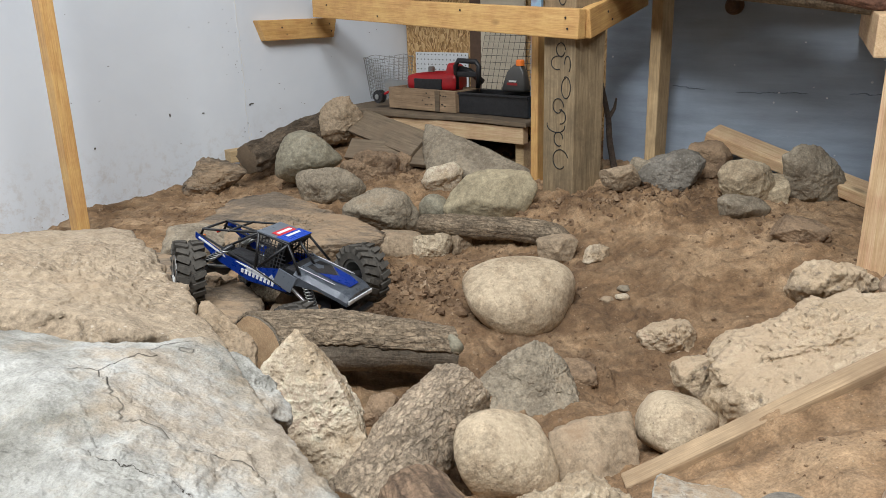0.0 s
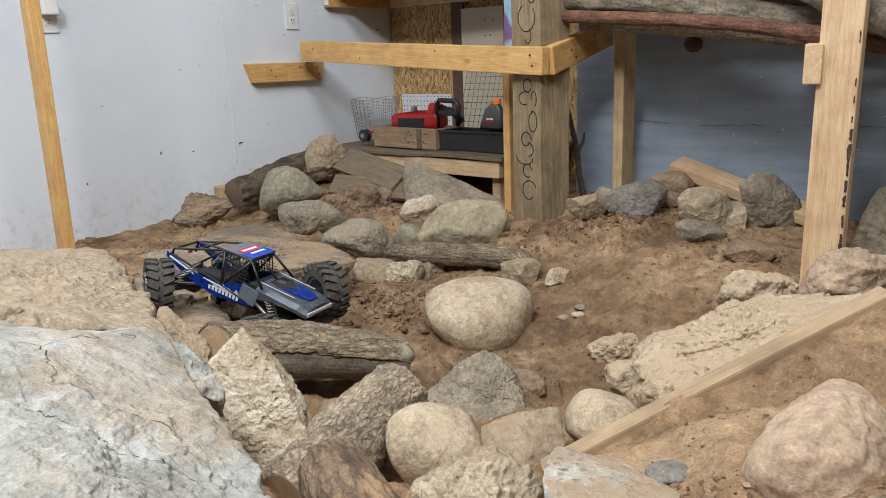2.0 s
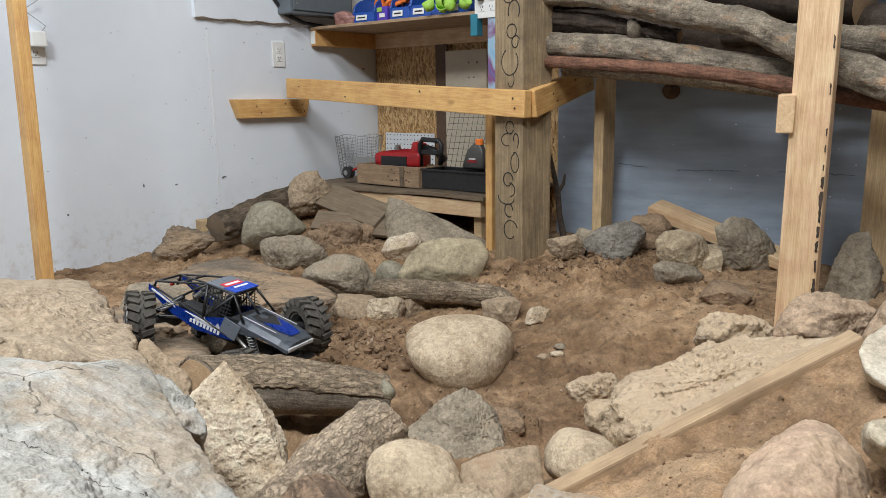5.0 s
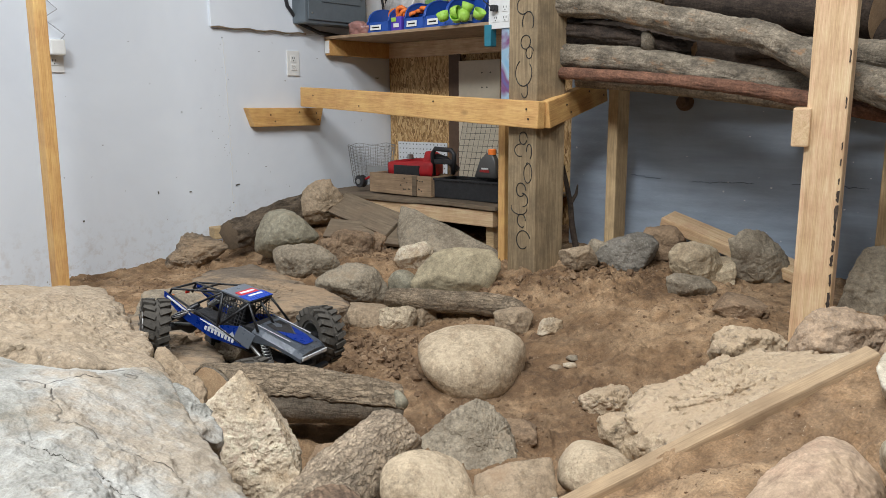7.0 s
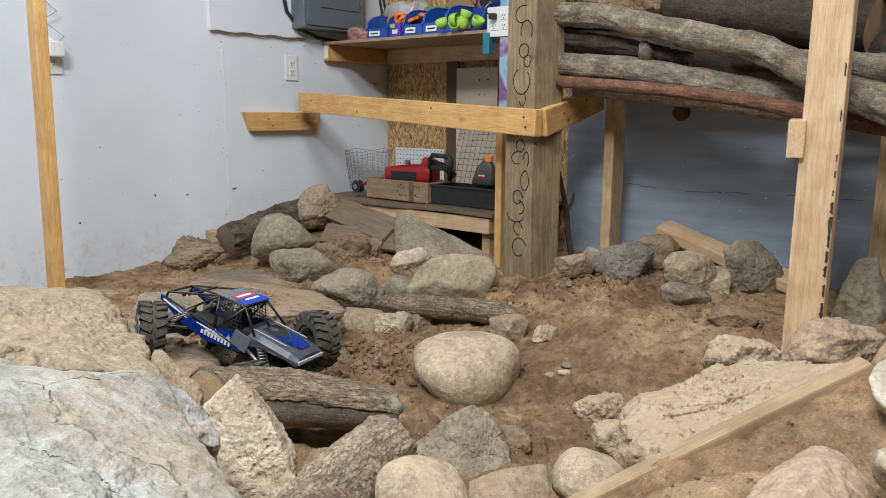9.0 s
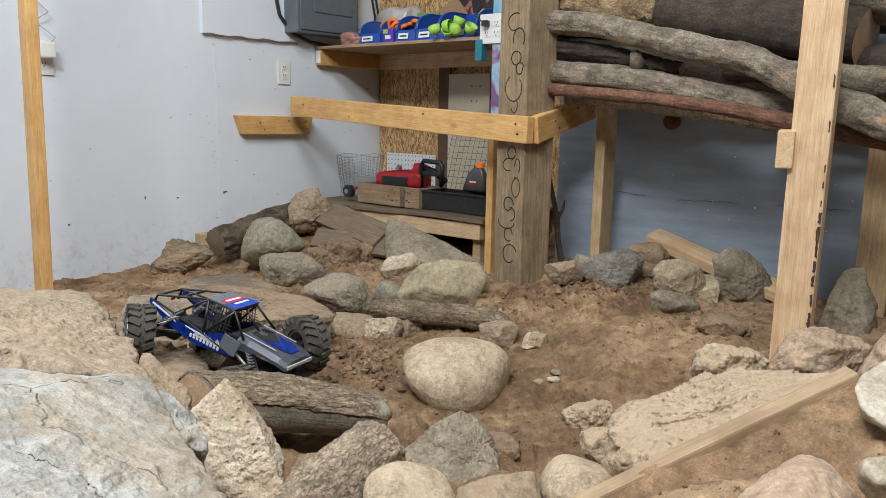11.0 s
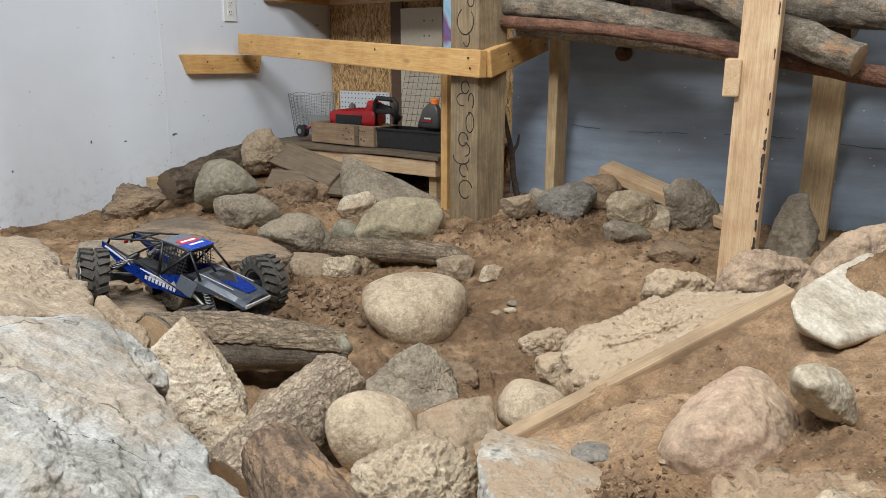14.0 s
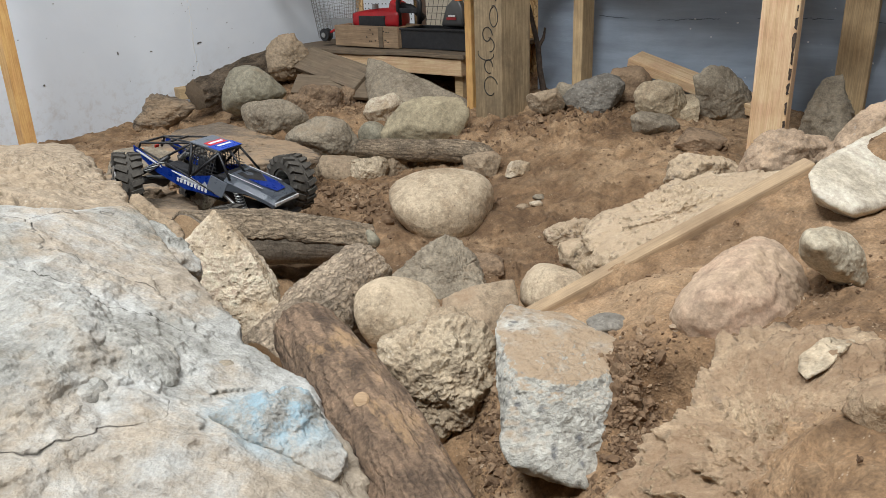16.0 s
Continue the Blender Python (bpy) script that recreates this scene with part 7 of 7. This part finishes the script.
    for s in (-1, 1):
        w = 0.060 * s
        bars += [[(0.100, w * 1.1, 0.118), (0.050, w * 0.76, 0.185), (-0.030, w * 0.76, 0.190), (-0.185, w * 0.80, 0.135), (-0.195, w * 0.8, 0.095)],
                 [(-0.030, w * 0.76, 0.190), (-0.015, w * 1.15, 0.085)], [(-0.195, w * 0.8, 0.115), (-0.015, w * 1.15, 0.085), (0.060, w * 1.15, 0.06)],
                 [(0.050, w * 0.76, 0.185), (-0.015, w * 1.15, 0.085)], [(-0.030, w * 0.76, 0.190), (-0.120, w * 0.9, 0.10)]]
    bars += [[(0.050, -0.046, 0.185), (0.050, 0.046, 0.185)], [(-0.030, -0.046, 0.19), (-0.030, 0.046, 0.19)], [(-0.185, -0.048, 0.135), (-0.185, 0.048, 0.135)],
             [(-0.030, -0.044, 0.19), (-0.185, 0.045, 0.135)], [(-0.110, -0.052, 0.162), (-0.110, 0.052, 0.162)], [(0.100, 0, 0.124), (0.050, 0, 0.185)]]
    for b in bars:
        part("roll_bar", tube_bm(b, 0.0035, 8), M_PIPEBLACK, car, "", True)
    roof = part("roof", box_bm((0.010, 0, 0.193), (0.088, 0.096, 0.005), 0.002), M_GREYPAINT, car, "grey roof panel with a blue front half")
    part("roof_stripe", box_bm((0.037, 0, 0.1963), (0.036, 0.095, 0.0016), 0), M_BLUEPAINT, roof)
    part("roof_badge", box_bm((0.009, 0, 0.1966), (0.022, 0.070, 0.0016), 0), plain("red_decal", (0.55, 0.03, 0.04), 0.4), roof, "red rectangular decal")
    part("badge_bar", box_bm((0.009, 0, 0.1978), (0.008, 0.054, 0.001), 0), M_DECAL, roof)
    part("badge_bar", box_bm((0.031, 0.005, 0.1975), (0.007, 0.054, 0.001), 0), M_DECAL, roof)
    for s in (-1, 1):
        bm = bmesh.new()
        outline = [(0.075, 0.050), (0.055, 0.118), (-0.02, 0.088), (-0.10, 0.092), (-0.195, 0.128), (-0.195, 0.108), (-0.12, 0.062), (-0.03, 0.038)]
        vs = [bm.verts.new((x, s * (0.070 - 0.05 * max(0.0, -x - 0.06)), z)) for x, z in outline]
        bm.faces.new(vs)
        bmesh.ops.solidify(bm, geom=bm.faces[:], thickness=0.003)
        bmesh.ops.recalc_face_normals(bm, faces=bm.faces)
        side = part("side_panel", bm, M_BLUEPAINT, car, "glossy blue side panel with white decals")
        y = s * 0.0712
        bm = bmesh.new()
        for k in range(5):
            xk, tall = 0.052 - 0.021 * k, (0.016, 0.024, 0.018, 0.027, 0.015)[k]
            vs = [bm.verts.new((xk + dx, s * 0.0709, 0.064 + 0.001 * k + dz)) for dx, dz in ((-0.014, 0.0), (0.014, 0.0), (0.003, 0.75 * tall), (0.0, tall))]
            bm.faces.new(vs if s < 0 else vs[::-1])
        bmesh.ops.solidify(bm, geom=bm.faces[:], thickness=0.0008)
        part("side_decal", bm, M_DECAL, side, "white jagged peaks decal")
        for k in range(9):
            part("side_decal", box_bm((0.035 - 0.0105 * k, y, 0.058 + 0.0008 * k), (0.0065, 0.0016, 0.013), 0.001, Euler((0, 0.1, 0)).to_matrix()), M_DECAL, side, "white lettering-like bar")
        for k in range(3):
            part("side_decal", box_bm((-0.02 - 0.012 * k, y, 0.078 + 0.003 * k), (0.05, 0.0016, 0.0022), 0, Euler((0, 0.12, 0)).to_matrix()), M_DECAL, side, "thin white flash")
        part("side_flash", box_bm((-0.135, s * 0.0668, 0.098), (0.10, 0.0016, 0.006), 0, Euler((0, 0.36, 0)).to_matrix()), M_DECAL, side, "white pointed flash")
        part("rocker_panel", box_bm((0.066, s * 0.0705, 0.085), (0.05, 0.003, 0.055), 0.002, Euler((0, 0.25, 0)).to_matrix()), M_GREYPAINT, car)
        bm = bmesh.new()
        for k in range(9):
            add_tube(bm, [(-0.023 + 0.008 * k, s * 0.066, 0.088), (-0.027 + 0.009 * k, s * 0.047, 0.186 - 0.0004 * k)], 0.0012, 4)
        for k in range(8):
            add_tube(bm, [(-0.021, s * (0.066 - 0.0024 * k), 0.094 + 0.011 * k), (0.070 - 0.004 * k, s * (0.066 - 0.0024 * k), 0.094 + 0.011 * k)], 0.0012, 4)
        part("window_net", bm, M_BLACK, car, "black window net")
        part("seat", box_bm((0.0, s * 0.026, 0.112), (0.03, 0.034, 0.06), 0.008), M_BLACK, car)
    part("dashboard", box_bm((0.07, 0, 0.108), (0.03, 0.11, 0.02), 0.004), M_BLACK, car)
    part("rear_light", box_bm((-0.197, 0.03, 0.10), (0.004, 0.014, 0.010), 0.001), plain("red_lens", (0.5, 0.03, 0.02), 0.2), car)
    part("rear_light", box_bm((-0.197, -0.03, 0.10), (0.004, 0.014, 0.010), 0.001), M_ORANGE, car)
    keep = ("wheel", "axle", "shock", "spring", "link_arm")
    for o in car.children:
        if o.name.split(".")[0] not in keep:
            o.matrix_basis = body @ o.matrix_basis
    return car


rock_crawler(pose(-0.480, 1.62, 0.474, 0, 14, -26) @ Matrix.Scale(0.94, 4), pose(0.0, 0.0, -0.022, -2, -2, 0) @ Matrix.Diagonal((1, 0.88, 0.74, 1)))

# ---- loose clods and pebbles ----
def scatter():
    dirs, faces = icosphere(2)
    rs = np.random.RandomState(77)
    verts, polys = [], []
    patches = [(-0.27, 1.93, 0.20, 0.12, 3200, 0.0095), (0.0, 2.2, 0.30, 0.12, 700, 0.004), (0.50, 2.36, 0.30, 0.06, 1400, 0.008), (0.35, 1.75, 0.18, 0.2, 700, 0.0035),
               (0.2, 1.55, 0.22, 0.12, 900, 0.004), (-0.8, 2.7, 0.25, 0.25, 1000, 0.006), (-0.3, 3.0, 0.2, 0.1, 1100, 0.008), (0.75, 2.0, 0.15, 0.15, 800, 0.005),
               (0.240, 0.60, 0.026, 0.05, 2600, 0.0050), (0.085, 0.70, 0.016, 0.09, 1500, 0.0045), (0.21, 0.51, 0.05, 0.03, 900, 0.003), (0.43, 0.56, 0.12, 0.12, 3200, 0.0026), (0.42, 0.86, 0.12, 0.04, 500, 0.0016),
               (-0.65, 1.85, 0.12, 0.1, 700, 0.006), (-0.98, 2.2, 0.2, 0.3, 700, 0.005), (0.0, 1.9, 0.9, 0.7, 2500, 0.0022)]
    for x0, y0, sx, sy, count, size in patches:
        for _ in range(int(0.6 * count)):
            x, y = x0 + rs.normal() * sx, y0 + rs.normal() * sy
            u, v = x * UX + y * UY, -x * UY + y * UX
            if u < LEFT + 0.02 or v > BLUE - 0.02 and u > -1.5:
                continue
            s = 0.8 * min(size * (0.3 + rs.pareto(2.2) * 0.4), 1.9 * size)
            p = dirs * (s * rs.uniform(0.6, 1.25, 3)) * (1 + 0.10 * rs.normal(size=(len(dirs), 1)) + 0.3 * np.sin(dirs @ rs.normal(size=(3, 1)) * 3.5 + rs.uniform(0, 6)) + 0.22 * np.sin(dirs @ rs.normal(size=(3, 1)) * 6 + rs.uniform(0, 6)))
            base = len(verts)
            z = soil_at(x, y) - 0.1 * s
            verts.extend((p + np.array((x, y, z))).tolist())
            polys.extend([[i + base for i in f] for f in faces])
    me = bpy.data.meshes.new("soil_clods")
    me.from_pydata(verts, [], polys)
    me.materials.append(M_CLODS)
    tagged(new("soil_clods", me), "loose soil clods and small pebbles strewn over the ground", "clods", kind="stuff")


scatter()
